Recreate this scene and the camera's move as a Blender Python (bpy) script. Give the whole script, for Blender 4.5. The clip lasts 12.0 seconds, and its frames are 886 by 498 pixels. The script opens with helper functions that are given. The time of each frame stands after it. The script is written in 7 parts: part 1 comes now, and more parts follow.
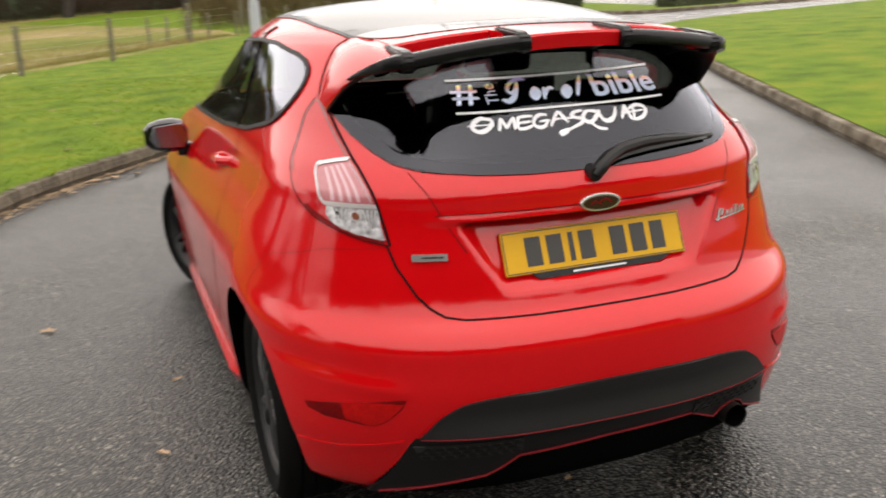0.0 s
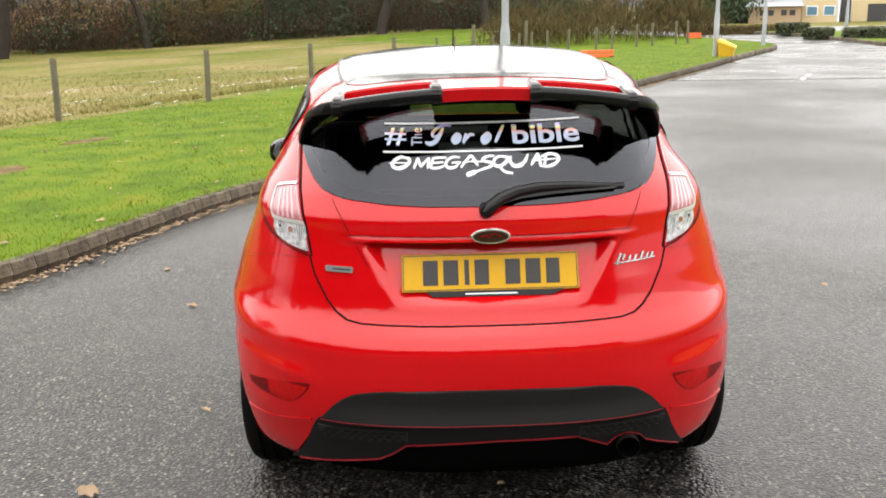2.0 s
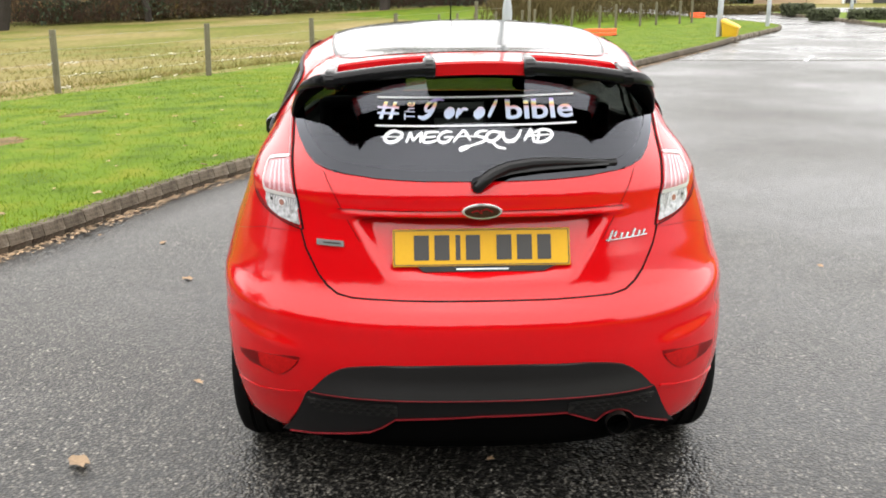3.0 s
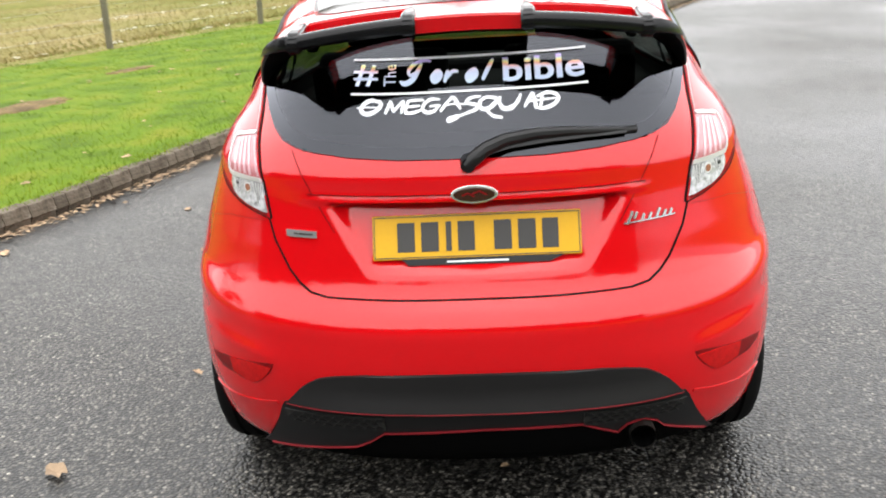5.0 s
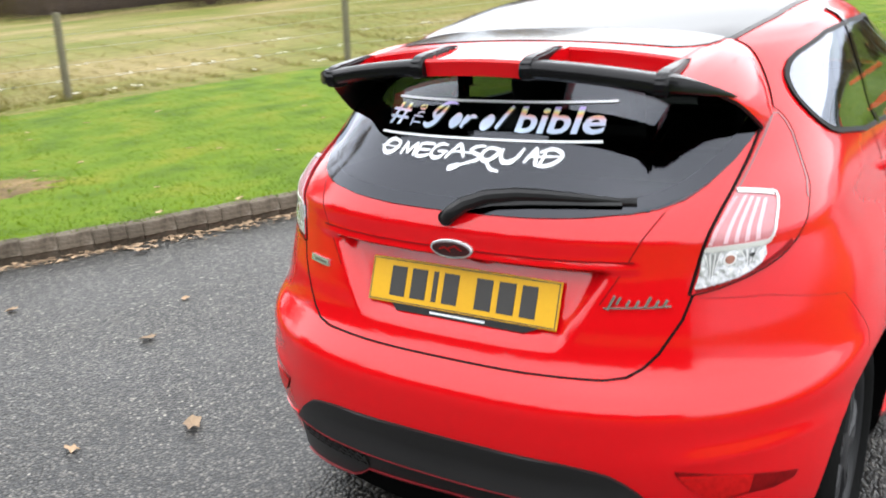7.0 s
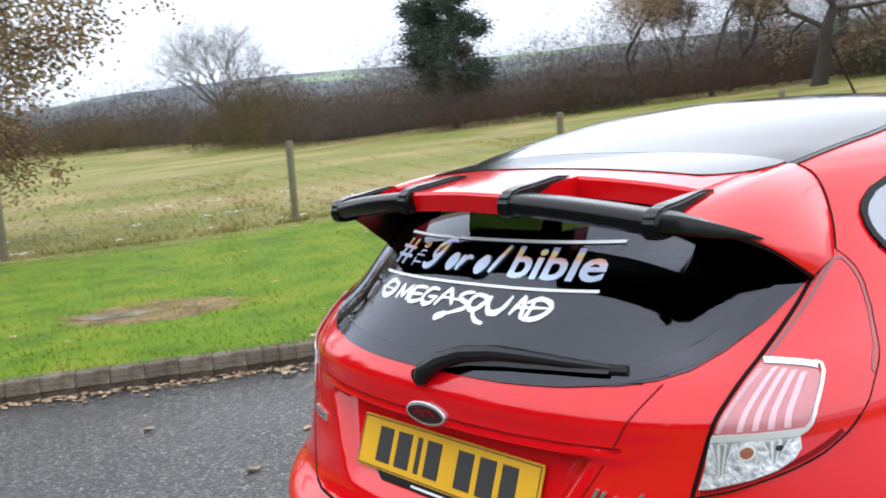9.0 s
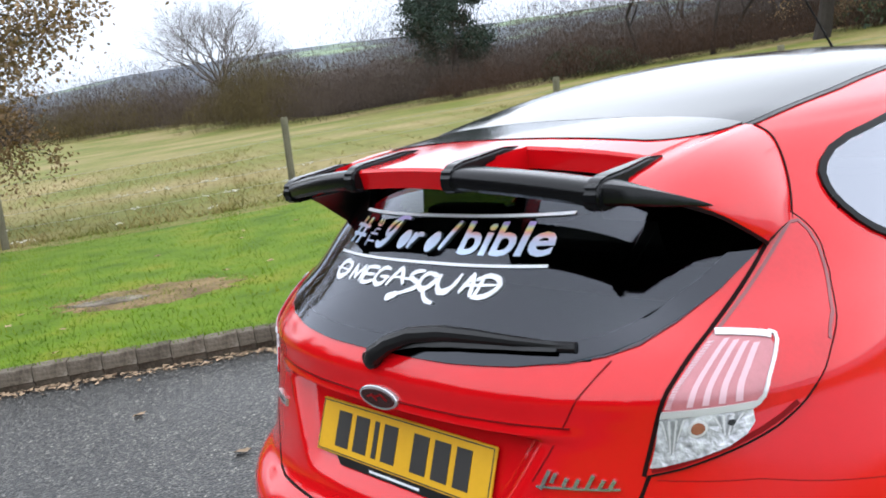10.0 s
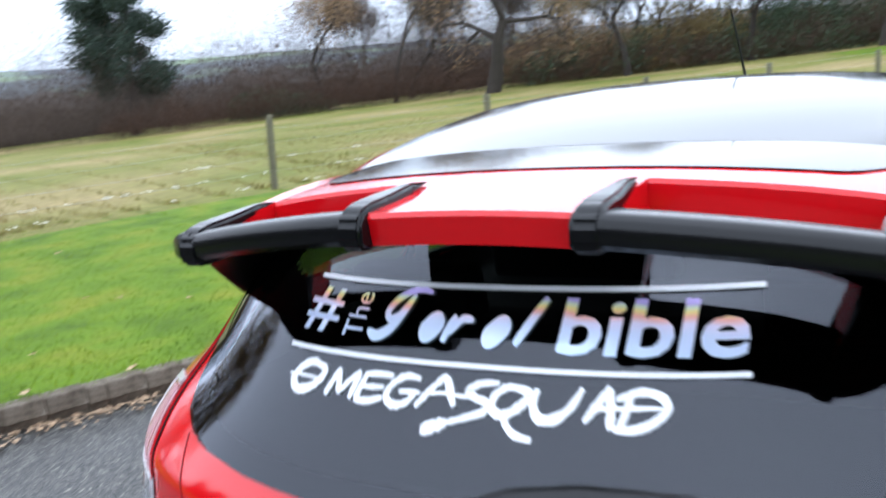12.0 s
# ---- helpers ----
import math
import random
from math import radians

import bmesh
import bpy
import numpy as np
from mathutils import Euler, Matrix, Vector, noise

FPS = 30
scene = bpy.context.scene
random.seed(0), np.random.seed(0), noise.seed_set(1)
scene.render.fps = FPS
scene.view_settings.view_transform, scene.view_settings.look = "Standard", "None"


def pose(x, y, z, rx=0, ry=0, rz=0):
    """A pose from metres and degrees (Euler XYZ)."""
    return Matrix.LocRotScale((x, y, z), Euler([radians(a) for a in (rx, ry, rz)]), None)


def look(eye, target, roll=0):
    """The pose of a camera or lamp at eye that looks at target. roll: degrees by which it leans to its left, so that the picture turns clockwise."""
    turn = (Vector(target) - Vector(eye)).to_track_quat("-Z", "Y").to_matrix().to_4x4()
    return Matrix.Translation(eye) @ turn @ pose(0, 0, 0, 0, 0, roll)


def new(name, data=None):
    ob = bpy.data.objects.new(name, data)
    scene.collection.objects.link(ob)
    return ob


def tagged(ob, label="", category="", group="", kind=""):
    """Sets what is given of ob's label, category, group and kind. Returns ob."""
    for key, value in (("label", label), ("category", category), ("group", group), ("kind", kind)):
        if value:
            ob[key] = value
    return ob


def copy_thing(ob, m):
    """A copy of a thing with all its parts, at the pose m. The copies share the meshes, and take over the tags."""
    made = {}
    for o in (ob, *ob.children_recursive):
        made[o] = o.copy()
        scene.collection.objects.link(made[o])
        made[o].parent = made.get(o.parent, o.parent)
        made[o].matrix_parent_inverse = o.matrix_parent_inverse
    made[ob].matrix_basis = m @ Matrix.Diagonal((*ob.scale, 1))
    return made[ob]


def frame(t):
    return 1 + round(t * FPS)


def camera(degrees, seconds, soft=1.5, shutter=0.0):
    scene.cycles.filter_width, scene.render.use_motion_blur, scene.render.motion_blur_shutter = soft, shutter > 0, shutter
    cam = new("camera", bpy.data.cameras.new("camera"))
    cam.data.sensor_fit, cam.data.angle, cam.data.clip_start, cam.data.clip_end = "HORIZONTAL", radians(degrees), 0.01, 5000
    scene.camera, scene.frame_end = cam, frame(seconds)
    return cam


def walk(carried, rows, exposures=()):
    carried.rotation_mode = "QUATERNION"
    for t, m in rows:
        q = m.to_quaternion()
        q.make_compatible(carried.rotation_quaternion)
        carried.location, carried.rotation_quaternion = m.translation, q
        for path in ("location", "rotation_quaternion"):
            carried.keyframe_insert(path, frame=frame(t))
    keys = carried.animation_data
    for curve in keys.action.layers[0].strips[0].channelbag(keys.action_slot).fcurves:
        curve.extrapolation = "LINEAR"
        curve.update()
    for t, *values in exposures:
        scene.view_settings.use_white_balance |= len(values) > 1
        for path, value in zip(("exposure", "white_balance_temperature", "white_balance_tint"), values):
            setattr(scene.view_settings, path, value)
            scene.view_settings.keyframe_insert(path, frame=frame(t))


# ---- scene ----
cam = camera(51.4, 12.0, soft=1.8, shutter=0.45)
PATH = [
    (0, (-1.143, -1.987, 1.494), (-0.49, -0.184, 0.927), -2.0),
    (0.5, (-0.932, -2.197, 1.477), (-0.546, -0.314, 0.924), -1.5),
    (1, (-0.537, -2.349, 1.523), (-0.253, -0.453, 0.953), -0.7),
    (1.5, (-0.28, -2.529, 1.573), (-0.166, -0.619, 0.99), -0.6),
    (2, (-0.206, -2.576, 1.58), (-0.155, -0.643, 1.071), -1.1),
    (2.5, (-0.198, -2.568, 1.571), (-0.14, -0.638, 1.05), 0.0),
    (3, (-0.179, -2.573, 1.569), (-0.13, -0.652, 1.014), -0.4),
    (3.2, (-0.18, -2.571, 1.559), (-0.139, -0.651, 1.0), -0.6),
    (4.8, (-0.041, -2.172, 1.57), (-0.105, -0.294, 0.883), -2.4),
    (5, (0.042, -2.156, 1.57), (-0.068, -0.276, 0.896), -3.3),
    (5.5, (0.339, -2.17, 1.585), (-0.01, -0.309, 0.94), -3.2),
    (6, (0.575, -2.012, 1.566), (0.014, -0.219, 0.881), -2.3),
    (6.5, (0.844, -1.839, 1.586), (0.053, -0.102, 0.989), -6.0),
    (7, (1.098, -1.696, 1.619), (0.05, -0.117, 0.979), -4.1),
    (7.5, (1.177, -1.485, 1.576), (0.014, 0.066, 1.093), -2.2),
    (7.7, (1.149, -1.47, 1.604), (0.035, 0.121, 1.125), -2.6),
    (9.3, (1.345, -1.041, 1.557), (-0.169, 0.218, 1.205), -7.2),
    (9.5, (1.343, -1.030, 1.558), (-0.162, 0.230, 1.177), -8.1),
    (10, (1.361, -0.967, 1.550), (-0.120, 0.313, 1.140), -8.8),
    (10.5, (1.309, -0.978, 1.563), (-0.126, 0.344, 1.124), -7.8),
    (11, (1.073, -0.988, 1.543), (-0.239, 0.435, 1.039), -6.4),
    (11.5, (0.791, -0.930, 1.549), (-0.368, 0.616, 1.034), -5.8),
    (12, (0.466, -0.769, 1.520), (-0.480, 0.947, 1.116), -5.4),
]
walk(cam, [(t, look(eye, target, roll)) for t, eye, target, roll in PATH], [(0.0, 0.95, 7100, 14), (0.5, 0.94, 7100, 14), (1.0, 1.08, 6900, 12), (1.6, 1.25, 6800, 11), (2.5, 1.39, 6700, 10), (5.5, 1.54, 6450, 10), (6.5, 1.50, 6350, 10), (7.5, 1.52, 6050, 10), (9.5, 1.12, 5850, 10), (11.5, 1.21, 5550, 10), (12.0, 1.29, 5450, 10)])

# ---- world and sun: an overcast late-autumn day ----
world = bpy.data.worlds.new("overcast")
scene.world = world
world.use_nodes = True
wn, wl = world.node_tree.nodes, world.node_tree.links
wn.clear()
sky = wn.new("ShaderNodeTexSky")
sky.sky_type = "NISHITA"
sky.sun_disc = False
sky.sun_elevation, sky.sun_rotation = radians(89), radians(200)
sky.air_density, sky.dust_density = 1.0, 6.0
grey = wn.new("ShaderNodeHueSaturation")
grey.inputs["Saturation"].default_value = 0.12
back = wn.new("ShaderNodeBackground")
back.inputs["Strength"].default_value = 0.116
wout = wn.new("ShaderNodeOutputWorld")
wl.new(sky.outputs[0], grey.inputs["Color"])
cloud = wn.new("ShaderNodeMix")
cloud.data_type = "RGBA"
cloud.inputs[0].default_value = 0.88
cloud.inputs[7].default_value = (5.2, 5.4, 5.65, 1)
wl.new(grey.outputs[0], cloud.inputs[6])
wl.new(cloud.outputs[2], back.inputs["Color"])
wl.new(back.outputs[0], wout.inputs["Surface"])
sun_data = bpy.data.lights.new("sun", "SUN")
sun_data.energy, sun_data.angle, sun_data.color = 2.3, radians(166), (1.0, 0.97, 0.93)
sun = new("sun", sun_data)
sun.matrix_world = look((0, -0.01, 20), (0, 0, 0))


# ---- materials ----
def material(name):
    m = bpy.data.materials.new(name)
    m.use_nodes = True
    return m, m.node_tree.nodes, m.node_tree.links, m.node_tree.nodes["Principled BSDF"]


def paint(name, color, rough=0.5, metal=0.0, coat=0.0, coat_rough=0.03, spec=0.5, vary=0.12, scale=6.0, fine=120.0, bump=0.0, island=0.0, random=0.0):
    """A plain surface with broad and fine variation of colour and roughness."""
    m, n, l, b = material(name)
    co = n.new("ShaderNodeTexCoord")
    big, small = n.new("ShaderNodeTexNoise"), n.new("ShaderNodeTexNoise")
    big.inputs["Scale"].default_value, big.inputs["Detail"].default_value = scale, 4
    small.inputs["Scale"].default_value, small.inputs["Detail"].default_value = fine, 3
    for t in (big, small):
        l.new(co.outputs["Object"], t.inputs["Vector"])
    add = n.new("ShaderNodeMath")
    add.operation = "ADD"
    l.new(big.outputs[0], add.inputs[0])
    l.new(small.outputs[0], add.inputs[1])
    last = add.outputs[0]
    for amount, node, out in ((island, "ShaderNodeNewGeometry", "Random Per Island"), (random, "ShaderNodeObjectInfo", "Random")):
        if amount:
            src, mul = n.new(node), n.new("ShaderNodeMath")
            mul.operation = "MULTIPLY_ADD"
            l.new(src.outputs[out], mul.inputs[0])
            mul.inputs[1].default_value = amount
            l.new(last, mul.inputs[2])
            last = mul.outputs[0]
    span = n.new("ShaderNodeMapRange")
    span.inputs["From Min"].default_value, span.inputs["From Max"].default_value = 0.6, 1.4 + island + random
    span.inputs["To Min"].default_value, span.inputs["To Max"].default_value = 1 - vary, 1 + vary
    l.new(last, span.inputs["Value"])
    mix = n.new("ShaderNodeVectorMath")
    mix.operation = "SCALE"
    mix.inputs[0].default_value = color
    l.new(span.outputs[0], mix.inputs["Scale"])
    l.new(mix.outputs[0], b.inputs["Base Color"])
    b.inputs["Roughness"].default_value, b.inputs["Metallic"].default_value = rough, metal
    b.inputs["Coat Weight"].default_value, b.inputs["Coat Roughness"].default_value = coat, coat_rough
    b.inputs["Specular IOR Level"].default_value = spec
    if bump:
        bn = n.new("ShaderNodeBump")
        bn.inputs["Strength"].default_value, bn.inputs["Distance"].default_value = bump, 0.01
        l.new(small.outputs[0], bn.inputs["Height"])
        l.new(bn.outputs[0], b.inputs["Normal"])
    return m


def ramp(n, stops):
    r = n.new("ShaderNodeValToRGB")
    while len(r.color_ramp.elements) < len(stops):
        r.color_ramp.elements.new(0.5)
    for e, (at, c) in zip(r.color_ramp.elements, stops):
        e.position, e.color = at, (*c, 1)
    return r


def ground_mix(name, stops, scale, fine_stops, fine, rough=0.9, bump=0.4, dist=0.01, island=False):
    """Patchy natural ground: a broad ramp multiplied by a fine one."""
    m, n, l, b = material(name)
    co = n.new("ShaderNodeTexCoord")
    big, small = n.new("ShaderNodeTexNoise"), n.new("ShaderNodeTexNoise")
    big.inputs["Scale"].default_value, big.inputs["Detail"].default_value = scale, 6
    small.inputs["Scale"].default_value, small.inputs["Detail"].default_value = fine, 4
    l.new(co.outputs["Object"], big.inputs["Vector"])
    l.new(co.outputs["Object"], small.inputs["Vector"])
    r1, r2 = ramp(n, stops), ramp(n, fine_stops)
    if island:
        geo = n.new("ShaderNodeNewGeometry")
        l.new(geo.outputs["Random Per Island"], r2.inputs[0])
    else:
        l.new(small.outputs[0], r2.inputs[0])
    l.new(big.outputs[0], r1.inputs[0])
    mul = n.new("ShaderNodeMix")
    mul.data_type, mul.blend_type = "RGBA", "MULTIPLY"
    mul.inputs[0].default_value = 1.0
    l.new(r1.outputs[0], mul.inputs[6])
    l.new(r2.outputs[0], mul.inputs[7])
    l.new(mul.outputs[2], b.inputs["Base Color"])
    b.inputs["Roughness"].default_value = rough
    b.inputs["Specular IOR Level"].default_value = 0.12
    if bump:
        bn = n.new("ShaderNodeBump")
        bn.inputs["Strength"].default_value, bn.inputs["Distance"].default_value = bump, dist
        l.new(small.outputs[0], bn.inputs["Height"])
        l.new(bn.outputs[0], b.inputs["Normal"])
    return m


RED = paint("red_car_paint", (0.46, 0.0022, 0.0045), 0.5, 0.0, 1.0, 0.10, spec=0.0, vary=0.03, scale=3, fine=40)
RED.node_tree.nodes["Principled BSDF"].inputs["Coat IOR"].default_value = 1.48
GLOSS_BLACK = paint("gloss_black_paint", (0.004, 0.004, 0.005), 0.03, vary=0.1, scale=2)
GLOSS_BLACK.node_tree.nodes["Principled BSDF"].inputs["IOR"].default_value = 1.4
ROOF_BLACK = paint("roof_black_film", (0.004, 0.0045, 0.006), 0.10, vary=0.1, scale=2)
ROOF_BLACK.node_tree.nodes["Principled BSDF"].inputs["IOR"].default_value = 1.33
SATIN_BLACK = paint("satin_black_plastic", (0.007, 0.007, 0.0075), 0.36, spec=0.26, vary=0.15, fine=300, bump=0.03)
SEAL_BLACK = paint("black_window_rubber", (0.003, 0.003, 0.0033), 0.5, spec=0.15, vary=0.15)
BAR_BLACK = paint("semi_gloss_black_plastic", (0.003, 0.0032, 0.0038), 0.24, spec=0.24, vary=0.1, fine=400, bump=0.02)
GREY_PLASTIC = paint("grained_grey_plastic", (0.0095, 0.0092, 0.0094), 0.45, spec=0.3, vary=0.15, fine=500, bump=0.12)
HONEY_RIDGE = paint("honeycomb_ridge_plastic", (0.020, 0.0195, 0.018), 0.5, spec=0.3, vary=0.2, fine=300)
RUBBER = paint("tyre_rubber", (0.003, 0.003, 0.003), 0.8, spec=0.08, vary=0.3, fine=80, bump=0.1)
STRIPE = paint("red_pinstripe_paint", (0.16, 0.005, 0.009), 0.5, vary=0.1)
SEAM = paint("shut_line_shadow", (0.010, 0.002, 0.002), 0.8, spec=0.1)
DEEP_RED = paint("deep_red_trim_and_shade", (0.13, 0.002, 0.003), 0.6, spec=0.1, vary=0.1)
DARK = paint("underbody_black", (0.0015, 0.0015, 0.0015), 0.95, spec=0.02)
CHROME = paint("chrome", (0.48, 0.48, 0.49), 0.14, 0.7, vary=0.05)
BADGE_CHROME = paint("dulled_badge_chrome", (0.44, 0.43, 0.44), 0.2, 0.85, vary=0.25, scale=40)
SILVER = paint("silvered_lens_frame", (0.50, 0.49, 0.50), 0.3, 0.35, 0.4, 0.01, vary=0.05)
MIRROR = paint("mirror_glass", (0.35, 0.37, 0.40), 0.01, 1.0, vary=0.01)
ALLOY = paint("black_alloy", (0.010, 0.010, 0.011), 0.42, spec=0.25, vary=0.15)
STEEL = paint("exhaust_steel", (0.12, 0.11, 0.10), 0.35, 0.9, vary=0.3)
PLATE_YELLOW = paint("plate_yellow", (0.52, 0.29, 0.006), 0.5, spec=0.25, vary=0.05, scale=9)
INK = paint("plate_black_ink", (0.015, 0.014, 0.012), 0.5)
WHITE_VINYL = paint("white_vinyl", (0.62, 0.63, 0.66), 0.4, vary=0.04)
RED_LENS = paint("red_lens", (0.42, 0.006, 0.010), 0.3, coat=1.0, spec=0.0, coat_rough=0.03, vary=0.10, scale=12)
LENS_RIM = paint("smoky_lens_rim", (0.15, 0.020, 0.024), 0.3, coat=0.8, spec=0.2, coat_rough=0.03, vary=0.2, scale=20)
REFLECTOR_RED = paint("reflector_red", (0.36, 0.004, 0.004), 0.3, coat=0.5, coat_rough=0.02, spec=0.0, vary=0.2, scale=60)
DARK_RED_LENS = paint("dark_red_reflector", (0.13, 0.0018, 0.0025), 0.4, coat=0.10, coat_rough=0.02, spec=0.1, vary=0.3, scale=40)
EMBLEM_FIELD = paint("dark_emblem_enamel", (0.022, 0.003, 0.003), 0.25, coat=0.3, vary=0.2)
PINK_LENS = paint("pale_pink_lens", (0.34, 0.105, 0.12), 0.25, coat=0.6, vary=0.15, scale=60, fine=600, bump=0.1)
WHITE_LENS = paint("white_light_guide", (0.48, 0.29, 0.32), 0.25, coat=0.5, vary=0.05)
CLEAR_LENS = paint("clear_reflector_bowl", (0.42, 0.42, 0.44), 0.2, 0.25, 0.6, 0.02, vary=0.65, scale=75, fine=60, bump=0.5)
CUP_SILVER = paint("silvered_cup", (0.20, 0.20, 0.21), 0.3, 0.3, 0.3, 0.02, vary=0.4, scale=90)
AMBER = paint("amber_bulb", (0.22, 0.07, 0.04), 0.25, 0.3, 1.0, vary=0.3, scale=60)


def glass_material(name, tint, base):
    """Tinted safety glass: its own gloss over what lies behind it."""
    m, n, l, b = material(name)
    n.remove(b)
    see, gloss, mix, edge = n.new("ShaderNodeBsdfTransparent"), n.new("ShaderNodeBsdfGlossy"), n.new("ShaderNodeMixShader"), n.new("ShaderNodeLayerWeight")
    see.inputs[0].default_value = (*tint, 1)
    gloss.inputs["Color"].default_value = (0.83, 0.86, 0.96, 1)
    gloss.inputs["Roughness"].default_value = 0.01
    edge.inputs["Blend"].default_value = 0.5
    power, scale = n.new("ShaderNodeMath"), n.new("ShaderNodeMath")
    power.operation, scale.operation = "POWER", "MULTIPLY_ADD"
    power.inputs[1].default_value = 4.5
    scale.inputs[1].default_value, scale.inputs[2].default_value = 1 - base, base
    l.new(edge.outputs["Facing"], power.inputs[0])
    l.new(power.outputs[0], scale.inputs[0])
    l.new(scale.outputs[0], mix.inputs[0])
    l.new(see.outputs[0], mix.inputs[1])
    l.new(gloss.outputs[0], mix.inputs[2])
    l.new(mix.outputs[0], n["Material Output"].inputs["Surface"])
    return m


GLASS = glass_material("privacy_glass", (0.20, 0.22, 0.20), 0.045)
QUARTER_GLASS = glass_material("quarter_glass", (0.34, 0.36, 0.36), 0.26)
CLEAR_GLASS = glass_material("clear_glass", (0.72, 0.76, 0.74), 0.07)
FRIT = glass_material("black_glass_border", (0.004, 0.004, 0.004), 0.045)
CABIN = paint("dark_cabin_trim", (0.012, 0.012, 0.013), 0.9, spec=0.1, vary=0.2)
SEAT_CLOTH = paint("black_seat_cloth", (0.010, 0.010, 0.011), 0.95, spec=0.05, vary=0.2, fine=300)


def holographic():
    m, n, l, b = material("holographic_vinyl_painted_sheen")
    co, no, xyz = n.new("ShaderNodeTexCoord"), n.new("ShaderNodeTexNoise"), n.new("ShaderNodeSeparateXYZ")
    no.inputs["Scale"].default_value, no.inputs["Detail"].default_value = 9, 1
    l.new(co.outputs["Object"], no.inputs["Vector"])
    l.new(co.outputs["Object"], xyz.inputs[0])
    up, add = n.new("ShaderNodeMapRange"), n.new("ShaderNodeMath")
    up.inputs["From Min"].default_value, up.inputs["From Max"].default_value = 1.178, 1.228
    up.inputs["To Min"].default_value, up.inputs["To Max"].default_value = -0.30, 0.72
    l.new(xyz.outputs["Z"], up.inputs["Value"])
    add.operation = "MULTIPLY_ADD"
    add.inputs[1].default_value = 0.62
    l.new(no.outputs[0], add.inputs[0])
    l.new(up.outputs[0], add.inputs[2])
    # iridescent sheen painted as fixed colours that change with height
    r = ramp(n, [(0.0, (0.50, 0.60, 0.78)), (0.45, (0.60, 0.66, 0.84)), (0.62, (0.72, 0.66, 0.82)), (0.74, (0.82, 0.40, 0.34)), (0.84, (0.82, 0.66, 0.22)), (0.93, (0.62, 0.70, 0.50)), (1.0, (0.45, 0.36, 0.70))])
    l.new(add.outputs[0], r.inputs[0])
    l.new(r.outputs[0], b.inputs["Base Color"])
    b.inputs["Metallic"].default_value, b.inputs["Roughness"].default_value = 0.3, 0.3
    return m


HOLO = holographic()


def asphalt():
    m, n, l, b = material("worn_asphalt")
    co = n.new("ShaderNodeTexCoord")
    vor, big, mid = n.new("ShaderNodeTexVoronoi"), n.new("ShaderNodeTexNoise"), n.new("ShaderNodeTexNoise")
    vor.inputs["Scale"].default_value = 82
    big.inputs["Scale"].default_value, big.inputs["Detail"].default_value = 0.35, 5
    mid.inputs["Scale"].default_value, mid.inputs["Detail"].default_value = 30, 5
    for t in (vor, big, mid):
        l.new(co.outputs["Object"], t.inputs["Vector"])
    stones = ramp(n, [(0.0, (0.007, 0.0067, 0.0061)), (0.35, (0.024, 0.0229, 0.0207)), (0.65, (0.070, 0.0665, 0.060)), (0.88, (0.155, 0.147, 0.132)), (1.0, (0.34, 0.325, 0.285))])
    l.new(vor.outputs["Color"], stones.inputs[0])
    tone = ramp(n, [(0.3, (0.62, 0.62, 0.64)), (0.7, (1.10, 1.09, 1.05))])
    l.new(big.outputs[0], tone.inputs[0])
    fine = ramp(n, [(0.3, (0.6, 0.6, 0.6)), (0.7, (1.3, 1.3, 1.3))])
    l.new(mid.outputs[0], fine.inputs[0])
    binder = ramp(n, [(0.30, (1.25, 1.24, 1.20)), (0.48, (0.85, 0.85, 0.85)), (0.60, (0.13, 0.13, 0.14))])
    l.new(vor.outputs["Distance"], binder.inputs[0])
    last = stones.outputs[0]
    for r in (tone, fine, binder):
        mul = n.new("ShaderNodeMix")
        mul.data_type, mul.blend_type = "RGBA", "MULTIPLY"
        mul.inputs[0].default_value = 1.0
        l.new(last, mul.inputs[6])
        l.new(r.outputs[0], mul.inputs[7])
        last = mul.outputs[2]
    l.new(last, b.inputs["Base Color"])
    wet = n.new("ShaderNodeMapRange")
    wet.inputs["From Min"].default_value, wet.inputs["From Max"].default_value = 0.35, 0.65
    wet.inputs["To Min"].default_value, wet.inputs["To Max"].default_value = 0.28, 0.52
    l.new(big.outputs[0], wet.inputs["Value"])
    # beyond a joint across the road the surface is older and stands in water
    along_road, beyond, pools, soak = n.new("ShaderNodeVectorMath"), n.new("ShaderNodeMath"), n.new("ShaderNodeMapRange"), n.new("ShaderNodeMix")
    along_road.operation = "DOT_PRODUCT"
    along_road.inputs[1].default_value = (0.105, 0.9945, 0)
    l.new(co.outputs["Object"], along_road.inputs[0])
    beyond.operation = "GREATER_THAN"
    beyond.inputs[1].default_value = 17.10
    l.new(along_road.outputs["Value"], beyond.inputs[0])
    pools.inputs["From Min"].default_value, pools.inputs["From Max"].default_value = 0.40, 0.58
    pools.inputs["To Min"].default_value, pools.inputs["To Max"].default_value = 0.12, 0.42
    l.new(big.outputs[0], pools.inputs["Value"])
    l.new(beyond.outputs[0], soak.inputs[0])
    l.new(wet.outputs[0], soak.inputs[2])
    l.new(pools.outputs[0], soak.inputs[3])
    l.new(soak.outputs[0], b.inputs["Roughness"])
    bn = n.new("ShaderNodeBump")
    b.inputs["Specular IOR Level"].default_value = 0.32
    bn.inputs["Strength"].default_value, bn.inputs["Distance"].default_value = 0.85, 0.005
    bn.invert = True
    l.new(vor.outputs["Distance"], bn.inputs["Height"])
    l.new(bn.outputs[0], b.inputs["Normal"])
    return m


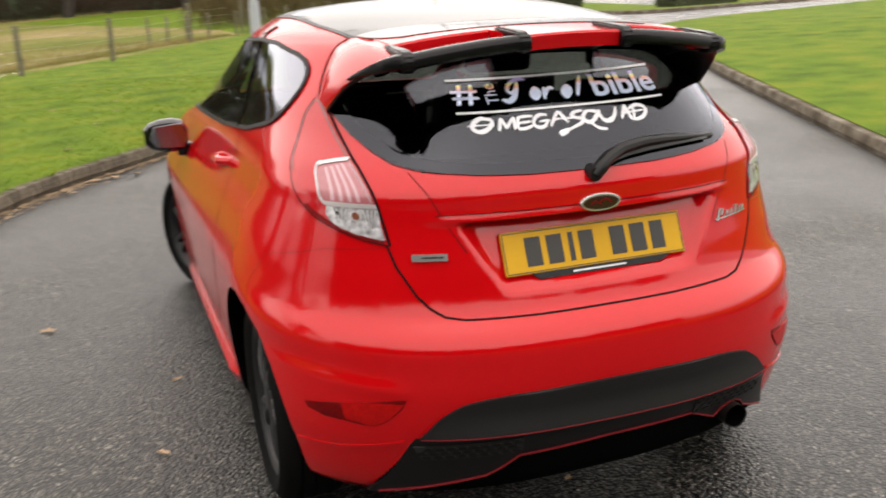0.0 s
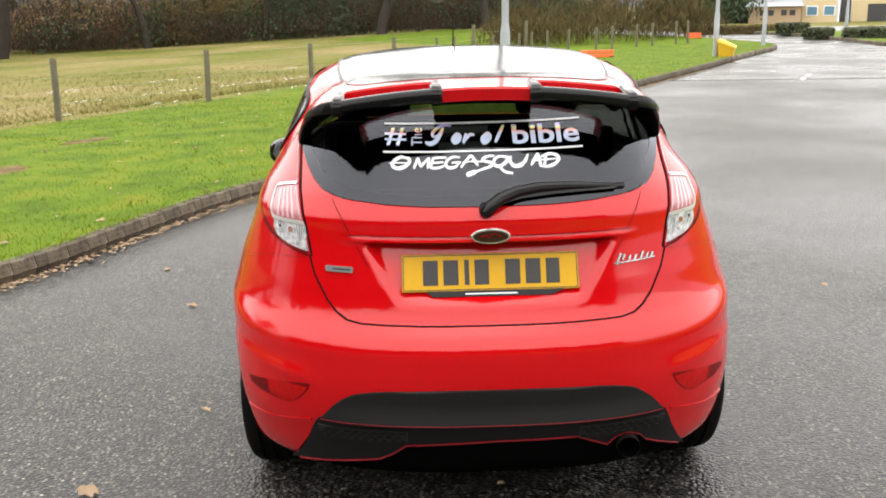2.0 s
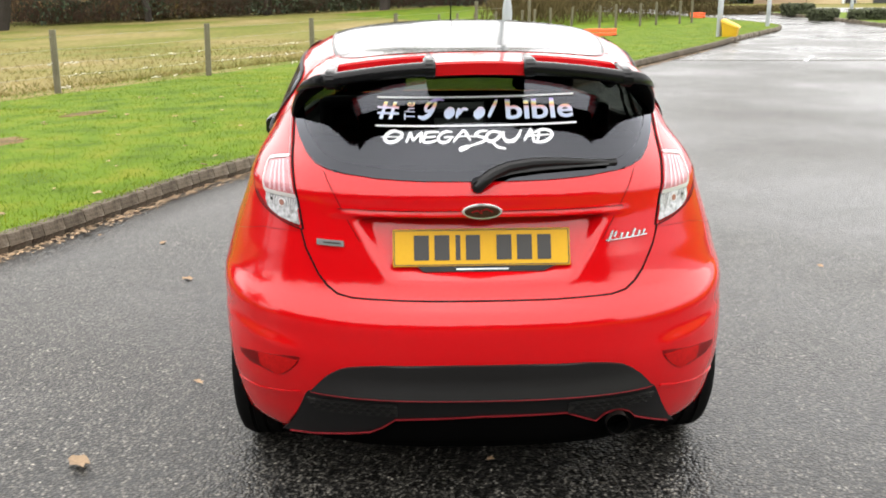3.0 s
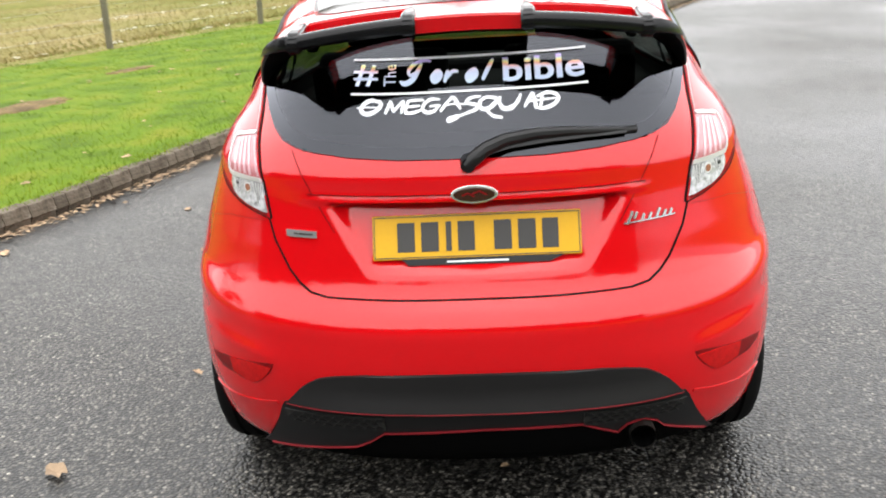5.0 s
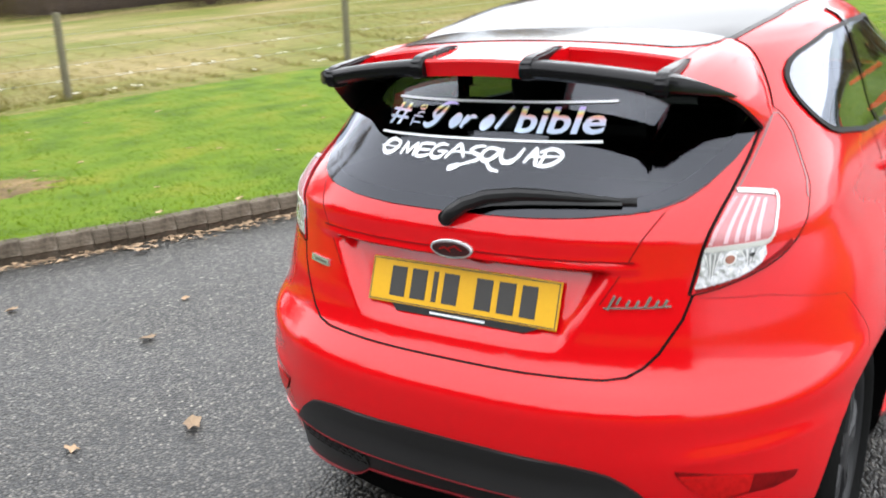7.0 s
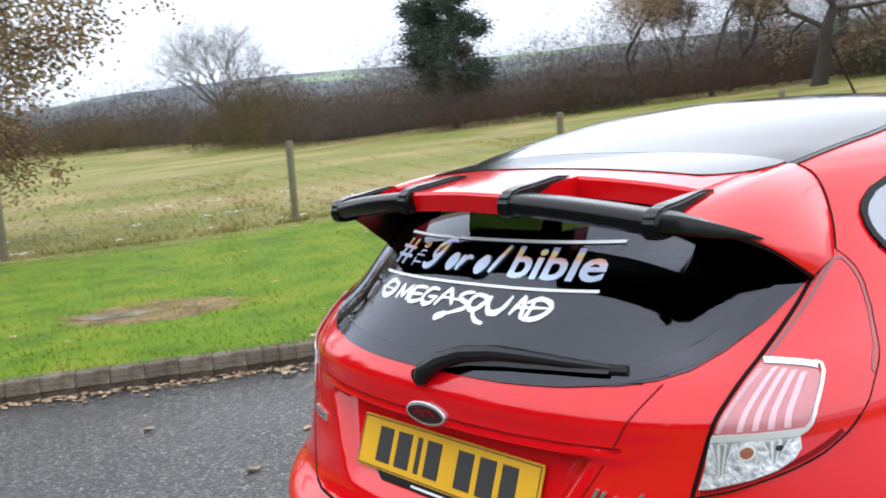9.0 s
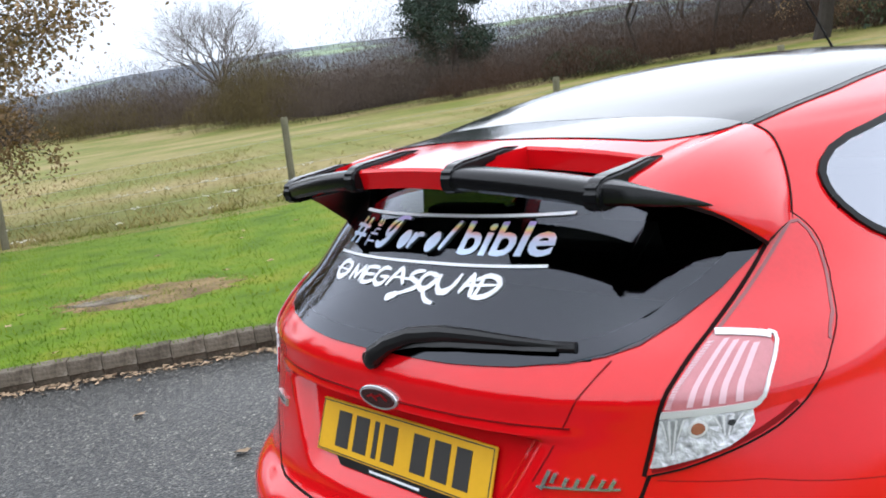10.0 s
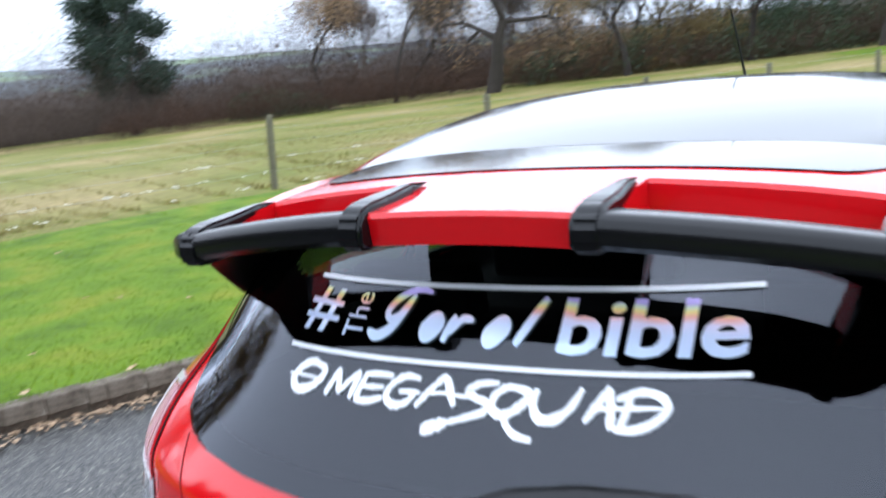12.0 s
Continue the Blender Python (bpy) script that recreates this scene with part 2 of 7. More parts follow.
ASPHALT = asphalt()
GRASS_SOIL = ground_mix("mown_grass", [(0.3, (0.046, 0.084, 0.002)), (0.5, (0.080, 0.132, 0.003)), (0.72, (0.132, 0.145, 0.008))], 1.6, [(0.3, (0.72, 0.72, 0.68)), (0.7, (1.2, 1.2, 1.1))], 40)
FIELD = ground_mix("grazed_field", [(0.32, (0.088, 0.104, 0.014)), (0.46, (0.130, 0.126, 0.030)), (0.60, (0.185, 0.150, 0.060)), (0.75, (0.24, 0.185, 0.09))], 0.16, [(0.3, (0.7, 0.7, 0.62)), (0.7, (1.2, 1.2, 1.15))], 4)
GRASS_BLADE = ground_mix("grass_blades", [(0.34, (0.058, 0.110, 0.002)), (0.52, (0.098, 0.158, 0.003)), (0.68, (0.132, 0.172, 0.005))], 1.8, [(0.0, (0.88, 0.90, 0.8)), (0.9, (1.15, 1.15, 1.0)), (1.0, (1.5, 1.1, 0.9))], 10, 0.6, 0, island=True)
DRY_BLADE = ground_mix("rough_field_grass", [(0.3, (0.110, 0.118, 0.022)), (0.6, (0.195, 0.155, 0.062))], 0.5, [(0.0, (0.8, 0.8, 0.75)), (1.0, (1.3, 1.25, 1.2))], 10, 0.8, 0, island=True)
SOIL = ground_mix("bare_soil_patch", [(0.3, (0.082, 0.058, 0.028)), (0.7, (0.20, 0.138, 0.066))], 3, [(0.3, (0.6, 0.6, 0.6)), (0.7, (1.3, 1.3, 1.3))], 40, 0.95, 0.6)
KERB = ground_mix("mossy_concrete_kerb", [(0.3, (0.060, 0.047, 0.034)), (0.5, (0.118, 0.098, 0.076)), (0.7, (0.215, 0.190, 0.155))], 5, [(0.3, (0.65, 0.65, 0.62)), (0.7, (1.25, 1.25, 1.22))], 60, 0.9, 0.5)
JOINT = paint("mossy_mortar", (0.050, 0.045, 0.032), 0.95, vary=0.4, scale=3, fine=50)
kn, kl, kb = KERB.node_tree.nodes, KERB.node_tree.links, KERB.node_tree.nodes["Principled BSDF"]
k_info, k_tone, k_mul = kn.new("ShaderNodeObjectInfo"), kn.new("ShaderNodeMapRange"), kn.new("ShaderNodeVectorMath")
k_tone.inputs["To Min"].default_value, k_tone.inputs["To Max"].default_value = 0.70, 1.05
k_mul.operation = "SCALE"
kl.new(k_info.outputs["Random"], k_tone.inputs["Value"])
kl.new(kb.inputs["Base Color"].links[0].from_socket, k_mul.inputs[0])
kl.new(k_tone.outputs[0], k_mul.inputs["Scale"])
kl.new(k_mul.outputs[0], kb.inputs["Base Color"])
LEAF = paint("fallen_leaf", (0.29, 0.20, 0.12), 0.8, vary=0.6, island=0.9, random=0.9)
POST = paint("weathered_fence_post", (0.11, 0.10, 0.062), 0.9, vary=0.4, scale=4, fine=60, bump=0.4)
WOOL = paint("sheep_wool", (0.66, 0.63, 0.55), 0.95, vary=0.15, spec=0.05)
WIRE = paint("galvanised_wire", (0.30, 0.30, 0.29), 0.5, 0.6)
# bark lightened to stand for the haze before the far tree
HAZED_BARK = paint("haze_paled_bark", (0.105, 0.090, 0.080), 0.95, vary=0.3, scale=2, fine=14)
BARK = paint("tree_bark", (0.030, 0.024, 0.019), 0.95, vary=0.4, scale=2, fine=14, bump=0.6)
TWIG = paint("winter_twigs", (0.076, 0.059, 0.048), 0.95, vary=0.5, scale=0.10, fine=0.8, island=0.25, spec=0.05)
TWIG_OLIVE = paint("olive_brush", (0.078, 0.061, 0.027), 0.95, vary=0.5, scale=0.15, fine=0.8, island=0.3, spec=0.05)
BRACKEN = paint("russet_bracken", (0.060, 0.038, 0.027), 0.95, vary=0.5, scale=0.2, fine=1.0, island=0.3, spec=0.05)
GOLD_LEAF = paint("yellow_autumn_leaves", (0.125, 0.088, 0.022), 0.85, vary=0.6, scale=0.3, fine=1.5, island=0.3)
OAK_LEAF = paint("autumn_oak_leaves", (0.20, 0.125, 0.055), 0.8, vary=0.6, scale=0.4, fine=3, island=0.6)
PINE = paint("pine_needles", (0.016, 0.030, 0.017), 0.8, vary=0.5, scale=0.6, fine=3, island=0.8)
IVY = paint("ivy_green", (0.025, 0.045, 0.015), 0.7, vary=0.5, scale=0.6, fine=3, island=0.8)
LAMP_GREY = paint("galvanised_column", (0.34, 0.36, 0.38), 0.5, 0.5, vary=0.12)
YELLOW = paint("grit_bin_yellow", (0.55, 0.33, 0.012), 0.5, vary=0.1)
ORANGE = paint("barrier_orange", (0.80, 0.12, 0.03), 0.5, vary=0.15)
# the distance haze is painted into the hill's blue-grey tones
HILL = ground_mix("haze_tinted_hillside", [(0.42, (0.075, 0.085, 0.10)), (0.54, (0.10, 0.115, 0.12)), (0.62, (0.17, 0.22, 0.13))], 0.010, [(0.3, (0.85, 0.85, 0.9)), (0.7, (1.1, 1.1, 1.1))], 0.08, 1.0, 0)
HEDGE = paint("clipped_hedge", (0.046, 0.055, 0.022), 0.9, vary=0.5, scale=2, fine=9, island=0.8)
CLAD_WHITE = paint("white_cladding", (0.72, 0.75, 0.80), 0.5, vary=0.06)
BRICK_TAN = paint("tan_brickwork", (0.36, 0.26, 0.17), 0.9, vary=0.2)
BLUE = paint("blue_cladding", (0.08, 0.22, 0.52), 0.5, vary=0.1)
PANE = paint("office_window_pane", (0.10, 0.20, 0.28), 0.1, vary=0.2)
CAR_WHITE = paint("white_car_paint", (0.78, 0.79, 0.80), 0.3, coat=1.0, vary=0.03)


# ---- building blocks ----
def mesh_of(name, verts, faces, mats, smooth=35.0):
    me = bpy.data.meshes.new(name)
    me.from_pydata([tuple(v) for v in verts], [], faces)
    for m in mats if isinstance(mats, (list, tuple)) else (mats,):
        me.materials.append(m)
    if smooth:
        me.polygons.foreach_set("use_smooth", [True] * len(me.polygons))
        me.set_sharp_from_angle(angle=radians(smooth))
    me.update()
    return me


def part(name, data, material, parent, label=""):
    """Links a bmesh, or (verts, faces), or a mesh as ONE mesh object under a thing or a part."""
    if isinstance(data, bmesh.types.BMesh):
        me = bpy.data.meshes.new(name)
        data.normal_update()
        data.to_mesh(me)
        data.free()
        me.materials.append(material)
        me.polygons.foreach_set("use_smooth", [True] * len(me.polygons))
        me.set_sharp_from_angle(angle=radians(35))
    elif isinstance(data, tuple):
        me = mesh_of(name, data[0], data[1], material)
    else:
        me = data
    ob = new(name, me)
    if parent is not None:
        ob.parent = parent
    if label:
        tagged(ob, label)
    return ob


def thing(name, label, category, group="", at=None):
    ob = new(name)
    ob.empty_display_size = 0.1
    if at is not None:
        ob.matrix_world = at
    return tagged(ob, label, category, group)


def box(x0, x1, y0, y1, z0, z1, bevel=0.0, seg=2):
    bm = bmesh.new()
    bmesh.ops.create_cube(bm, size=1)
    for v in bm.verts:
        v.co = Vector(((x0 + x1) / 2 + v.co.x * (x1 - x0), (y0 + y1) / 2 + v.co.y * (y1 - y0), (z0 + z1) / 2 + v.co.z * (z1 - z0)))
    if bevel:
        bmesh.ops.bevel(bm, geom=bm.edges[:], offset=bevel, segments=seg, affect="EDGES", profile=0.6)
    return bm


def loft(rings, closed=True, caps=True):
    """Verts and faces through rings of equally many points."""
    n = len(rings[0])
    verts = [p for r in rings for p in r]
    faces = []
    for i in range(len(rings) - 1):
        for j in range(n if closed else n - 1):
            k = (j + 1) % n
            faces.append((i * n + j, i * n + k, (i + 1) * n + k, (i + 1) * n + j))
    if caps and closed:
        faces.append(tuple(reversed(range(n))))
        faces.append(tuple(range((len(rings) - 1) * n, len(rings) * n)))
    return verts, faces


def tube(points, radius, sides=8, caps=True):
    """A tube along points; radius a number or one for each point."""
    pts = [Vector(p) for p in points]
    rad = radius if isinstance(radius, (list, tuple)) else [radius] * len(pts)
    rings, side = [], None
    for i, p in enumerate(pts):
        d = (pts[min(i + 1, len(pts) - 1)] - pts[max(i - 1, 0)]).normalized()
        if side is None:
            side = d.orthogonal().normalized()
        side = (side - d * side.dot(d)).normalized()
        up = d.cross(side)
        rings.append([p + rad[i] * (math.cos(a) * side + math.sin(a) * up) for a in (2 * math.pi * k / sides for k in range(sides))])
    return loft(rings, True, caps)


def extrude_poly(poly, to3d, depth, bevel=0.0, seg=2):
    """A flat outline lifted to 3D by to3d(a, b, k) with k from 0 to depth."""
    bm = bmesh.new()
    lo = [bm.verts.new(to3d(a, b, 0.0)) for a, b in poly]
    hi = [bm.verts.new(to3d(a, b, depth)) for a, b in poly]
    n = len(poly)
    bm.faces.new(lo)
    bm.faces.new(list(reversed(hi)))
    for i in range(n):
        j = (i + 1) % n
        bm.faces.new((lo[j], lo[i], hi[i], hi[j]))
    bmesh.ops.recalc_face_normals(bm, faces=bm.faces[:])
    if bevel:
        bmesh.ops.bevel(bm, geom=bm.edges[:], offset=bevel, segments=seg, affect="EDGES")
    return bm


def lerp_table(table, v):
    if v <= table[0][0]:
        return table[0][1]
    for (a, p), (b, q) in zip(table, table[1:]):
        if v <= b:
            return p + (q - p) * (v - a) / (b - a)
    return table[-1][1]


# ---- ground, road and kerbs ----
KERB_LINE = [(-14.8, -14.5), (-9.7, -7.2), (-6.45, -2.6), (-5.03, -0.62), (-4.42, 0.27), (-3.93, 1.0), (-3.50, 1.72), (-3.19, 2.38), (-2.74, 3.4), (-1.82, 5.6), (-0.62, 7.2), (0.48, 8.8), (1.62, 10.8), (2.85, 13.0), (4.12, 15.3), (7.13, 20.3), (8.62, 23.0), (10.15, 25.5), (11.6, 27.9), (12.3, 29.7), (12.4, 31.7), (12.2, 34.5), (11.6, 39.0), (9.0, 46.0), (2.0, 60.0)]
RIGHT_LINE = [(-4.6, -19.0), (0.4, -6.5), (2.2, -2.4), (3.7, 1.2), (5.0, 4.0), (6.35, 7.0), (7.8, 10.2), (9.3, 13.2), (10.5, 15.6), (11.4, 17.4), (12.4, 18.8), (13.7, 19.9), (15.4, 20.9), (19.0, 22.6), (28.0, 26.4), (45.0, 33.0), (70.0, 42.0)]
FAR_LINE = [(9.0, 66.0), (13.5, 54.0), (16.0, 46.0), (16.9, 39.5), (16.5, 34.0), (16.0, 30.2), (16.2, 28.0), (17.5, 27.0), (20.5, 27.9), (30.0, 31.5), (45.0, 37.8), (70.0, 47.0)]


def smooth_line(pts, step):
    """A Catmull-Rom line through pts, resampled at even steps."""
    out = []
    for i in range(len(pts) - 1):
        p0, p1, p2, p3 = (Vector(pts[min(max(k, 0), len(pts) - 1)]) for k in (i - 1, i, i + 1, i + 2))
        for k in range(40):
            t = k / 40
            out.append(0.5 * (2 * p1 + (p2 - p0) * t + (2 * p0 - 5 * p1 + 4 * p2 - p3) * t * t + (3 * p1 - p0 - 3 * p2 + p3) * t ** 3))
    out.append(Vector(pts[-1]))
    res, want, gone = [out[0]], step, 0.0
    for a, b in zip(out, out[1:]):
        d = (b - a).length
        while d and gone + d >= want:
            res.append(a.lerp(b, (want - gone) / d))
            want += step
        gone += d
    return res


LEFT = smooth_line(KERB_LINE, 0.25)
RIGHT = smooth_line(RIGHT_LINE, 0.25)
FAR = smooth_line(FAR_LINE, 0.25)
FAR_NP = np.array([tuple(p) for p in FAR])
LEFT_NP, RIGHT_NP = np.array([tuple(p) for p in LEFT]), np.array([tuple(p) for p in RIGHT])


def side_of(line, x, y):
    """Signed distance from a kerb line (positive to its left) and the index of the nearest point."""
    d = np.hypot(line[:, 0] - x, line[:, 1] - y)
    i = int(np.argmin(d))
    j, k = max(i - 1, 0), min(i + 1, len(line) - 1)
    t = line[k] - line[j]
    s = t[0] * (y - line[i, 1]) - t[1] * (x - line[i, 0])
    return math.copysign(float(d[i]), s), i


KERB_H = 0.128


def hollow(y):
    """The road falls by a hand's width beyond the car and comes level again."""
    d = y - 0.4
    fall = 0.0 if d < 0 else 0.036 * d * d / 1.2 if d < 0.6 else 0.036 * (d - 0.3)
    f = min(max((y - 3.2) / 12.0, 0.0), 1.0)
    return -min(fall, 0.0936) * (1 - f * f * (3 - 2 * f))


def grass_height(n):
    """The verge falls gently from the kerb to the fence, and the field on from there."""
    if n < 9.5:
        return KERB_H - 0.01 - 0.042 * n
    return KERB_H - 0.01 - 0.40 - 0.031 * (min(n, 75) - 9.5) - 0.004 * max(n - 75, 0)


def height(x, y):
    n, i = side_of(LEFT_NP, x, y)
    if n > 0:
        return grass_height(n) + hollow(y)
    m, j = side_of(RIGHT_NP, x, y)
    if m < 0:
        f = min(max((y - 14.0) / 10.0, 0.0), 1.0)
        return KERB_H - 0.01 + (1 - f) * 0.05 * min(-m, 14) - f * 0.012 * min(-m, 20) + hollow(y)
    far, k = side_of(FAR_NP, x, y)
    if far > 0:
        return KERB_H - 0.01 - 0.024 * min(far, 45)
    return hollow(y)


def ground_sheet():
    """One sheet to the horizon: lawn, field and the land behind the camera, with the road bed lowered in it."""
    def spread(a, b, fine, far):
        out = list(np.arange(a, b + 1e-6, fine))
        step, v = fine, b
        while v < far:
            step *= 1.16
            v += step
            out.append(v)
        step, v = fine, a
        while v > -far:
            step *= 1.16
            v -= step
            out.insert(0, v)
        return out
    xs, ys = spread(-16, 14, 0.5, 1500), spread(-10, 34, 0.5, 1500)
    verts, faces, idx = [], [], []
    for y in ys:
        for x in xs:
            n, _ = side_of(LEFT_NP, x, y)
            m, _ = side_of(RIGHT_NP, x, y)
            far, _ = side_of(FAR_NP, x, y)
            if n < 0.55 and m > -0.55 and far < 0.55:
                z = -0.25
            else:
                z = height(x, y)
                if n > 10:
                    z += 0.02 * noise.noise((x * 0.12, y * 0.12, 0)) * min(1, (n - 10) / 10)
            verts.append((x, y, z))
    nx = len(xs)
    for j in range(len(ys) - 1):
        for i in range(nx - 1):
            faces.append((j * nx + i, j * nx + i + 1, (j + 1) * nx + i + 1, (j + 1) * nx + i))
    return verts, faces


g_verts, g_faces = ground_sheet()
ground = part("ground", (g_verts, g_faces), FIELD, None)
tagged(ground, "grazed pasture with yellowing grass rolling to the horizon", "field", kind="structure")


def ribbon(line, offs, zs):
    """A strip along a line at the given offsets to its left."""
    verts, faces = [], []
    k = len(offs)
    for i, p in enumerate(line):
        t = (line[min(i + 1, len(line) - 1)] - line[max(i - 1, 0)]).normalized()
        nrm = Vector((-t.y, t.x))
        for o, z in zip(offs, zs):
            q = p + nrm * o
            verts.append((q.x, q.y, z + hollow(q.y)))
    for i in range(len(line) - 1):
        for j in range(k - 1):
            faces.append((i * k + j, (i + 1) * k + j, (i + 1) * k + j + 1, i * k + j + 1))
    return verts, faces


L1 = smooth_line(KERB_LINE, 0.5)


def road_sheet():
    """The carriageway between the kerbs, with a slight camber and hollows."""
    verts, faces, n = [], [], 120
    for k in range(n + 1):
        a = LEFT[int(k / n * (len(LEFT) - 1))]
        b = RIGHT[int(k / n * (len(RIGHT) - 1))]
        for j in range(25):
            p = a.lerp(b, j / 24)
            verts.append((p.x, p.y, hollow(p.y)))
    for k in range(n):
        for j in range(24):
            faces.append((k * 25 + j, k * 25 + j + 1, (k + 1) * 25 + j + 1, (k + 1) * 25 + j))
    return verts, faces


road = part("road", road_sheet(), ASPHALT, None)
tagged(road, "worn grey asphalt road, damp in places", "road", kind="structure")

offs = [0.10, 0.6, 1.4, 2.5, 4, 6, 8, 9.6]
verge = part("verge", ribbon(L1, offs, [grass_height(o) + 0.012 for o in offs[:-1]] + [grass_height(9.6) - 0.03]), GRASS_SOIL, None)
tagged(verge, "bright green mown grass verge beside the road", "verge", kind="structure")


def verge_grid(line, sign, x0, x1, y0, y1, step=0.5):
    """Turf on the sign side of a kerb line: an even grid whose border is drawn on to the kerb's back."""
    nx, ny = int((x1 - x0) / step) + 1, int((y1 - y0) / step) + 1
    verts, inside, faces = [], [], []
    for j in range(ny):
        for i in range(nx):
            x, y = x0 + step * i, y0 + step * j
            d, k = side_of(line, x, y)
            d *= sign
            if abs(d - 0.1) < 0.72 * step:
                a, c = line[max(k - 1, 0)], line[min(k + 1, len(line) - 1)]
                t = (c - a) / np.hypot(*(c - a))
                x, y, d = float(line[k, 0] - t[1] * 0.1 * sign), float(line[k, 1] + t[0] * 0.1 * sign), 0.1
            verts.append((x, y, height(x, y) + 0.012))
            inside.append(d > 0.09)
    for j in range(ny - 1):
        for i in range(nx - 1):
            q = (j * nx + i, j * nx + i + 1, (j + 1) * nx + i + 1, (j + 1) * nx + i)
            if all(inside[k] for k in q):
                faces.append(q)
    return verts, faces


far_verge = part("verge", verge_grid(RIGHT_NP, -1, -6, 34, -16, 26), GRASS_SOIL, None)
tagged(far_verge, "bright green mown grass bank across the road", "verge", kind="structure")
corner_verge = part("verge", verge_grid(FAR_NP, 1, 14, 40, 25, 56), GRASS_SOIL, None)
tagged(corner_verge, "grass verge in the corner of the road junction", "verge", kind="structure")


def kerb_block(length):
    """One small kerb block: upright face, splayed upper edge, flat top."""
    prof = [(0.014, -0.05), (0.010, 0.018), (0.002, 0.040), (-0.008, 0.046), (0.012, KERB_H - 0.006), (0.020, KERB_H), (0.10, KERB_H), (0.10, -0.05)]
    g, b = 0.0010, 0.003
    tight = [(n + (0.004 if n < 0.05 else 0), z - (0.004 if z > 0.1 else 0)) for n, z in prof]
    return loft([[(x, n, z) for n, z in ring] for x, ring in ((g, tight), (g + b, prof), (length - g - b, prof), (length - g, tight))])


def frame_on(line, i, z=0.0):
    p, q = line[i], line[i + 1]
    t = (q - p).normalized()
    m = Matrix(((t.x, -t.y, 0, p.x), (t.y, t.x, 0, p.y), (0, 0, 1, z + hollow(p.y)), (0, 0, 0, 1)))
    return m


kerb_left, kerb_right = thing("kerb", "weathered grey small-block kerb edging the verge", "kerb"), thing("kerb", "weathered grey small-block kerb across the road", "kerb")
tagged(kerb_left, kind="structure")
tagged(kerb_right, kind="structure")
kerb_corner = tagged(thing("kerb", "weathered grey kerb round the corner of the junction", "kerb"), kind="structure")
part("kerb_stone", ribbon(FAR, [-0.005, 0.0, 0.02, 0.11], [-0.03, KERB_H - 0.02, KERB_H, KERB_H]), KERB, kerb_corner)
# joint mortar behind the blocks
part("kerb_core", ribbon(LEFT, [0.020, 0.018, 0.034, 0.095], [-0.03, 0.05, KERB_H - 0.014, KERB_H - 0.014]), JOINT, kerb_left)
part("kerb_core", ribbon(RIGHT, [-0.095, -0.034, -0.018, -0.020], [KERB_H - 0.014, KERB_H - 0.014, 0.05, -0.03]), JOINT, kerb_right)


# ---- grass, leaves and the field's rough growth ----
def blades(count, place, h0, h1, width, lean=0.5):
    """Single bent blades of grass, joined."""
    verts, faces = [], []
    while count:
        p = place()
        if p is None:
            continue
        count -= 1
        a, h = random.uniform(0, 6.283), random.uniform(h0, h1)
        b = random.uniform(0, 6.283)
        w = Vector((math.cos(a), math.sin(a), 0)) * width
        tip = p + Vector((math.cos(b) * lean * h, math.sin(b) * lean * h, h))
        i = len(verts)
        verts += [p - w, p + w, tip]
        faces.append((i, i + 1, i + 2))
    return verts, faces


def beside(i, n):
    """A place n to the left of the kerb near its point i, thinned out where the offset lines crowd together."""
    p, q = LEFT[i], LEFT[i + 1]
    t = (q - p).normalized()
    a, c = (LEFT[min(i + 9, len(LEFT) - 1)] - LEFT[i]).normalized(), (LEFT[i] - LEFT[max(i - 9, 0)]).normalized()
    bend = (c.x * a.y - c.y * a.x) / 2.25
    if random.random() > 1 - n * bend:
        return None
    return p.lerp(q, random.random()) + Vector((-t.y, t.x)) * n


def on_verge(s0, s1, n0, n1, power=1.6):
    def go():
        i = random.randrange(s0, s1)
        n = n0 + (n1 - n0) * random.random() ** power
        r = beside(i, n)
        if r is None:
            return None
        if in_patch(r.x, r.y) and random.random() < 0.97:
            return None
        return Vector((r.x, r.y, grass_height(n) + 0.008 + hollow(r.y)))
    return go


PATCH_AT, PATCH_TURN = (-5.86, 2.03), radians(53)


def in_patch(x, y):
    u = (x - PATCH_AT[0]) * math.cos(PATCH_TURN) + (y - PATCH_AT[1]) * math.sin(PATCH_TURN)
    v = -(x - PATCH_AT[0]) * math.sin(PATCH_TURN) + (y - PATCH_AT[1]) * math.cos(PATCH_TURN)
    wob = 0.12 * noise.noise((x * 3, y * 3, 1.7))
    return (u / 0.72) ** 2 + (v / 0.60) ** 2 < 1 + 3 * wob


near_i = int(np.argmin(np.hypot(LEFT_NP[:, 0] + 4.2, LEFT_NP[:, 1] - 0.15)))
grass = part("grass", blades(70000, on_verge(near_i - 24, near_i + 60, 0.03, 9.6, 1.5), 0.015, 0.042, 0.0035), GRASS_BLADE, None)
tagged(grass, "short lush green lawn grass on the verge", "grass", kind="stuff")
far_grass = part("grass", blades(16000, on_verge(near_i + 40, near_i + 150, 0.05, 9.6, 1.2), 0.015, 0.035, 0.008), GRASS_BLADE, None)
tagged(far_grass, "short green lawn grass further along the verge", "grass", kind="stuff")


def on_field():
    i = random.randrange(near_i - 60, near_i + 130)
    n = 9.2 + 26 * random.random() ** 2.2
    r = beside(i, n)
    if r is None or abs(side_of(LEFT_NP, r.x, r.y)[0] - n) > 0.5:
        return None
    return Vector((r.x, r.y, grass_height(n) - 0.02 + hollow(r.y)))


rough = part("rough_grass", blades(42000, on_field, 0.04, 0.15, 0.010, 0.8), DRY_BLADE, None)
tagged(rough, "pale tufted pasture grass behind the fence", "grass", kind="stuff")


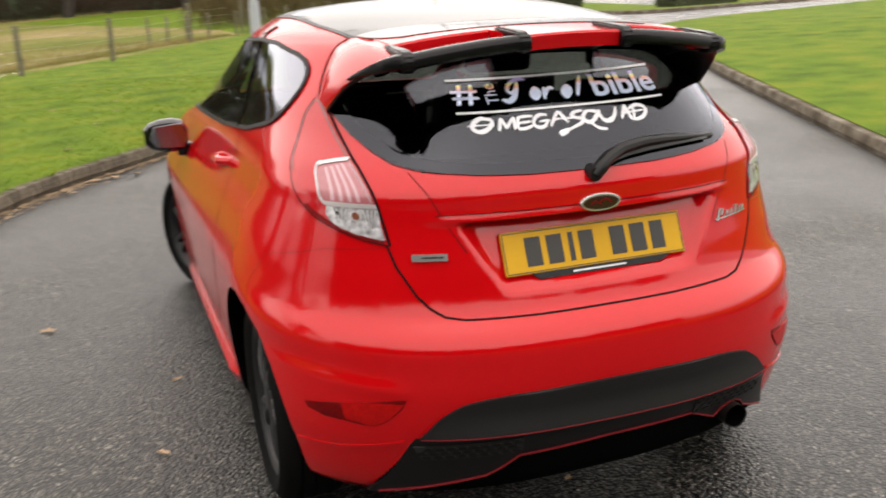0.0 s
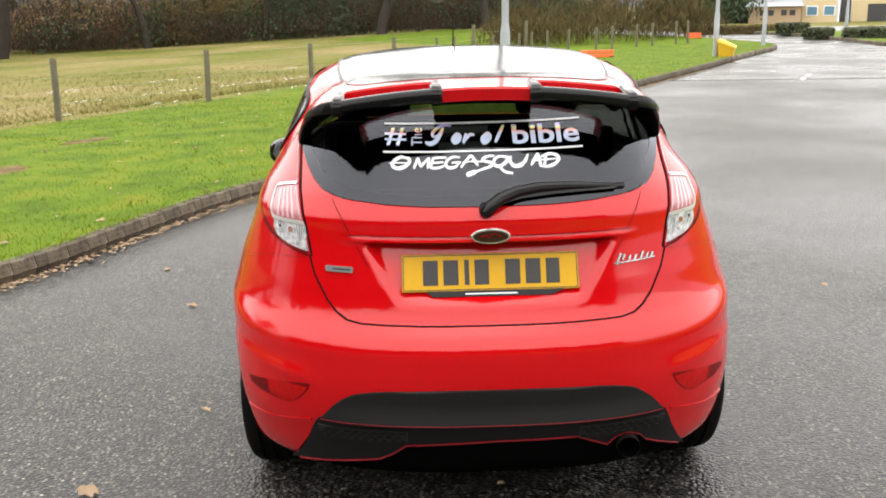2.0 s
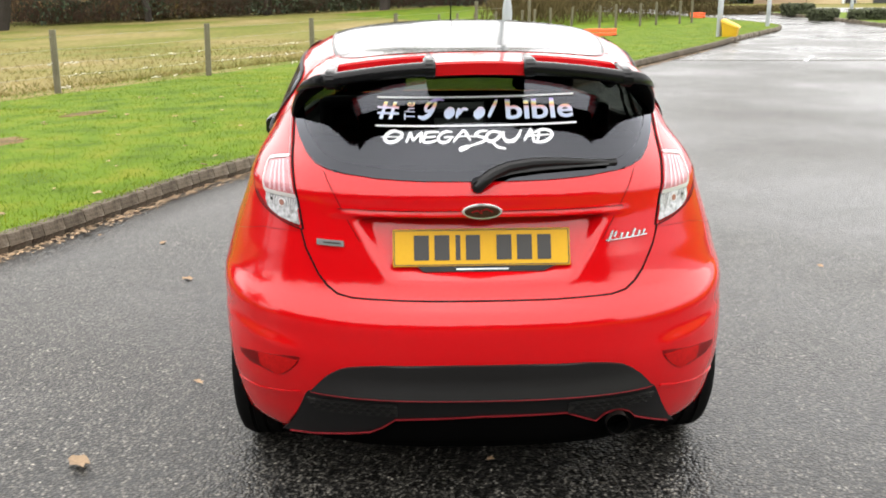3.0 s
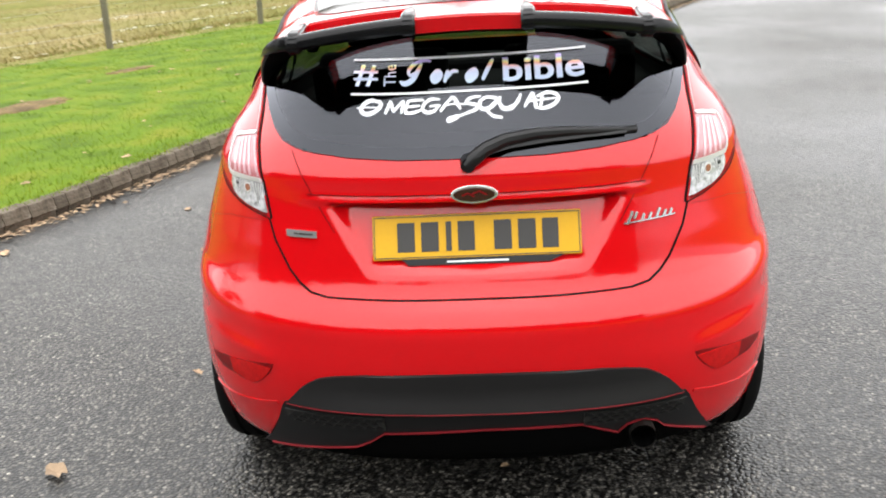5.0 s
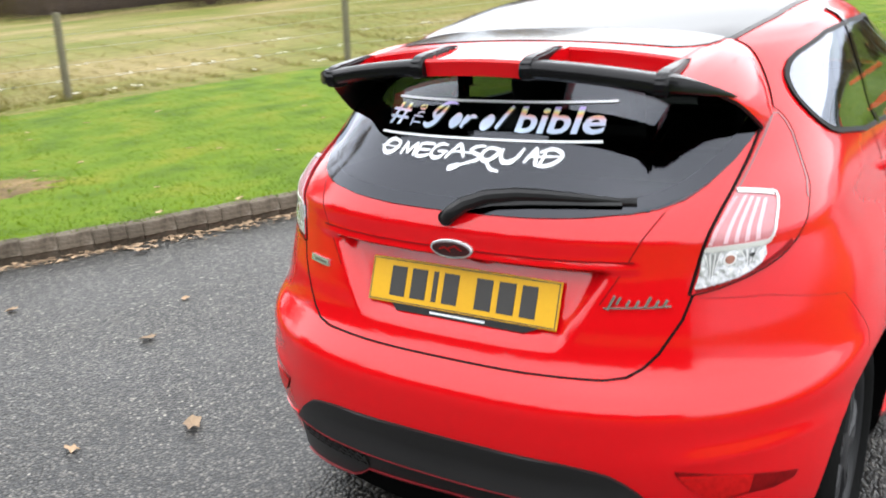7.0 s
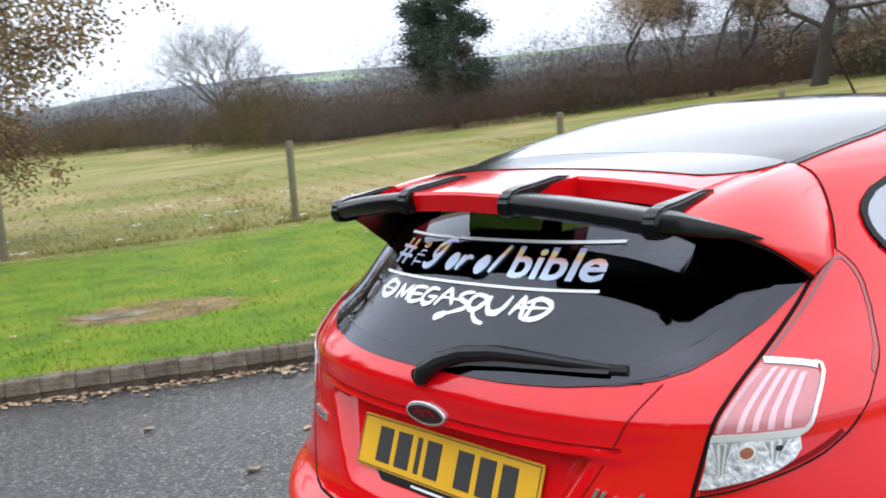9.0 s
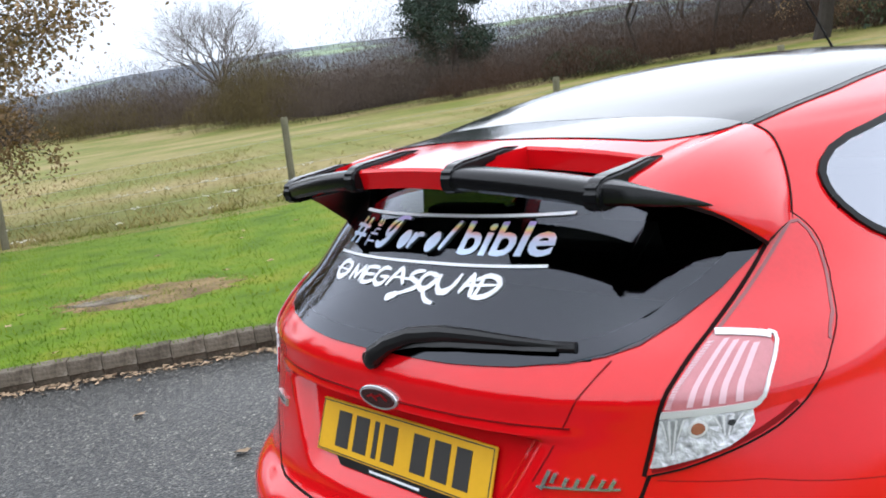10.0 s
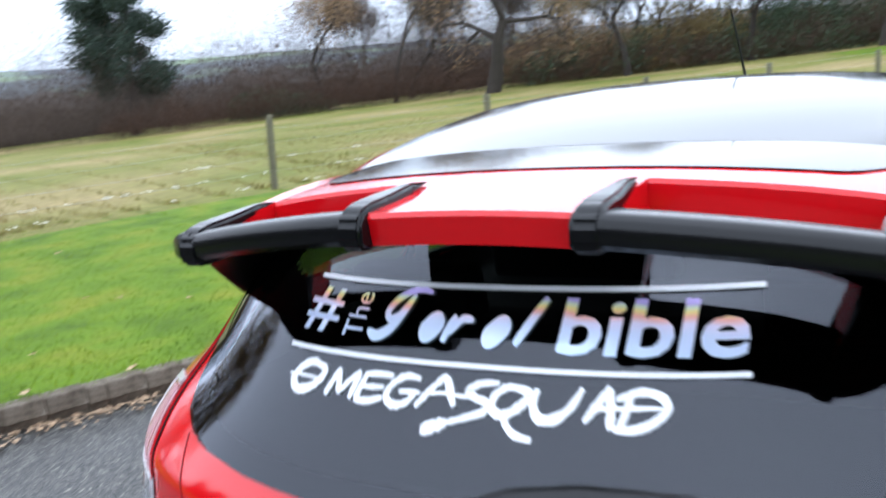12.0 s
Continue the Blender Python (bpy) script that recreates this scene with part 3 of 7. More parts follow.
def patch_mesh(cx, cy, w, h, turn, lift):
    """A ragged worn place draped on the verge."""
    verts, faces, n, rings = [], [], 64, (1.0, 0.9, 0.7, 0.4)
    def put(u, v, up):
        x = cx + u * math.cos(turn) - v * math.sin(turn)
        y = cy + u * math.sin(turn) + v * math.cos(turn)
        d, _ = side_of(LEFT_NP, x, y)
        return (x, y, grass_height(d) + up + hollow(y))
    for g in rings:
        for k in range(n):
            a = 2 * math.pi * k / n
            c, q = math.cos(a), math.sin(a)
            r = g * (1 + 0.34 * noise.noise((c * 4, q * 4, cy)) + 0.26 * noise.noise((c * 13, q * 13, cy)))
            verts.append(put(w * r * c, h * r * q, lift if g < 1 else 0.0125))
    verts.append(put(0, 0, lift))
    for j in range(len(rings) - 1):
        for k in range(n):
            faces.append((j * n + k, j * n + (k + 1) % n, (j + 1) * n + (k + 1) % n, (j + 1) * n + k))
    j = len(rings) - 1
    faces += [(j * n + k, j * n + (k + 1) % n, (j + 1) * n) for k in range(n)]
    return verts, faces


PATCH = patch_mesh(*PATCH_AT, 0.70, 0.56, PATCH_TURN, 0.022)
tagged(part("bare_patch", PATCH, SOIL, None), "worn patch of bare soil and dead leaves in the grass", "bare patch", kind="structure")
tagged(part("bare_patch", patch_mesh(-5.93, 1.72, 0.30, 0.17, PATCH_TURN, 0.030), KERB, None), "grey concrete cover sunk in the worn patch", "bare patch", kind="structure")


for px, py, pw, ph in ((-4.95, 7.5, 0.55, 0.30), (-4.75, 10.2, 0.34, 0.18), (-6.3, 8.6, 0.30, 0.20)):
    tagged(part("bare_patch", patch_mesh(px, py, pw, ph, radians(60), 0.024), SOIL, None), "patch of dead leaves and bare soil in the grass", "bare patch", kind="structure")


def round_patch():
    a, g = random.uniform(0, 6.283), 0.2 + 1.2 * random.random()
    u, v = 0.64 * g * math.cos(a), 0.50 * g * math.sin(a)
    x = PATCH_AT[0] + u * math.cos(PATCH_TURN) - v * math.sin(PATCH_TURN)
    y = PATCH_AT[1] + u * math.sin(PATCH_TURN) + v * math.cos(PATCH_TURN)
    d, _ = side_of(LEFT_NP, x, y)
    return Vector((x, y, grass_height(d) + 0.018 + hollow(y)))


tagged(part("rough_grass", blades(1100, round_patch, 0.01, 0.025, 0.005, 2.0), DRY_BLADE, None), "dead straw round the worn patch", "grass", kind="stuff")
tagged(part("grass", blades(300, round_patch, 0.015, 0.035, 0.004, 0.8), GRASS_BLADE, None), "green blades growing over the worn patch", "grass", kind="stuff")


def leaf_mesh(size, seed):
    """A curled dry leaf with a lobed outline."""
    rnd = random.Random(seed)
    rim = []
    for k in range(11):
        a = 2 * math.pi * k / 11
        r = size * (0.75 + 0.35 * rnd.random()) * (1.0 if k % 2 else 0.8)
        rim.append((r * math.cos(a) * 1.25, r * math.sin(a) * 0.75, size * (0.10 + 0.35 * rnd.random())))
    return rim + [(0, 0, size * 0.05)], [(k, (k + 1) % 11, 11) for k in range(11)]


leaf_data = [mesh_of("fallen_leaf", *leaf_mesh(0.042, k), LEAF) for k in range(8)]


def fallen_leaf(x, y, z, k, scale=1.0):
    ob = new("fallen_leaf", leaf_data[k % 8])
    ob.matrix_world = pose(x, y, z + hollow(y), random.uniform(-8, 8), random.uniform(-8, 8), random.uniform(0, 360)) @ Matrix.Scale(scale, 4)
    return tagged(ob, "curled brown fallen leaf lying on the asphalt", "leaf", "fallen leaves")


for k, (x, y, s) in enumerate([(-1.354, 0.269, 1.1), (-1.62, -0.05, 0.7), (-2.15, 0.75, 0.9), (-1.52, 2.52, 0.8), (-2.7, 2.6, 1.0), (-1.9, 3.4, 0.8), (-1.0, 1.6, 0.6), (2.75, 0.9, 0.6), (2.2, 2.6, 0.5), (-2.4, 1.2, 0.6), (-3.1, 0.7, 0.8), (-2.9, -0.6, 0.8), (0.05, 0.25, 0.35), (-1.1, 0.95, 0.5), (3.2, 3.4, 0.6)]):
    fallen_leaf(x, y, 0.003, k, s)
for k in range(62):
    i = random.randrange(near_i - 14, near_i + 44)
    p, q = LEFT[i], LEFT[i + 1]
    t = (q - p).normalized()
    r = p.lerp(q, random.random()) + Vector((t.y, -t.x)) * (0.03 + abs(random.gauss(0, 0.15)))
    fallen_leaf(r.x, r.y, 0.004 + 0.012 * random.random(), k, random.uniform(0.35, 1.05))
for k in range(90):
    i = random.randrange(near_i - 10, near_i + 60)
    p = on_verge(i, i + 1, 0.1, 6, 1.2)()
    if p is not None:
        ob = fallen_leaf(p.x, p.y, p.z + 0.02 - hollow(p.y), k, random.uniform(0.5, 1.0))
        tagged(ob, "curled brown fallen leaf lying in the grass")


def litter():
    """Crumbs of leaf and grit gathered along the foot of the kerb."""
    verts, faces = [], []
    for _ in range(6000):
        i = random.randrange(near_i - 24, near_i + 90)
        p, q = LEFT[i], LEFT[i + 1]
        t = (q - p).normalized()
        r = p.lerp(q, random.random()) + Vector((t.y, -t.x)) * abs(random.gauss(0.01, 0.06))
        s, a = random.uniform(0.005, 0.026), random.uniform(0, 6.28)
        k = len(verts)
        for j in range(3):
            verts.append((r.x + s * math.cos(a + 2.1 * j), r.y + s * math.sin(a + 2.1 * j), 0.003 + random.random() * s * 0.6 + hollow(r.y)))
        faces.append((k, k + 1, k + 2))
    return verts, faces


tagged(part("leaf_litter", litter(), LEAF, None), "brown leaf litter along the foot of the kerb", "leaf litter", kind="stuff")


# ---- fence ----
PLUMB = Matrix.Rotation(radians(-2.6), 4, "X") @ Matrix.Rotation(radians(0.8), 4, "Y")  # true upright beside the sloping road


def fence_post(x, y, h, r, turn, lean):
    z = height(x, y)
    rings = [[(r * (1 + 0.08 * math.sin(3 * a + turn)) * math.cos(a) + lean * k, r * math.sin(a), h * k) for a in (2 * math.pi * j / 10 for j in range(10))] for k in (-0.15, 0, 0.3, 0.6, 0.9, 0.985)]
    rings.append([(0.85 * p[0] + 0.15 * lean, 0.85 * p[1], h) for p in rings[-1]])
    ob = part("fence_post", loft(rings), POST, None)
    ob.matrix_world = pose(x, y, z) @ PLUMB @ Matrix.Rotation(turn, 4, "Z")
    return tagged(ob, "weathered greenish wooden post of a stock fence", "fence post", "posts of the field fence")


FENCE = [Vector((-13.6, 3.2)) + Vector((2.2, 3.7)) * k for k in range(-5, 9)]
FENCE[6:12] = [Vector(p) for p in ((-11.35, 7.05), (-8.9, 10.85), (-6.5, 13.9), (-4.45, 16.6), (-2.62, 19.3), (-0.75, 22.0))]
for k, p in enumerate(FENCE):
    fence_post(p.x, p.y, {5: 1.30, 6: 1.30, 7: 1.18, 8: 1.09, 9: 1.05, 10: 1.03, 11: 1.03}.get(k, 1.24), 0.058, k * 1.3, random.uniform(-0.02, 0.02))
for k in range(14):
    a = radians(-1.5 - 1.15 * k + random.uniform(-0.35, 0.35))
    d = 33 + 0.35 * k
    fence_post(-0.2 - d * math.sin(a), -2.6 + d * math.cos(a), 0.86, 0.045, k * 0.9, random.uniform(-0.05, 0.05))
for lvl, z in enumerate((0.30, 0.52, 0.75, 0.97)):
    pts = []
    for p, q in zip(FENCE, FENCE[1:]):
        for j in range(4):
            r = p.lerp(q, j / 4)
            pts.append((r.x, r.y, height(p.x, p.y) * (1 - j / 4) + height(q.x, q.y) * j / 4 + z - 0.02 * math.sin(math.pi * j / 4)))
    tagged(part("fence_wire", tube(pts, 0.0025, 4), WIRE, None), "thin galvanised wire strung along the field fence", "wire", "wires of the field fence")


def wool_scraps():
    """Tufts of white fleece caught on the lower wires of the fence."""
    v, f = [], []
    for _ in range(150):
        k = random.randrange(2, 10)
        p, q = FENCE[k], FENCE[k + 1]
        g = random.random()
        r = p.lerp(q, g)
        z = height(p.x, p.y) * (1 - g) + height(q.x, q.y) * g + random.choice((0.30, 0.30, 0.52, 0.10))
        wide = random.uniform(0.02, 0.07)
        along_wire = (q - p).normalized()
        for _ in range(5):
            e = random.gauss(0, wide)
            c = Vector((r.x + along_wire.x * e, r.y + along_wire.y * e, z + random.gauss(-0.008, 0.010)))
            u = Vector((along_wire.x, along_wire.y, random.gauss(0, 0.3))) * random.uniform(0.012, 0.03)
            w = Vector((random.gauss(0, 0.3), random.gauss(0, 0.3), 1)).normalized() * random.uniform(0.006, 0.014)
            i = len(v)
            v += [c - u, c + w, c + u, c - w]
            f.append((i, i + 1, i + 2, i + 3))
    return v, f


tagged(part("wool_scraps", wool_scraps(), WOOL, None), "tufts of white fleece caught on the fence wire", "wool", kind="stuff")


# ---- trees ----
def branching(base, direction, length, radius, depth, rnd, spread=0.6, up=0.12, kinks=4, ratio=0.72):
    """Limbs of a tree as a list of (points, radii), and the places of its twigs."""
    limbs, tips = [], []

    def grow(p, d, l, r, level):
        pts, rad = [p.copy()], [r]
        for k in range(kinks):
            d = (d + Vector((rnd.gauss(0, 0.16), rnd.gauss(0, 0.16), rnd.gauss(0, 0.10) + up * 0.5))).normalized()
            p = p + d * l / kinks
            pts.append(p.copy())
            rad.append(r * (1 - 0.45 * (k + 1) / kinks))
            if level < depth and k >= (1 if level else 2) and rnd.random() < 0.85:
                side = d.orthogonal().normalized()
                side.rotate(Matrix.Rotation(rnd.uniform(0, 6.28), 3, d))
                nd = (d * (1 - spread) + side * spread + Vector((0, 0, up))).normalized()
                grow(p.copy(), nd, l * ratio * rnd.uniform(0.7, 1.1), rad[-1] * 0.62, level + 1)
        limbs.append((pts, rad))
        if level >= depth:
            tips.extend(pts[1:])
        else:
            for _ in range(2):
                side = d.orthogonal().normalized()
                side.rotate(Matrix.Rotation(rnd.uniform(0, 6.28), 3, d))
                grow(p.copy(), (d * (1 - spread * 0.6) + side * spread).normalized(), l * ratio * rnd.uniform(0.75, 1.05), rad[-1] * 0.8, level + 1)

    grow(Vector(base), Vector(direction).normalized(), length, radius, 0)
    return limbs, tips


def joined(pieces):
    verts, faces = [], []
    for v, f in pieces:
        k = len(verts)
        verts += v
        faces += [tuple(i + k for i in face) for face in f]
    return verts, faces


def leaf_cloud(tips, count, spread, size, rnd):
    """Small leaves round the twig ends."""
    verts, faces = [], []
    for _ in range(count):
        c = rnd.choice(tips) + Vector((rnd.gauss(0, spread), rnd.gauss(0, spread), rnd.gauss(0, spread)))
        s = size * rnd.uniform(0.6, 1.3)
        u = Vector((rnd.gauss(0, 1), rnd.gauss(0, 1), rnd.gauss(0, 1))).normalized()
        w = u.orthogonal().normalized()
        k = len(verts)
        verts += [c - u * s, c + w * s * 0.6, c + u * s, c - w * s * 0.6]
        faces.append((k, k + 1, k + 2, k + 3))
    return verts, faces


def tree(x, y, label, trunk_h, radius, depth, seed, leaf=None, leaves=0, size=0.05, spread=0.3, length=None, up=0.12, wide=0.6, sides=6, lean=(0, 0)):
    rnd = random.Random(seed)
    z = height(x, y) - 0.1
    ob = thing("tree", label, "tree", at=pose(x, y, z) @ PLUMB)
    limbs, tips = branching((0, 0, 0), (lean[0], lean[1], 1), trunk_h, radius, depth, rnd, wide, up)
    main = max(limbs, key=lambda l: l[1][0])
    part("trunk", tube(*main, 10), BARK, ob)
    part("branchwork", joined([tube(p, r, sides if r[0] > 0.03 else 3, False) for p, r in limbs if p is not main[0]]), BARK, ob)
    if leaf:
        part("crown", leaf_cloud(tips, leaves, spread, size, rnd), leaf, ob)
    return ob


def polar(az, dist, eye=(1.35, -1.0)):
    """A place by degrees left of the car's heading and metres from where the walk ends."""
    return eye[0] - dist * math.sin(radians(az)), eye[1] + dist * math.cos(radians(az))


tree(*polar(79.5, 17), "old oak with sparse russet autumn leaves", 3.9, 0.30, 5, 11, OAK_LEAF, 33000, 0.042, 0.18, up=0.006, wide=0.78)
tree(*polar(25.6, 58), "large oak with a thick trunk and thin brown leaves", 4.6, 0.50, 5, 23, OAK_LEAF, 4500, 0.06, 0.4, up=0.04, wide=0.75)
tree(*polar(31.5, 62), "slim bare tree at the edge of the wood", 5.5, 0.17, 4, 31, OAK_LEAF, 1500, 0.09, 0.5, up=0.2, wide=0.45)
tree(*polar(17.5, 60), "tree with thin yellowing leaves at the edge of the wood", 3.6, 0.24, 5, 37, GOLD_LEAF, 12000, 0.07, 0.5, up=0.15, wide=0.55)
tree(*polar(10.5, 62), "bare branching tree at the edge of the wood", 3.6, 0.26, 5, 41, TWIG_OLIVE, 9000, 0.07, 0.6, up=0.15, wide=0.55)
tree(*polar(3.5, 60), "leaning tree trunk wrapped in ivy", 4.2, 0.36, 5, 43, IVY, 12000, 0.08, 0.5, up=0.12, wide=0.5, lean=(-0.1, 0))
tree(*polar(-3.0, 58), "bare branching tree at the edge of the wood", 3.6, 0.26, 5, 47, TWIG_OLIVE, 9000, 0.07, 0.6, up=0.15, wide=0.55)
tree(*polar(35.5, 66), "bare branching tree at the edge of the wood", 3.6, 0.2, 5, 53, OAK_LEAF, 5000, 0.06, 0.6, up=0.15, wide=0.55)


def fan_tree(x, y, label, stem, limbs_n, length, radius, depth, seed, leaf=None, leaves=0, size=0.05, spread=0.2, tilt=(12, 62), wide=0.42, bark=BARK):
    """A tree whose short stem forks into a fan of rising limbs with a rounded crown."""
    rnd = random.Random(seed)
    ob = thing("tree", label, "tree", at=pose(x, y, height(x, y) - 0.1) @ PLUMB)
    part("trunk", tube([(0, 0, 0), (0.03, 0, stem * 0.3), (0.0, 0.02, stem * 0.7), (0.02, 0, stem + 0.15)], [radius * 1.25, radius, radius * 0.92, radius * 0.6], 10), bark, ob)
    limbs, tips = [], []
    for k in range(limbs_n):
        a = 2.4 * k + rnd.uniform(-0.3, 0.3)
        t = radians(tilt[0] + (tilt[1] - tilt[0]) * ((k + 0.5) / limbs_n) ** 0.8)
        d = (math.sin(t) * math.cos(a), math.sin(t) * math.sin(a), math.cos(t))
        l, e = branching((0, 0, stem * rnd.uniform(0.75, 1.0)), d, length * rnd.uniform(0.85, 1.12), radius * 0.42, depth, rnd, wide, 0.10)
        limbs += l
        tips += e
    part("branchwork", joined([tube(p, r, 5 if r[0] > 0.03 else 3, False) for p, r in limbs]), bark, ob)
    if leaf:
        part("crown", leaf_cloud(tips, leaves, spread, size, rnd), leaf, ob)
    return ob


fan_tree(*polar(60.9, 103), "tall bare winter tree with a rounded crown", 4.4, 17, 4.5, 0.32, 4, 5, tilt=(4, 74), wide=0.56, bark=HAZED_BARK)


def pine_tree(x, y):
    """A dark pine: bare stem, tiers of flat-topped needle clumps with gaps."""
    rnd = random.Random(3)
    ob = thing("tree", "tall dark green pine standing out of the hedgerow", "tree", at=pose(x, y, height(x, y) - 0.1) @ PLUMB)
    part("trunk", tube([(0, 0, 0), (0.1, 0, 3), (0.0, 0.1, 6), (0.2, 0, 9), (0.1, 0, 11.6)], [0.28, 0.24, 0.18, 0.12, 0.04], 8), BARK, ob)
    tips, limbs = [], []
    for k in range(46):
        h = 2.4 + 9.2 * (k / 45)
        a = rnd.uniform(0, 6.283)
        l = (3.3 if h < 7 else 3.3 - (h - 7) * 0.42) * rnd.uniform(0.6, 1.05)
        end = Vector((l * math.cos(a), l * math.sin(a), h + 0.3 * l))
        limbs.append(tube([(0.1, 0, h), tuple(Vector((0.1, 0, h)).lerp(end, 0.5) - Vector((0, 0, 0.1))), tuple(end)], [0.05, 0.035, 0.015], 4))
        for f in (0.55, 0.72, 0.85, 1.0):
            tips.append(Vector((0.1, 0, h)).lerp(end, f) + Vector((0, 0, 0.12)))
    part("branchwork", joined(limbs), BARK, ob)
    part("crown", leaf_cloud(tips, 52000, 0.36, 0.09, rnd), PINE, ob)


pine_tree(*polar(46.8, 66))
wood_trees = [tree(*polar(32.5, 76), "thin bare tree rising out of the wood", 3.2, 0.13, 5, 61, TWIG, 8000, 0.05, 0.35, up=0.25, wide=0.4, sides=4),
              tree(*polar(34.0, 74), "thin bare tree rising out of the wood", 3.6, 0.18, 5, 67, TWIG, 9000, 0.055, 0.45, up=0.22, wide=0.45, sides=4),
              tree(*polar(21.0, 70), "thin bare tree rising out of the wood", 3.6, 0.20, 5, 71, TWIG_OLIVE, 10000, 0.06, 0.5, up=0.2, wide=0.5, sides=4)]
for k, az in enumerate((29.3, 28.0, 23.4, 19.0, 15.2, 13.0, 8.2, 6.0, 1.0, -1.2, -5.5, 30.4, 27.0, 22.2, 20.1, 17.9, 16.4, 14.1, 11.7, 9.4, 4.6, 2.4, -3.6)):
    x, y = polar(az, 66 + 7 * random.random())
    big = 0.85 + 0.35 * random.random()
    copy_thing(wood_trees[k % 3], pose(x, y, height(x, y) - 0.2) @ PLUMB @ Matrix.Rotation(random.uniform(0, 6.28), 4, "Z") @ Matrix.Scale(big, 4))


# ---- the wood behind the field ----
def recede(az):
    """The field's far edge draws back as it runs away from the road."""
    return lerp_table([(-30, 1.0), (55, 1.0), (58, 1.28), (64, 1.75), (68, 2.05), (72, 2.3), (90, 2.5)], az)


def brush(count, az0, az1, d0, d1, h, seed, size=0.062, bushes=None, leafy=False):
    """A thicket: many dome-shaped bushes of fine upright twigs."""
    rnd = random.Random(seed)
    verts, faces = [], []
    bushes = bushes or int((az1 - az0) * 5)
    each = count // bushes
    for _ in range(bushes):
        az, d = rnd.uniform(az0, az1), rnd.uniform(d0, d1)
        back = recede(az) if d < 100 and az < 95 else 1.0
        bx, by = polar(az, d * back)
        rad = h * rnd.uniform(0.22, 0.48) * back
        top = h * (0.62 + 0.22 * noise.noise((az * 0.22, seed, 0))) * rnd.uniform(0.55, 1.32) * min(1.0, 0.55 + 0.15 * min(az - az0, az1 - az)) * (0.45 + 0.55 * back)
        base = height(bx, by)
        for _ in range(each):
            a, q = rnd.uniform(0, 6.283), math.sqrt(rnd.random())
            dome = math.sqrt(max(1 - 0.85 * q * q, 0.0)) * top
            c = Vector((bx + rad * q * math.cos(a), by + rad * q * math.sin(a), base + dome * min(rnd.random() ** 0.6 + abs(rnd.gauss(0, 0.025)), 1.08)))
            s = size * rnd.uniform(0.5, 1.5) * back
            b = rnd.uniform(0, 6.283)
            u = Vector((rnd.gauss(0, 0.45), rnd.gauss(0, 0.45), rnd.uniform(0.4, 1.4))).normalized() * s * (1.5 if leafy else 3.3)
            w = Vector((math.cos(b), math.sin(b), rnd.gauss(0, 0.3))) * s * (0.8 if leafy else 0.22)
            k = len(verts)
            verts += [c - u, c + w, c + u, c - w]
            faces.append((k, k + 1, k + 2, k + 3))
    return verts, faces


for args, mat, label in (((300000, 20, 54, 64, 84, 10.2, 1, 0.042), TWIG, "dense purple-brown winter hedgerow wood behind the field"),
                         ((160000, 52, 76, 64, 84, 8.2, 8, 0.042), TWIG, "dense purple-brown winter hedgerow wood behind the field"),
                         ((100000, -9, 24, 64, 80, 9.0, 2, 0.040), TWIG_OLIVE, "tangled olive-brown woodland edge"),
                         ((46000, 56.2, 60.8, 63, 69, 9.6, 3, 0.045), TWIG_OLIVE, "yellow-brown scrub at the edge of the field"),
                         ((30000, -10, 24, 60, 68, 4.4, 4, 0.06, None, True), IVY, "dark green undergrowth below the trees"),
                         ((26000, 62, 86, 70, 90, 4.5, 6, 0.05), TWIG_OLIVE, "low brown scrub at the end of the field"),
                         ((80000, -8, 48, 60.5, 63.5, 3.7, 14, 0.045), BRACKEN, "low russet bracken and brambles along the wood"),
                         ((26000, 11.0, 16.8, 64, 69, 9.2, 15, 0.06, 14, True), GOLD_LEAF, "bushes with yellow autumn leaves before the wood"),
                         ((14000, 17.5, 23.5, 64, 69, 8.8, 17, 0.05, 9, True), OAK_LEAF, "bushes with russet autumn leaves before the wood"),
                         ((26000, 3.0, 10.5, 64, 70, 8.6, 16, 0.06, 16, True), IVY, "dark green ivy-clad bushes before the wood"),
                         ((15000, 64.5, 70.5, 64, 70, 7.4, 19, 0.05, 12), TWIG_OLIVE, "olive-brown bushes at the end of the field"),
                         ((9000, 36, 41, 63, 67, 5.0, 18, 0.055, 8, True), IVY, "dark green holly among the brown wood"),
                         ((16000, -19.5, -14.5, 112, 122, 11.0, 20, 0.14, 16, True), IVY, "dark evergreen trees behind the parked cars"),
                         ((16000, -16, -3, 38, 46, 3.6, 7), TWIG_OLIVE, "bare brown bushes beside the far fence")):
    tagged(part("woodland", brush(*args), mat, None), label, "woodland", kind="stuff")


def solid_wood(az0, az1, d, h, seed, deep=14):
    """The wood's inner shade as one dark sheet; nothing can be told apart."""
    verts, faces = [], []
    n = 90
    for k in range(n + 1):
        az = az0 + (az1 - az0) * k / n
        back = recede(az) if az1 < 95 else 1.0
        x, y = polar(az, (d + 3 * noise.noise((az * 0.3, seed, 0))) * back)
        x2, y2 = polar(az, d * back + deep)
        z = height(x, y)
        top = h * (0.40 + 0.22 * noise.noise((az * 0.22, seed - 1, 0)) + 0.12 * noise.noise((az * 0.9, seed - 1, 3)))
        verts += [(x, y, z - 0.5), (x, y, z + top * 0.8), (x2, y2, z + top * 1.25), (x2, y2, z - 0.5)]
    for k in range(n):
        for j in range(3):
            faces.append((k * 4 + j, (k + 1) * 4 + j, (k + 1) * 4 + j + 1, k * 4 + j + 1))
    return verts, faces


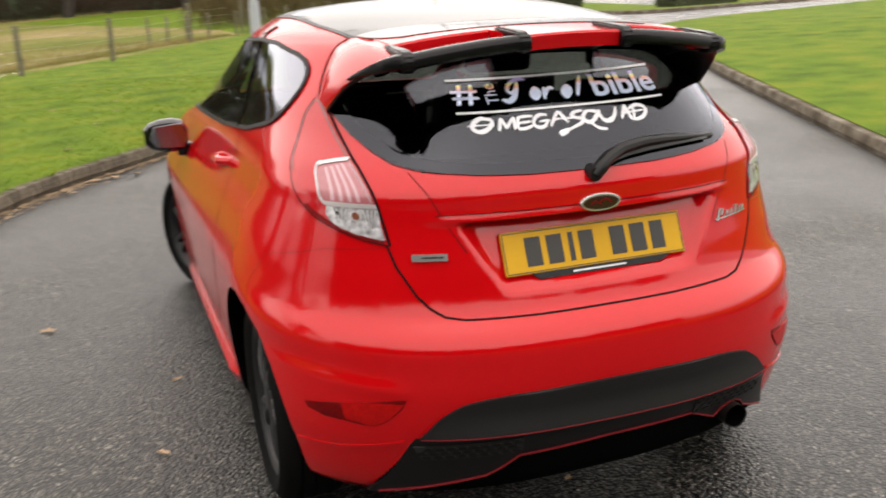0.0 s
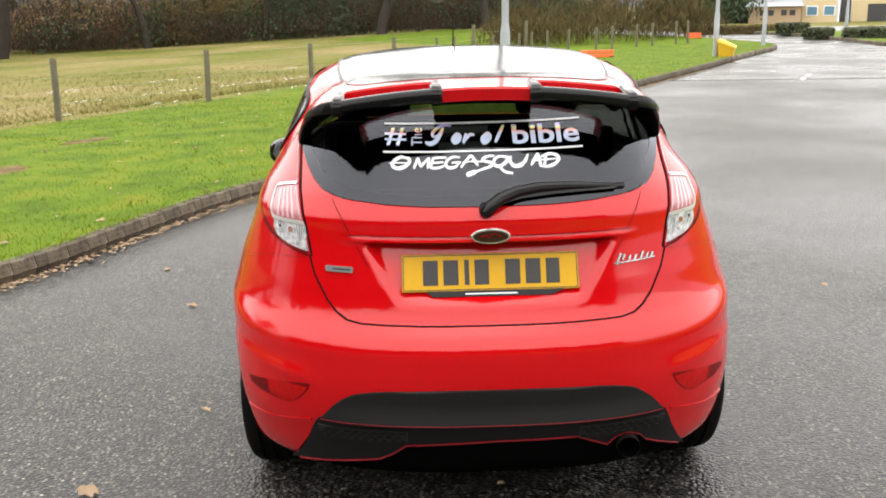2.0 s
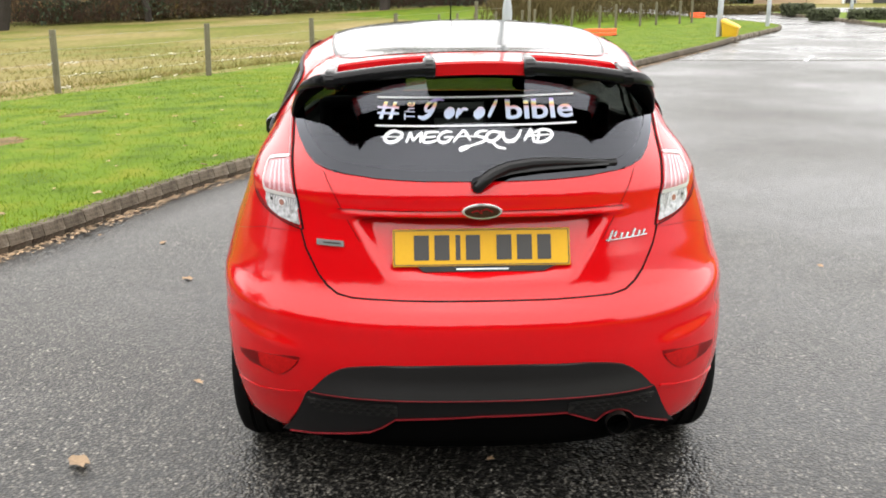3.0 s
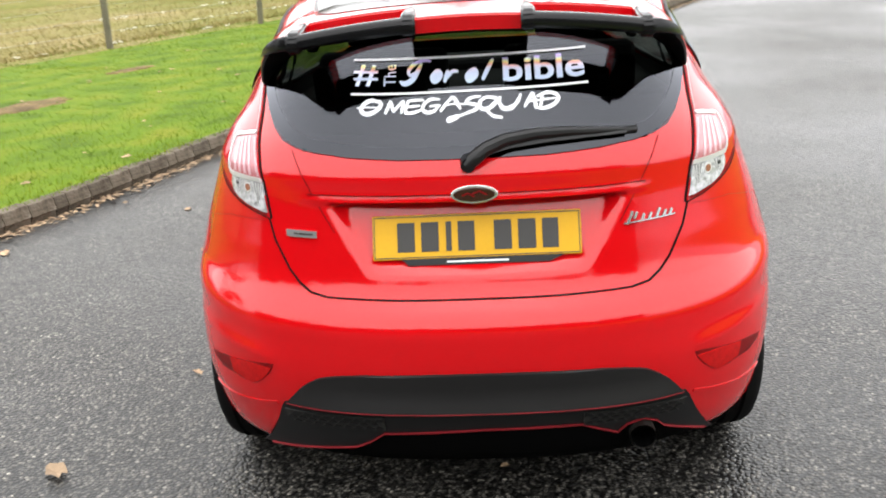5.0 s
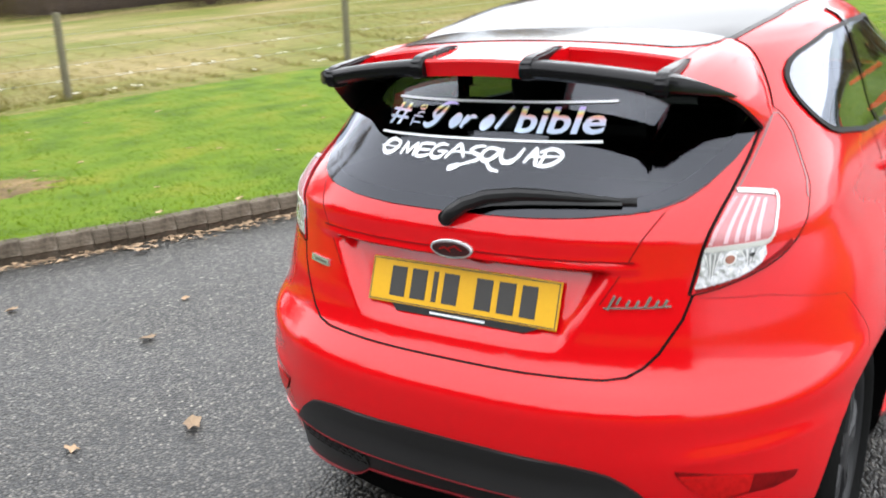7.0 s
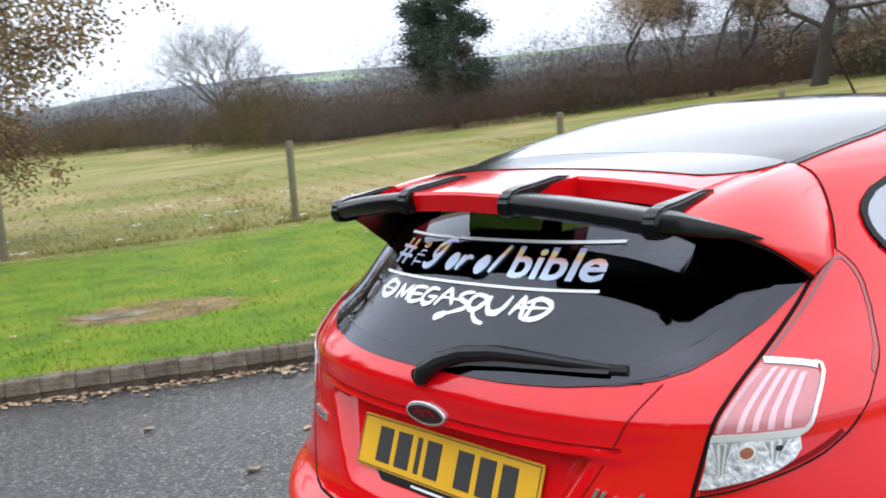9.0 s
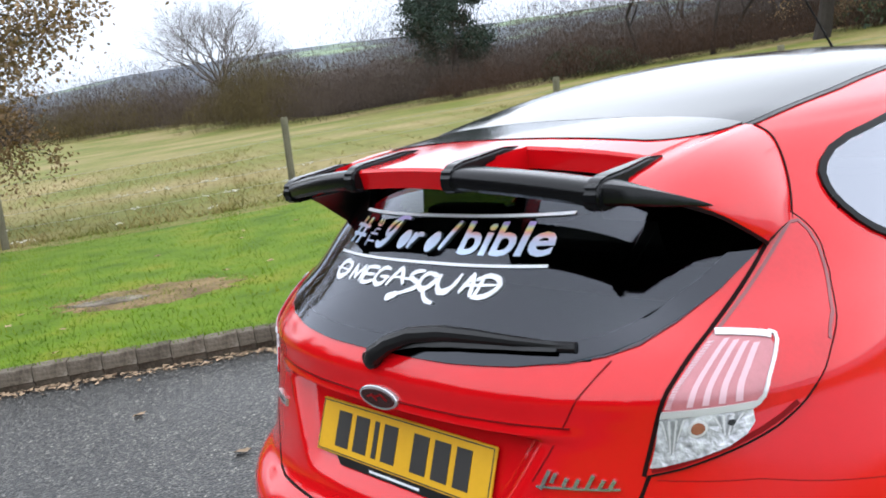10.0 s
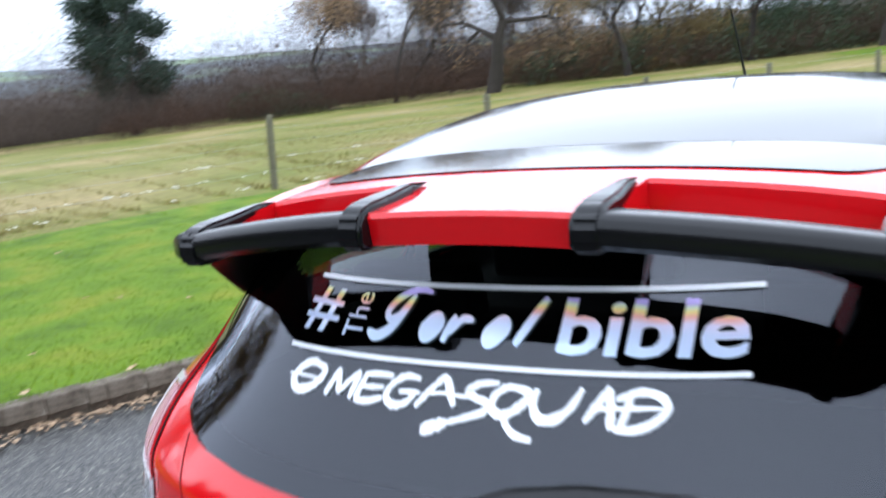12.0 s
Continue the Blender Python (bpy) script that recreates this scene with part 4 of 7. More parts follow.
# near-black colour stands in for the shade between the trunks
WOOD_SHADE = paint("wood_shade_sheet", (0.028, 0.020, 0.017), 1.0, vary=0.5, scale=0.3, fine=1.5)
tagged(part("woodland", solid_wood(-9, 88, 79, 7.0, 2), WOOD_SHADE, None), "dark sheet painted as the shade inside the winter wood", "woodland", kind="stuff")
# trees added behind the walk to darken reflections, seen only in paint and glass
for az0, az1, d in ((98, 222, 23),):
    tagged(part("woodland", solid_wood(az0, az1, d + 3, 21.0, 2, 5), WOOD_SHADE, None), "unseen dark sheet added behind the walk to darken reflections", "woodland", kind="stuff")
    tagged(part("woodland", brush(40000, az0, az1, d, d + 6, 13.0, 12, 0.12), TWIG_OLIVE, None), "unseen bare brown trees and bushes added to darken reflections", "woodland", kind="stuff")
fan_tree(*polar(118, 15), "bare tree beside the road", 2.4, 8, 2.4, 0.2, 3, 9)


# ---- hills ----
CREST = [(-40, 14), (20, 19), (40, 22), (50, 24), (58, 28), (66, 25.5), (71, 20), (78, 11), (90, 6), (110, 6)]


def hills():
    verts, faces = [], []
    n = 120
    for k in range(n + 1):
        az = -40 + 150 * k / n
        crest = lerp_table(CREST, az) + 1.2 * noise.noise((az * 0.25, 5, 0)) + 0.7 * noise.noise((az * 1.1, 2, 0))
        for d, f in ((480, -0.5), (620, 0.25), (780, 0.7), (900, 1.0), (1100, 0.9)):
            x, y = polar(az, d)
            verts.append((x, y, crest * f))
    for k in range(n):
        for j in range(4):
            faces.append((k * 5 + j, (k + 1) * 5 + j, (k + 1) * 5 + j + 1, k * 5 + j + 1))
    return verts, faces


tagged(part("backdrop", hills(), HILL, None), "wooded hillside with a few green fields, haze painted in blue-grey", "hill", kind="structure")


# ---- street furniture and the buildings beyond ----
def lamp_post(x, y, h, r, label):
    z = height(x, y) - 0.02
    ob = thing("street_lamp", label, "street lamp", "street lamps", pose(x, y, z))
    part("base_column", tube([(0, 0, 0), (0, 0, 1.1), (0, 0, 1.25)], [r * 1.35, r * 1.35, r], 14), LAMP_GREY, ob)
    part("door", box(-0.05, 0.05, -r * 1.35 - 0.006, -r * 1.2, 0.4, 0.85, 0.004), LAMP_GREY, ob)
    part("column", tube([(0, 0, 1.25), (0, 0, h), (0.12, 0, h + 0.25), (0.5, 0, h + 0.4)], [r, r * 0.72, r * 0.6, r * 0.5], 14), LAMP_GREY, ob)
    part("lantern", box(0.4, 1.0, -0.11, 0.11, h + 0.33, h + 0.47, 0.04), LAMP_GREY, ob, "flat grey lantern head")


lamp_post(1.33, 13.3, 6.0, 0.060, "grey galvanised street lamp column beside the road")
lamp_post(8.10, 23.15, 6.0, 0.055, "grey galvanised street lamp column near a grit bin")
lamp_post(11.5, 28.7, 6.0, 0.05, "grey galvanised street lamp column at the bend")
lamp_post(17.6, 35.9, 6.0, 0.05, "grey galvanised street lamp column before the building")


def grit_bin(x, y):
    ob = thing("grit_bin", "bright yellow plastic grit bin on the verge", "grit bin", at=pose(x, y, height(x, y) - 0.01, 0, 0, 66) @ Matrix.Scale(0.62, 4))
    body = loft([[(-0.42, -0.28, 0), (0.42, -0.28, 0), (0.42, 0.28, 0), (-0.42, 0.28, 0)], [(-0.5, -0.36, 0.40), (0.5, -0.36, 0.40), (0.5, 0.36, 0.66), (-0.5, 0.36, 0.66)]])
    part("bin_body", body, YELLOW, ob)
    lid = loft([[(-0.53, -0.40, 0.39), (0.53, -0.40, 0.39), (0.53, 0.39, 0.66), (-0.53, 0.39, 0.66)], [(-0.51, -0.38, 0.46), (0.51, -0.38, 0.46), (0.51, 0.37, 0.75), (-0.51, 0.37, 0.75)], [(-0.42, -0.26, 0.54), (0.42, -0.26, 0.54), (0.42, 0.30, 0.79), (-0.42, 0.30, 0.79)]])
    part("lid", lid, YELLOW, ob)


grit_bin(8.36, 23.0)


def barrier(x, y, w, turn):
    ob = thing("barrier", "orange plastic barrier lying on the grass by the fence", "barrier", "orange barriers", pose(x, y, height(x, y), 0, 0, turn))
    for z in (0.03, 0.15):
        part("rail", box(-w / 2, w / 2, -0.03, 0.03, z, z + 0.10, 0.015), ORANGE, ob)
    for sx in (-1, 1):
        part("foot", box(sx * w * 0.42 - 0.04, sx * w * 0.42 + 0.04, -0.2, 0.2, 0, 0.06, 0.01), GLOSS_BLACK, ob)


barrier(5.5, 26.7, 1.1, 10)
barrier(11.4, 36.3, 0.6, -15)


def office_block():
    """A low works building: white hall, brick wing with a grey-blue roof, tan block with blue windows."""
    m = pose(49.6, 105.7, -1.2, 0, 0, -24)
    ob = thing("building", "low white-clad works building with brick wing and tan block", "building", at=m)
    part("wall", box(-12.7, 18, 0, 14, 0, 7.6), CLAD_WHITE, ob, "white metal cladding")
    part("roof", box(-13.0, 18.3, -0.3, 14.3, 7.6, 7.9), LAMP_GREY, ob)
    part("corner_panel", box(-13.1, -12.72, -0.2, 1.2, 0.1, 7.4), BLUE, ob, "blue cladding panel")
    wing = part("wing", box(-10.2, -4.6, -5, 0, 0, 2.1), BRICK_TAN, ob, "single-storey brick wing")
    part("wing_roof", loft([[(-10.6, -5.4, 2.1), (-4.3, -5.4, 2.1), (-4.3, 0, 2.1), (-10.6, 0, 2.1)], [(-10.3, -5.1, 2.5), (-4.6, -5.1, 2.5), (-4.6, 0, 3.1), (-9.6, 0, 3.1)]]), LAMP_GREY, wing, "grey sheet roof")
    part("fascia", box(-7.2, -3.2, -0.5, -0.05, 2.7, 3.5), BLUE, ob, "blue fascia")
    for k in range(4):
        part("window", box(-9.0 + 0.9 * k + (0.5 if k > 1 else 0), -8.4 + 0.9 * k + (0.5 if k > 1 else 0), -5.05, -4.98, 1.1, 1.7), WINDOW_DARK, wing)
    block = part("tan_block", box(-4.55, -0.9, -3.2, 0, 0, 2.75), TAN_RENDER, ob, "tan rendered block")
    for x in (-4.1, -2.3):
        w = part("window", box(x, x + 1.25, -3.26, -3.18, 1.0, 2.1), CLAD_WHITE, block)
        part("pane", box(x + 0.1, x + 1.15, -3.29, -3.25, 1.1, 2.0), PANE, w)
    part("drainpipe", tube([(-0.7, -3.2, 0), (-0.7, -3.2, 6.0)], 0.1, 8), CLAD_WHITE, ob)
    part("glazing", box(-0.5, 0.6, -0.12, -0.02, 0.2, 5.6), WINDOW_DARK, ob, "dark glazed strip")
    part("tan_band", box(0.7, 8.0, -0.14, -0.02, 0.0, 2.7), TAN_RENDER, ob, "tan rendered lower wall")
    part("doorway", box(2.4, 4.4, -0.2, -0.12, 0.0, 2.2), WINDOW_DARK, ob, "dark entrance")


TAN_RENDER = paint("tan_render", (0.50, 0.40, 0.24), 0.9, vary=0.12)
WINDOW_DARK = paint("dark_office_glass", (0.05, 0.05, 0.055), 0.2, vary=0.2)
office_block()


def hedge(x, y, l, w, h, turn, label, mat=None):
    rnd = random.Random(int(x * 10))
    v, f = [], []
    for _ in range(2600):
        p = Vector((rnd.uniform(-l / 2, l / 2), rnd.uniform(-w / 2, w / 2), h * rnd.random() ** 0.5 * (1 - 0.15 * rnd.random())))
        s = rnd.uniform(0.03, 0.08)
        u = Vector((rnd.gauss(0, 1), rnd.gauss(0, 1), rnd.gauss(0, 1))).normalized()
        o = u.orthogonal().normalized()
        k = len(v)
        v += [p - u * s, p + o * s, p + u * s, p - o * s]
        f.append((k, k + 1, k + 2, k + 3))
    core = loft([[(sx * l * 0.46 * g, sy * w * 0.42 * g, z) for sx, sy in ((-1, -1), (1, -1), (1, 1), (-1, 1))] for z, g in ((0, 1), (h * 0.7, 1), (h * 0.88, 0.8))])
    ob = part("hedge", joined([(v, f), core]), mat or HEDGE, None)
    ob.matrix_world = pose(x, y, height(x, y) - 0.05, 0, 0, turn)
    tagged(ob, label, "hedge")


hedge(17.1, 40.2, 1.25, 0.9, 0.52, 8, "clipped dark green hedge before the works")
hedge(16.35, 35.6, 1.0, 0.8, 0.52, 8, "rounded brown-green bush at the roadside")
hedge(17.3, 33.4, 1.7, 0.9, 0.48, 8, "low brownish bush at the roadside")
hedge(15.6, 43.8, 5.0, 0.8, 0.48, 0, "low brown hedge behind the corner of the verge", TWIG_OLIVE)
hedge(21.6, 30.0, 4.5, 1.1, 0.55, 20, "long clipped dark hedge behind the junction")


def parked_car(x, y, turn, label):
    """A simple hatchback seen far off."""
    ob = thing("car", label, "car", "parked cars", pose(x, y, height(x, y), 0, 0, turn))
    prof = [(-2.0, 0.3), (-2.05, 0.75), (-1.75, 0.92), (-1.1, 1.42), (0.5, 1.46), (1.25, 0.98), (1.95, 0.85), (2.05, 0.35)]
    part("body", loft([[(a, s, b) for a, b in prof] for s in (-0.8, -0.72, 0.72, 0.8)]), CAR_WHITE, ob)
    for s in (-1, 1):
        part("window", extrude_poly([(-1.45, 0.98), (-1.0, 1.36), (0.45, 1.38), (1.0, 1.0)], lambda a, b, k: (a, s * (0.795 + k), b), 0.02), WINDOW_DARK, ob)
        for wx in (-1.25, 1.25):
            part("wheel", tube([(wx, s * 0.66, 0.31), (wx, s * 0.83, 0.31)], 0.31, 16), RUBBER, ob)


parked_car(35.6, 112.0, -10, "white car parked beyond the hedge")
parked_car(41.0, 114.0, -14, "pale car parked beyond the hedge")
parked_car(43.5, 109.0, -12, "white car parked before the works building")


def road_mark(x, y, turn):
    ob = part("road_marking", box(-0.04, 0.04, -0.24, 0.24, 0.0035, 0.0065), WHITE_VINYL, None)
    ob.matrix_world = pose(x, y, 0, 0, 0, turn)
    tagged(ob, "worn white dash painted on the asphalt", "road marking", "centre line dashes", "structure")


road_mark(7.80, 16.45, -28.5)
road_mark(8.26, 17.30, -28.5)
for k in range(4):
    road_mark(12.5 + 0.62 * k, 20.3 + 1.42 * k, -23.6)
joint = part("road_joint", box(-3.1, 3.1, -0.035, 0.035, 0.0040, 0.0060), JOINT, None)
joint.matrix_world = pose(8.0, 16.35, 0, 0, 0, -6)
tagged(joint, "dark tarred joint across the asphalt", "road joint", kind="structure")


# ---- the red hatchback: its skin as stacked plan outlines ----
NEXP = 2.6
PROFILE = [  # height, rear end, half width, front end, depth of the corner
    (0.17, 0.03, 0.79, 3.7, 0.64), (0.22, -0.03, 0.822, 3.78, 0.64), (0.27, -0.058, 0.832, 3.81, 0.64), (0.32, -0.078, 0.838, 3.83, 0.65), (0.4, -0.105, 0.848, 3.845, 0.68),
    (0.5, -0.124, 0.855, 3.85, 0.74), (0.58, -0.127, 0.857, 3.84, 0.8), (0.632, -0.123, 0.858, 3.82, 0.8), (0.66, -0.104, 0.858, 3.8, 0.8), (0.7, -0.056, 0.852, 3.78, 0.783),
    (0.8, -0.027, 0.818, 3.7, 0.724), (0.9, -0.005, 0.773, 3.55, 0.638), (0.95, -0.002, 0.755, 3.38, 0.6314), (0.985, 0, 0.744, 3.18, 0.6252), (1.005, 0.012, 0.736, 3.05, 0.6292),
    (1.04, 0.042, 0.721, 2.85, 0.6415), (1.1, 0.098, 0.692, 2.7, 0.7381), (1.173, 0.166, 0.669, 2.52, 0.7759), (1.25, 0.255, 0.641, 2.33, 0.818), (1.32, 0.385, 0.616, 2.14, 0.831),
    (1.345, 0.495, 0.6, 2.05, 0.87), (1.365, 0.64, 0.572, 1.98, 0.923), (1.388, 0.8, 0.528, 1.9, 0.933), (1.408, 0.95, 0.475, 1.82, 1), (1.424, 1.08, 0.38, 1.72, 1),
    (1.435, 1.18, 0.27, 1.62, 1), (1.442, 1.26, 0.15, 1.52, 1), (1.444, 1.33, 0.02, 1.42, 1)]


def section(z):
    """Rear end, half width, front end and corner depth of the outline at a height."""
    z = min(max(z, PROFILE[0][0]), PROFILE[-1][0])
    i = 0
    while i < len(PROFILE) - 2 and z > PROFILE[i + 1][0]:
        i += 1
    p0, p1, p2, p3 = (PROFILE[min(max(k, 0), len(PROFILE) - 1)] for k in (i - 1, i, i + 1, i + 2))
    h = p2[0] - p1[0]
    t = (z - p1[0]) / h
    out = []
    for k in (1, 2, 3, 4):
        m1, m2 = (p2[k] - p0[k]) / (p2[0] - p0[0]) * h, (p3[k] - p1[k]) / (p3[0] - p1[0]) * h
        out.append((2 * t ** 3 - 3 * t * t + 1) * p1[k] + (t ** 3 - 2 * t * t + t) * m1 + (3 * t * t - 2 * t ** 3) * p2[k] + (t ** 3 - t * t) * m2)
    return (out[0], out[1], out[2], min(out[3], (out[2] - out[0]) / 2))


def rear(x, z):
    yr, w, _, l = section(z)
    u = min(abs(x) / w, 0.9999)
    return yr + l * (1 - (1 - u ** NEXP) ** (1 / NEXP))


def front(x, z):
    _, w, yf, l = section(z)
    u = min(abs(x) / w, 0.9999)
    return yf - l * (1 - (1 - u ** NEXP) ** (1 / NEXP))


def flank(y, z):
    """Half width of the skin at a place along the car."""
    yr, w, yf, l = section(z)
    u = max((yr + l - y) / l, (y - yf + l) / l, 0.0)
    return w * max(1 - min(u, 1.0) ** NEXP, 0.0) ** (1 / NEXP)


def on_rear(x, z):
    return Vector((x, rear(x, z), z))


def on_front(x, z):
    return Vector((x, front(x, z), z))


def round_rear(s, a, z):
    """The rear corner by an angle a (0 at the middle, pi/2 on the flank) on side s."""
    yr, w, _, l = section(z)
    return Vector((s * w * math.sin(a) ** (2 / NEXP), yr + l * (1 - math.cos(a) ** (2 / NEXP)), z))


def angle_x(x, z):
    return math.asin(min(abs(x) / section(z)[1], 1.0) ** (NEXP / 2))


def angle_y(y, z):
    yr, _, _, l = section(z)
    return math.acos(min(max(1 - (y - yr) / l, 0.0), 1.0) ** (NEXP / 2))


def roof(x, y):
    lo, hi = 1.0, PROFILE[-1][0]
    for _ in range(40):
        z = (lo + hi) / 2
        if abs(x) < flank(y, z):
            lo = z
        else:
            hi = z
    return Vector((x, y, lo))


def skin(fn, rows, cols, lift, thick=0.006, flipped=False):
    """A shell that follows the skin: rows of (b, a0, a1), points fn(a, b), raised by lift along the normal."""
    top, low, eps = [], [], 0.002
    grid = []
    for b, a0, a1 in rows:
        for k in range(cols + 1):
            a = a0 + (a1 - a0) * k / cols
            p = fn(a, b)
            n = (fn(a + eps, b) - fn(a - eps, b)).cross(fn(a, b + eps) - fn(a, b - eps)).normalized()
            if flipped:
                n = -n
            top.append(p + n * lift)
            low.append(p + n * (lift - thick))
    w, h = cols + 1, len(rows)
    m = len(top)
    faces = []
    for j in range(h - 1):
        for k in range(cols):
            q = (j * w + k, j * w + k + 1, (j + 1) * w + k + 1, (j + 1) * w + k)
            faces.append(q if not flipped else tuple(reversed(q)))
    edge = [k for k in range(w)] + [j * w + w - 1 for j in range(1, h)] + [(h - 1) * w + k for k in range(w - 2, -1, -1)] + [j * w for j in range(h - 2, 0, -1)]
    for a, b in zip(edge, edge[1:] + edge[:1]):
        q = (b, a, a + m, b + m)
        faces.append(q if not flipped else tuple(reversed(q)))
    return top + low, faces


def recess(x, z):
    """Depth of the number plate's hollow in the tailgate."""
    if not 0.735 < z < 0.917:
        return 0.0
    half = 0.292 + (z - 0.75) * 0.56
    side = min(max((half - abs(x)) / 0.05, 0.0), 1.0)
    side = side * side * (3 - 2 * side)
    up = min((0.917 - z) / 0.010, 1.0) * min((z - 0.735) / 0.030, 1.0)
    floor = 0.008 + (z - 0.7725) * 0.427
    return max(floor - rear(x, z), 0.0) * side * up


def ledge(x, z):
    """The bumper's step below the tailgate and the lip above the plate."""
    out = 0.0
    if abs(x) < 0.45:
        f = min((0.45 - abs(x)) / 0.06, 1.0)
        out -= 0.005 * f * math.exp(-((z - 0.924) / 0.010) ** 2)
    elif 0.45 < z < 0.62:
        f = min(max((abs(x) - 0.50) / 0.10, 0.0), 1.0)
        out -= 0.007 * f * f * (3 - 2 * f) * math.exp(-((z - 0.535 - 0.10 * (abs(x) - 0.62)) / 0.018) ** 2)
    return out


def car_body():
    zs = sorted(set([round(0.17 + 0.0125 * k, 4) for k in range(43)] + [round(0.70 + 0.006 * k, 4) for k in range(42)] + [round(0.955 + 0.01 * k, 4) for k in range(37)] + [round(1.32 + 0.004 * k, 4) for k in range(23)] + [1.411, 1.414, 1.417, 1.42, 1.423, 1.426, 1.429, 1.432, 1.4345, 1.437, 1.439, 1.4405, 1.442, 1.4428, 1.4434, 1.444]))
    us = [k * 0.01 for k in range(81)]
    a0 = math.asin(0.8 ** (NEXP / 2))
    us += [math.sin(a0 + (math.pi / 2 - a0) * k / 22) ** (2 / NEXP) for k in range(1, 23)]
    rings = []
    for z in zs:
        yr, w, yf, l = section(z)
        half = [(w * u, yr + l * (1 - max(1 - u ** NEXP, 0) ** (1 / NEXP))) for u in us]
        side = [(w, yr + l + (yf - l - yr - l) * k / 64) for k in range(1, 64)]
        fore = [(w * u, yf - l * (1 - max(1 - u ** NEXP, 0) ** (1 / NEXP))) for u in reversed(us[:80:4] + us[80::2])]
        right = half + side + fore
        ring = [(x, y) for x, y in right] + [(-x, y) for x, y in reversed(right[1:-1])]
        out = []
        for x, y in ring:
            if y < 0.35:
                y += recess(x, z) + ledge(x, z)
            out.append((x, y, z))
        rings.append(out)
    return loft(rings)


DIFF = [(0.255, 0.63), (0.30, 0.60), (0.365, 0.547), (0.41, 0.505), (0.45, 0.470), (0.475, 0.440), (0.49, 0.412), (0.500, 0.375), (0.508, 0.30), (0.5125, 0.12)]


GLASS_EDGE = [(1.018, 0.0), (1.019, 0.18), (1.024, 0.30), (1.032, 0.40), (1.040, 0.452), (1.052, 0.492), (1.075, 0.523), (1.11, 0.553), (1.15, 0.572), (1.19, 0.582), (1.22, 0.575), (1.25, 0.54), (1.295, 0.47)]
SILL = [(0.596, 1.205), (0.600, 1.186), (0.612, 1.164), (0.635, 1.142), (0.675, 1.118), (0.73, 1.100), (1.0, 1.058), (1.5, 1.03), (2.0, 1.02), (2.5, 1.02), (2.62, 1.02)]
HEAD = [(0.596, 1.207), (0.600, 1.224), (0.612, 1.243), (0.635, 1.260), (0.675, 1.278), (0.73, 1.291), (0.95, 1.320), (1.2, 1.330), (1.55, 1.325), (1.8, 1.305), (2.05, 1.255), (2.3, 1.175), (2.5, 1.09), (2.62, 1.03)]


def under_glass(p, tight=0.018):
    """Whether a place on the skin lies behind one of the panes."""
    x, y, z = p
    if 1.03 < z < 1.29 and y < 0.75 and abs(x) < lerp_table(GLASS_EDGE, z) - tight and y < rear(x, z) + 0.08:
        return True
    if 1.045 < z < 1.33 and y > 1.9 and y > front(x, z) - 0.13 and abs(x) < 0.50:
        return True
    if 0.60 < y < 2.5 and abs(y - 1.185) > 0.03 and abs(x) > flank(y, z) - 0.05 and abs(x) > 0.45:
        return lerp_table(SILL, y) + tight * 0.3 < z < lerp_table(HEAD, y) - tight * 0.3
    return False


car = thing("car", "bright red three-door hatchback with black roof and black rear spoiler", "car")
body = part("body", car_body(), RED, car, "glossy red bodywork")
body.data.materials.append(DARK)

REAR_AXLE, FRONT_AXLE, WHEEL_R, TRACK = 0.56, 3.05, 0.308, 0.712
cut_verts, cut_faces = [], []
for yc in (REAR_AXLE, FRONT_AXLE):
    for s in (-1, 1):
        v, f = tube([(s * 0.52, yc, 0.315), (s * 1.0, yc, 0.315)], 0.338, 64)
        k = len(cut_verts)
        cut_verts += v
        cut_faces += [tuple(i + k for i in q) for q in f]
cut_me = mesh_of("arch_cutter", cut_verts, cut_faces, [RED, DARK], 0)
cut_me.polygons.foreach_set("material_index", [1] * len(cut_me.polygons))
cutter = bpy.data.objects.new("arch_cutter", cut_me)
scene.collection.objects.link(cutter)
mod = body.modifiers.new("arches", "BOOLEAN")
mod.operation, mod.solver, mod.object = "DIFFERENCE", "EXACT", cutter
bpy.context.view_layer.update()
carved = bpy.data.meshes.new_from_object(body.evaluated_get(bpy.context.evaluated_depsgraph_get()))
body.modifiers.clear()
body.data = carved
carved.name = "body"
for f in carved.polygons:
    c = f.center
    if f.material_index == 0 and (c.z < 0.2 or (c.z < 0.38 and abs(c.x) < lerp_table(DIFF, c.z) - 0.03 and c.y < 0.4)):
        f.material_index = 1
bm = bmesh.new()
bm.from_mesh(carved)
bmesh.ops.delete(bm, geom=[f for f in bm.faces if under_glass(f.calc_center_median())], context="FACES")
bm.to_mesh(carved)
bm.free()
carved.polygons.foreach_set("use_smooth", [True] * len(carved.polygons))
carved.set_sharp_from_angle(angle=radians(32))
bpy.data.objects.remove(cutter)

# ---- cabin ----
def cabin_lining():
    """The dark inner shell of the cabin, open at the panes."""
    rings, n = [], 120
    for k in range(33):
        z = 0.965 + (1.405 - 0.965) * k / 32
        yr, w, yf, l = section(z)
        ring = []
        for j in range(n):
            y = yr + 0.03 + (yf - 0.06 - yr) * (1 - math.cos(math.pi * j / (n - 1))) / 2
            ring.append((max(flank(y, z) - 0.025, 0.0), y, z - 0.012))
        rings.append(ring + [(-x, y, z) for x, y, z in reversed(ring)])
    verts, faces = loft(rings)
    keep = []
    for f in faces:
        c = sum((Vector(verts[i]) for i in f), Vector()) / len(f)
        if len(f) > 4 or not under_glass((c.x * 1.0, c.y, c.z), 0.004):
            keep.append(f)
    return verts, keep


part("cabin_lining", cabin_lining(), CABIN, car, "dark cabin lining")


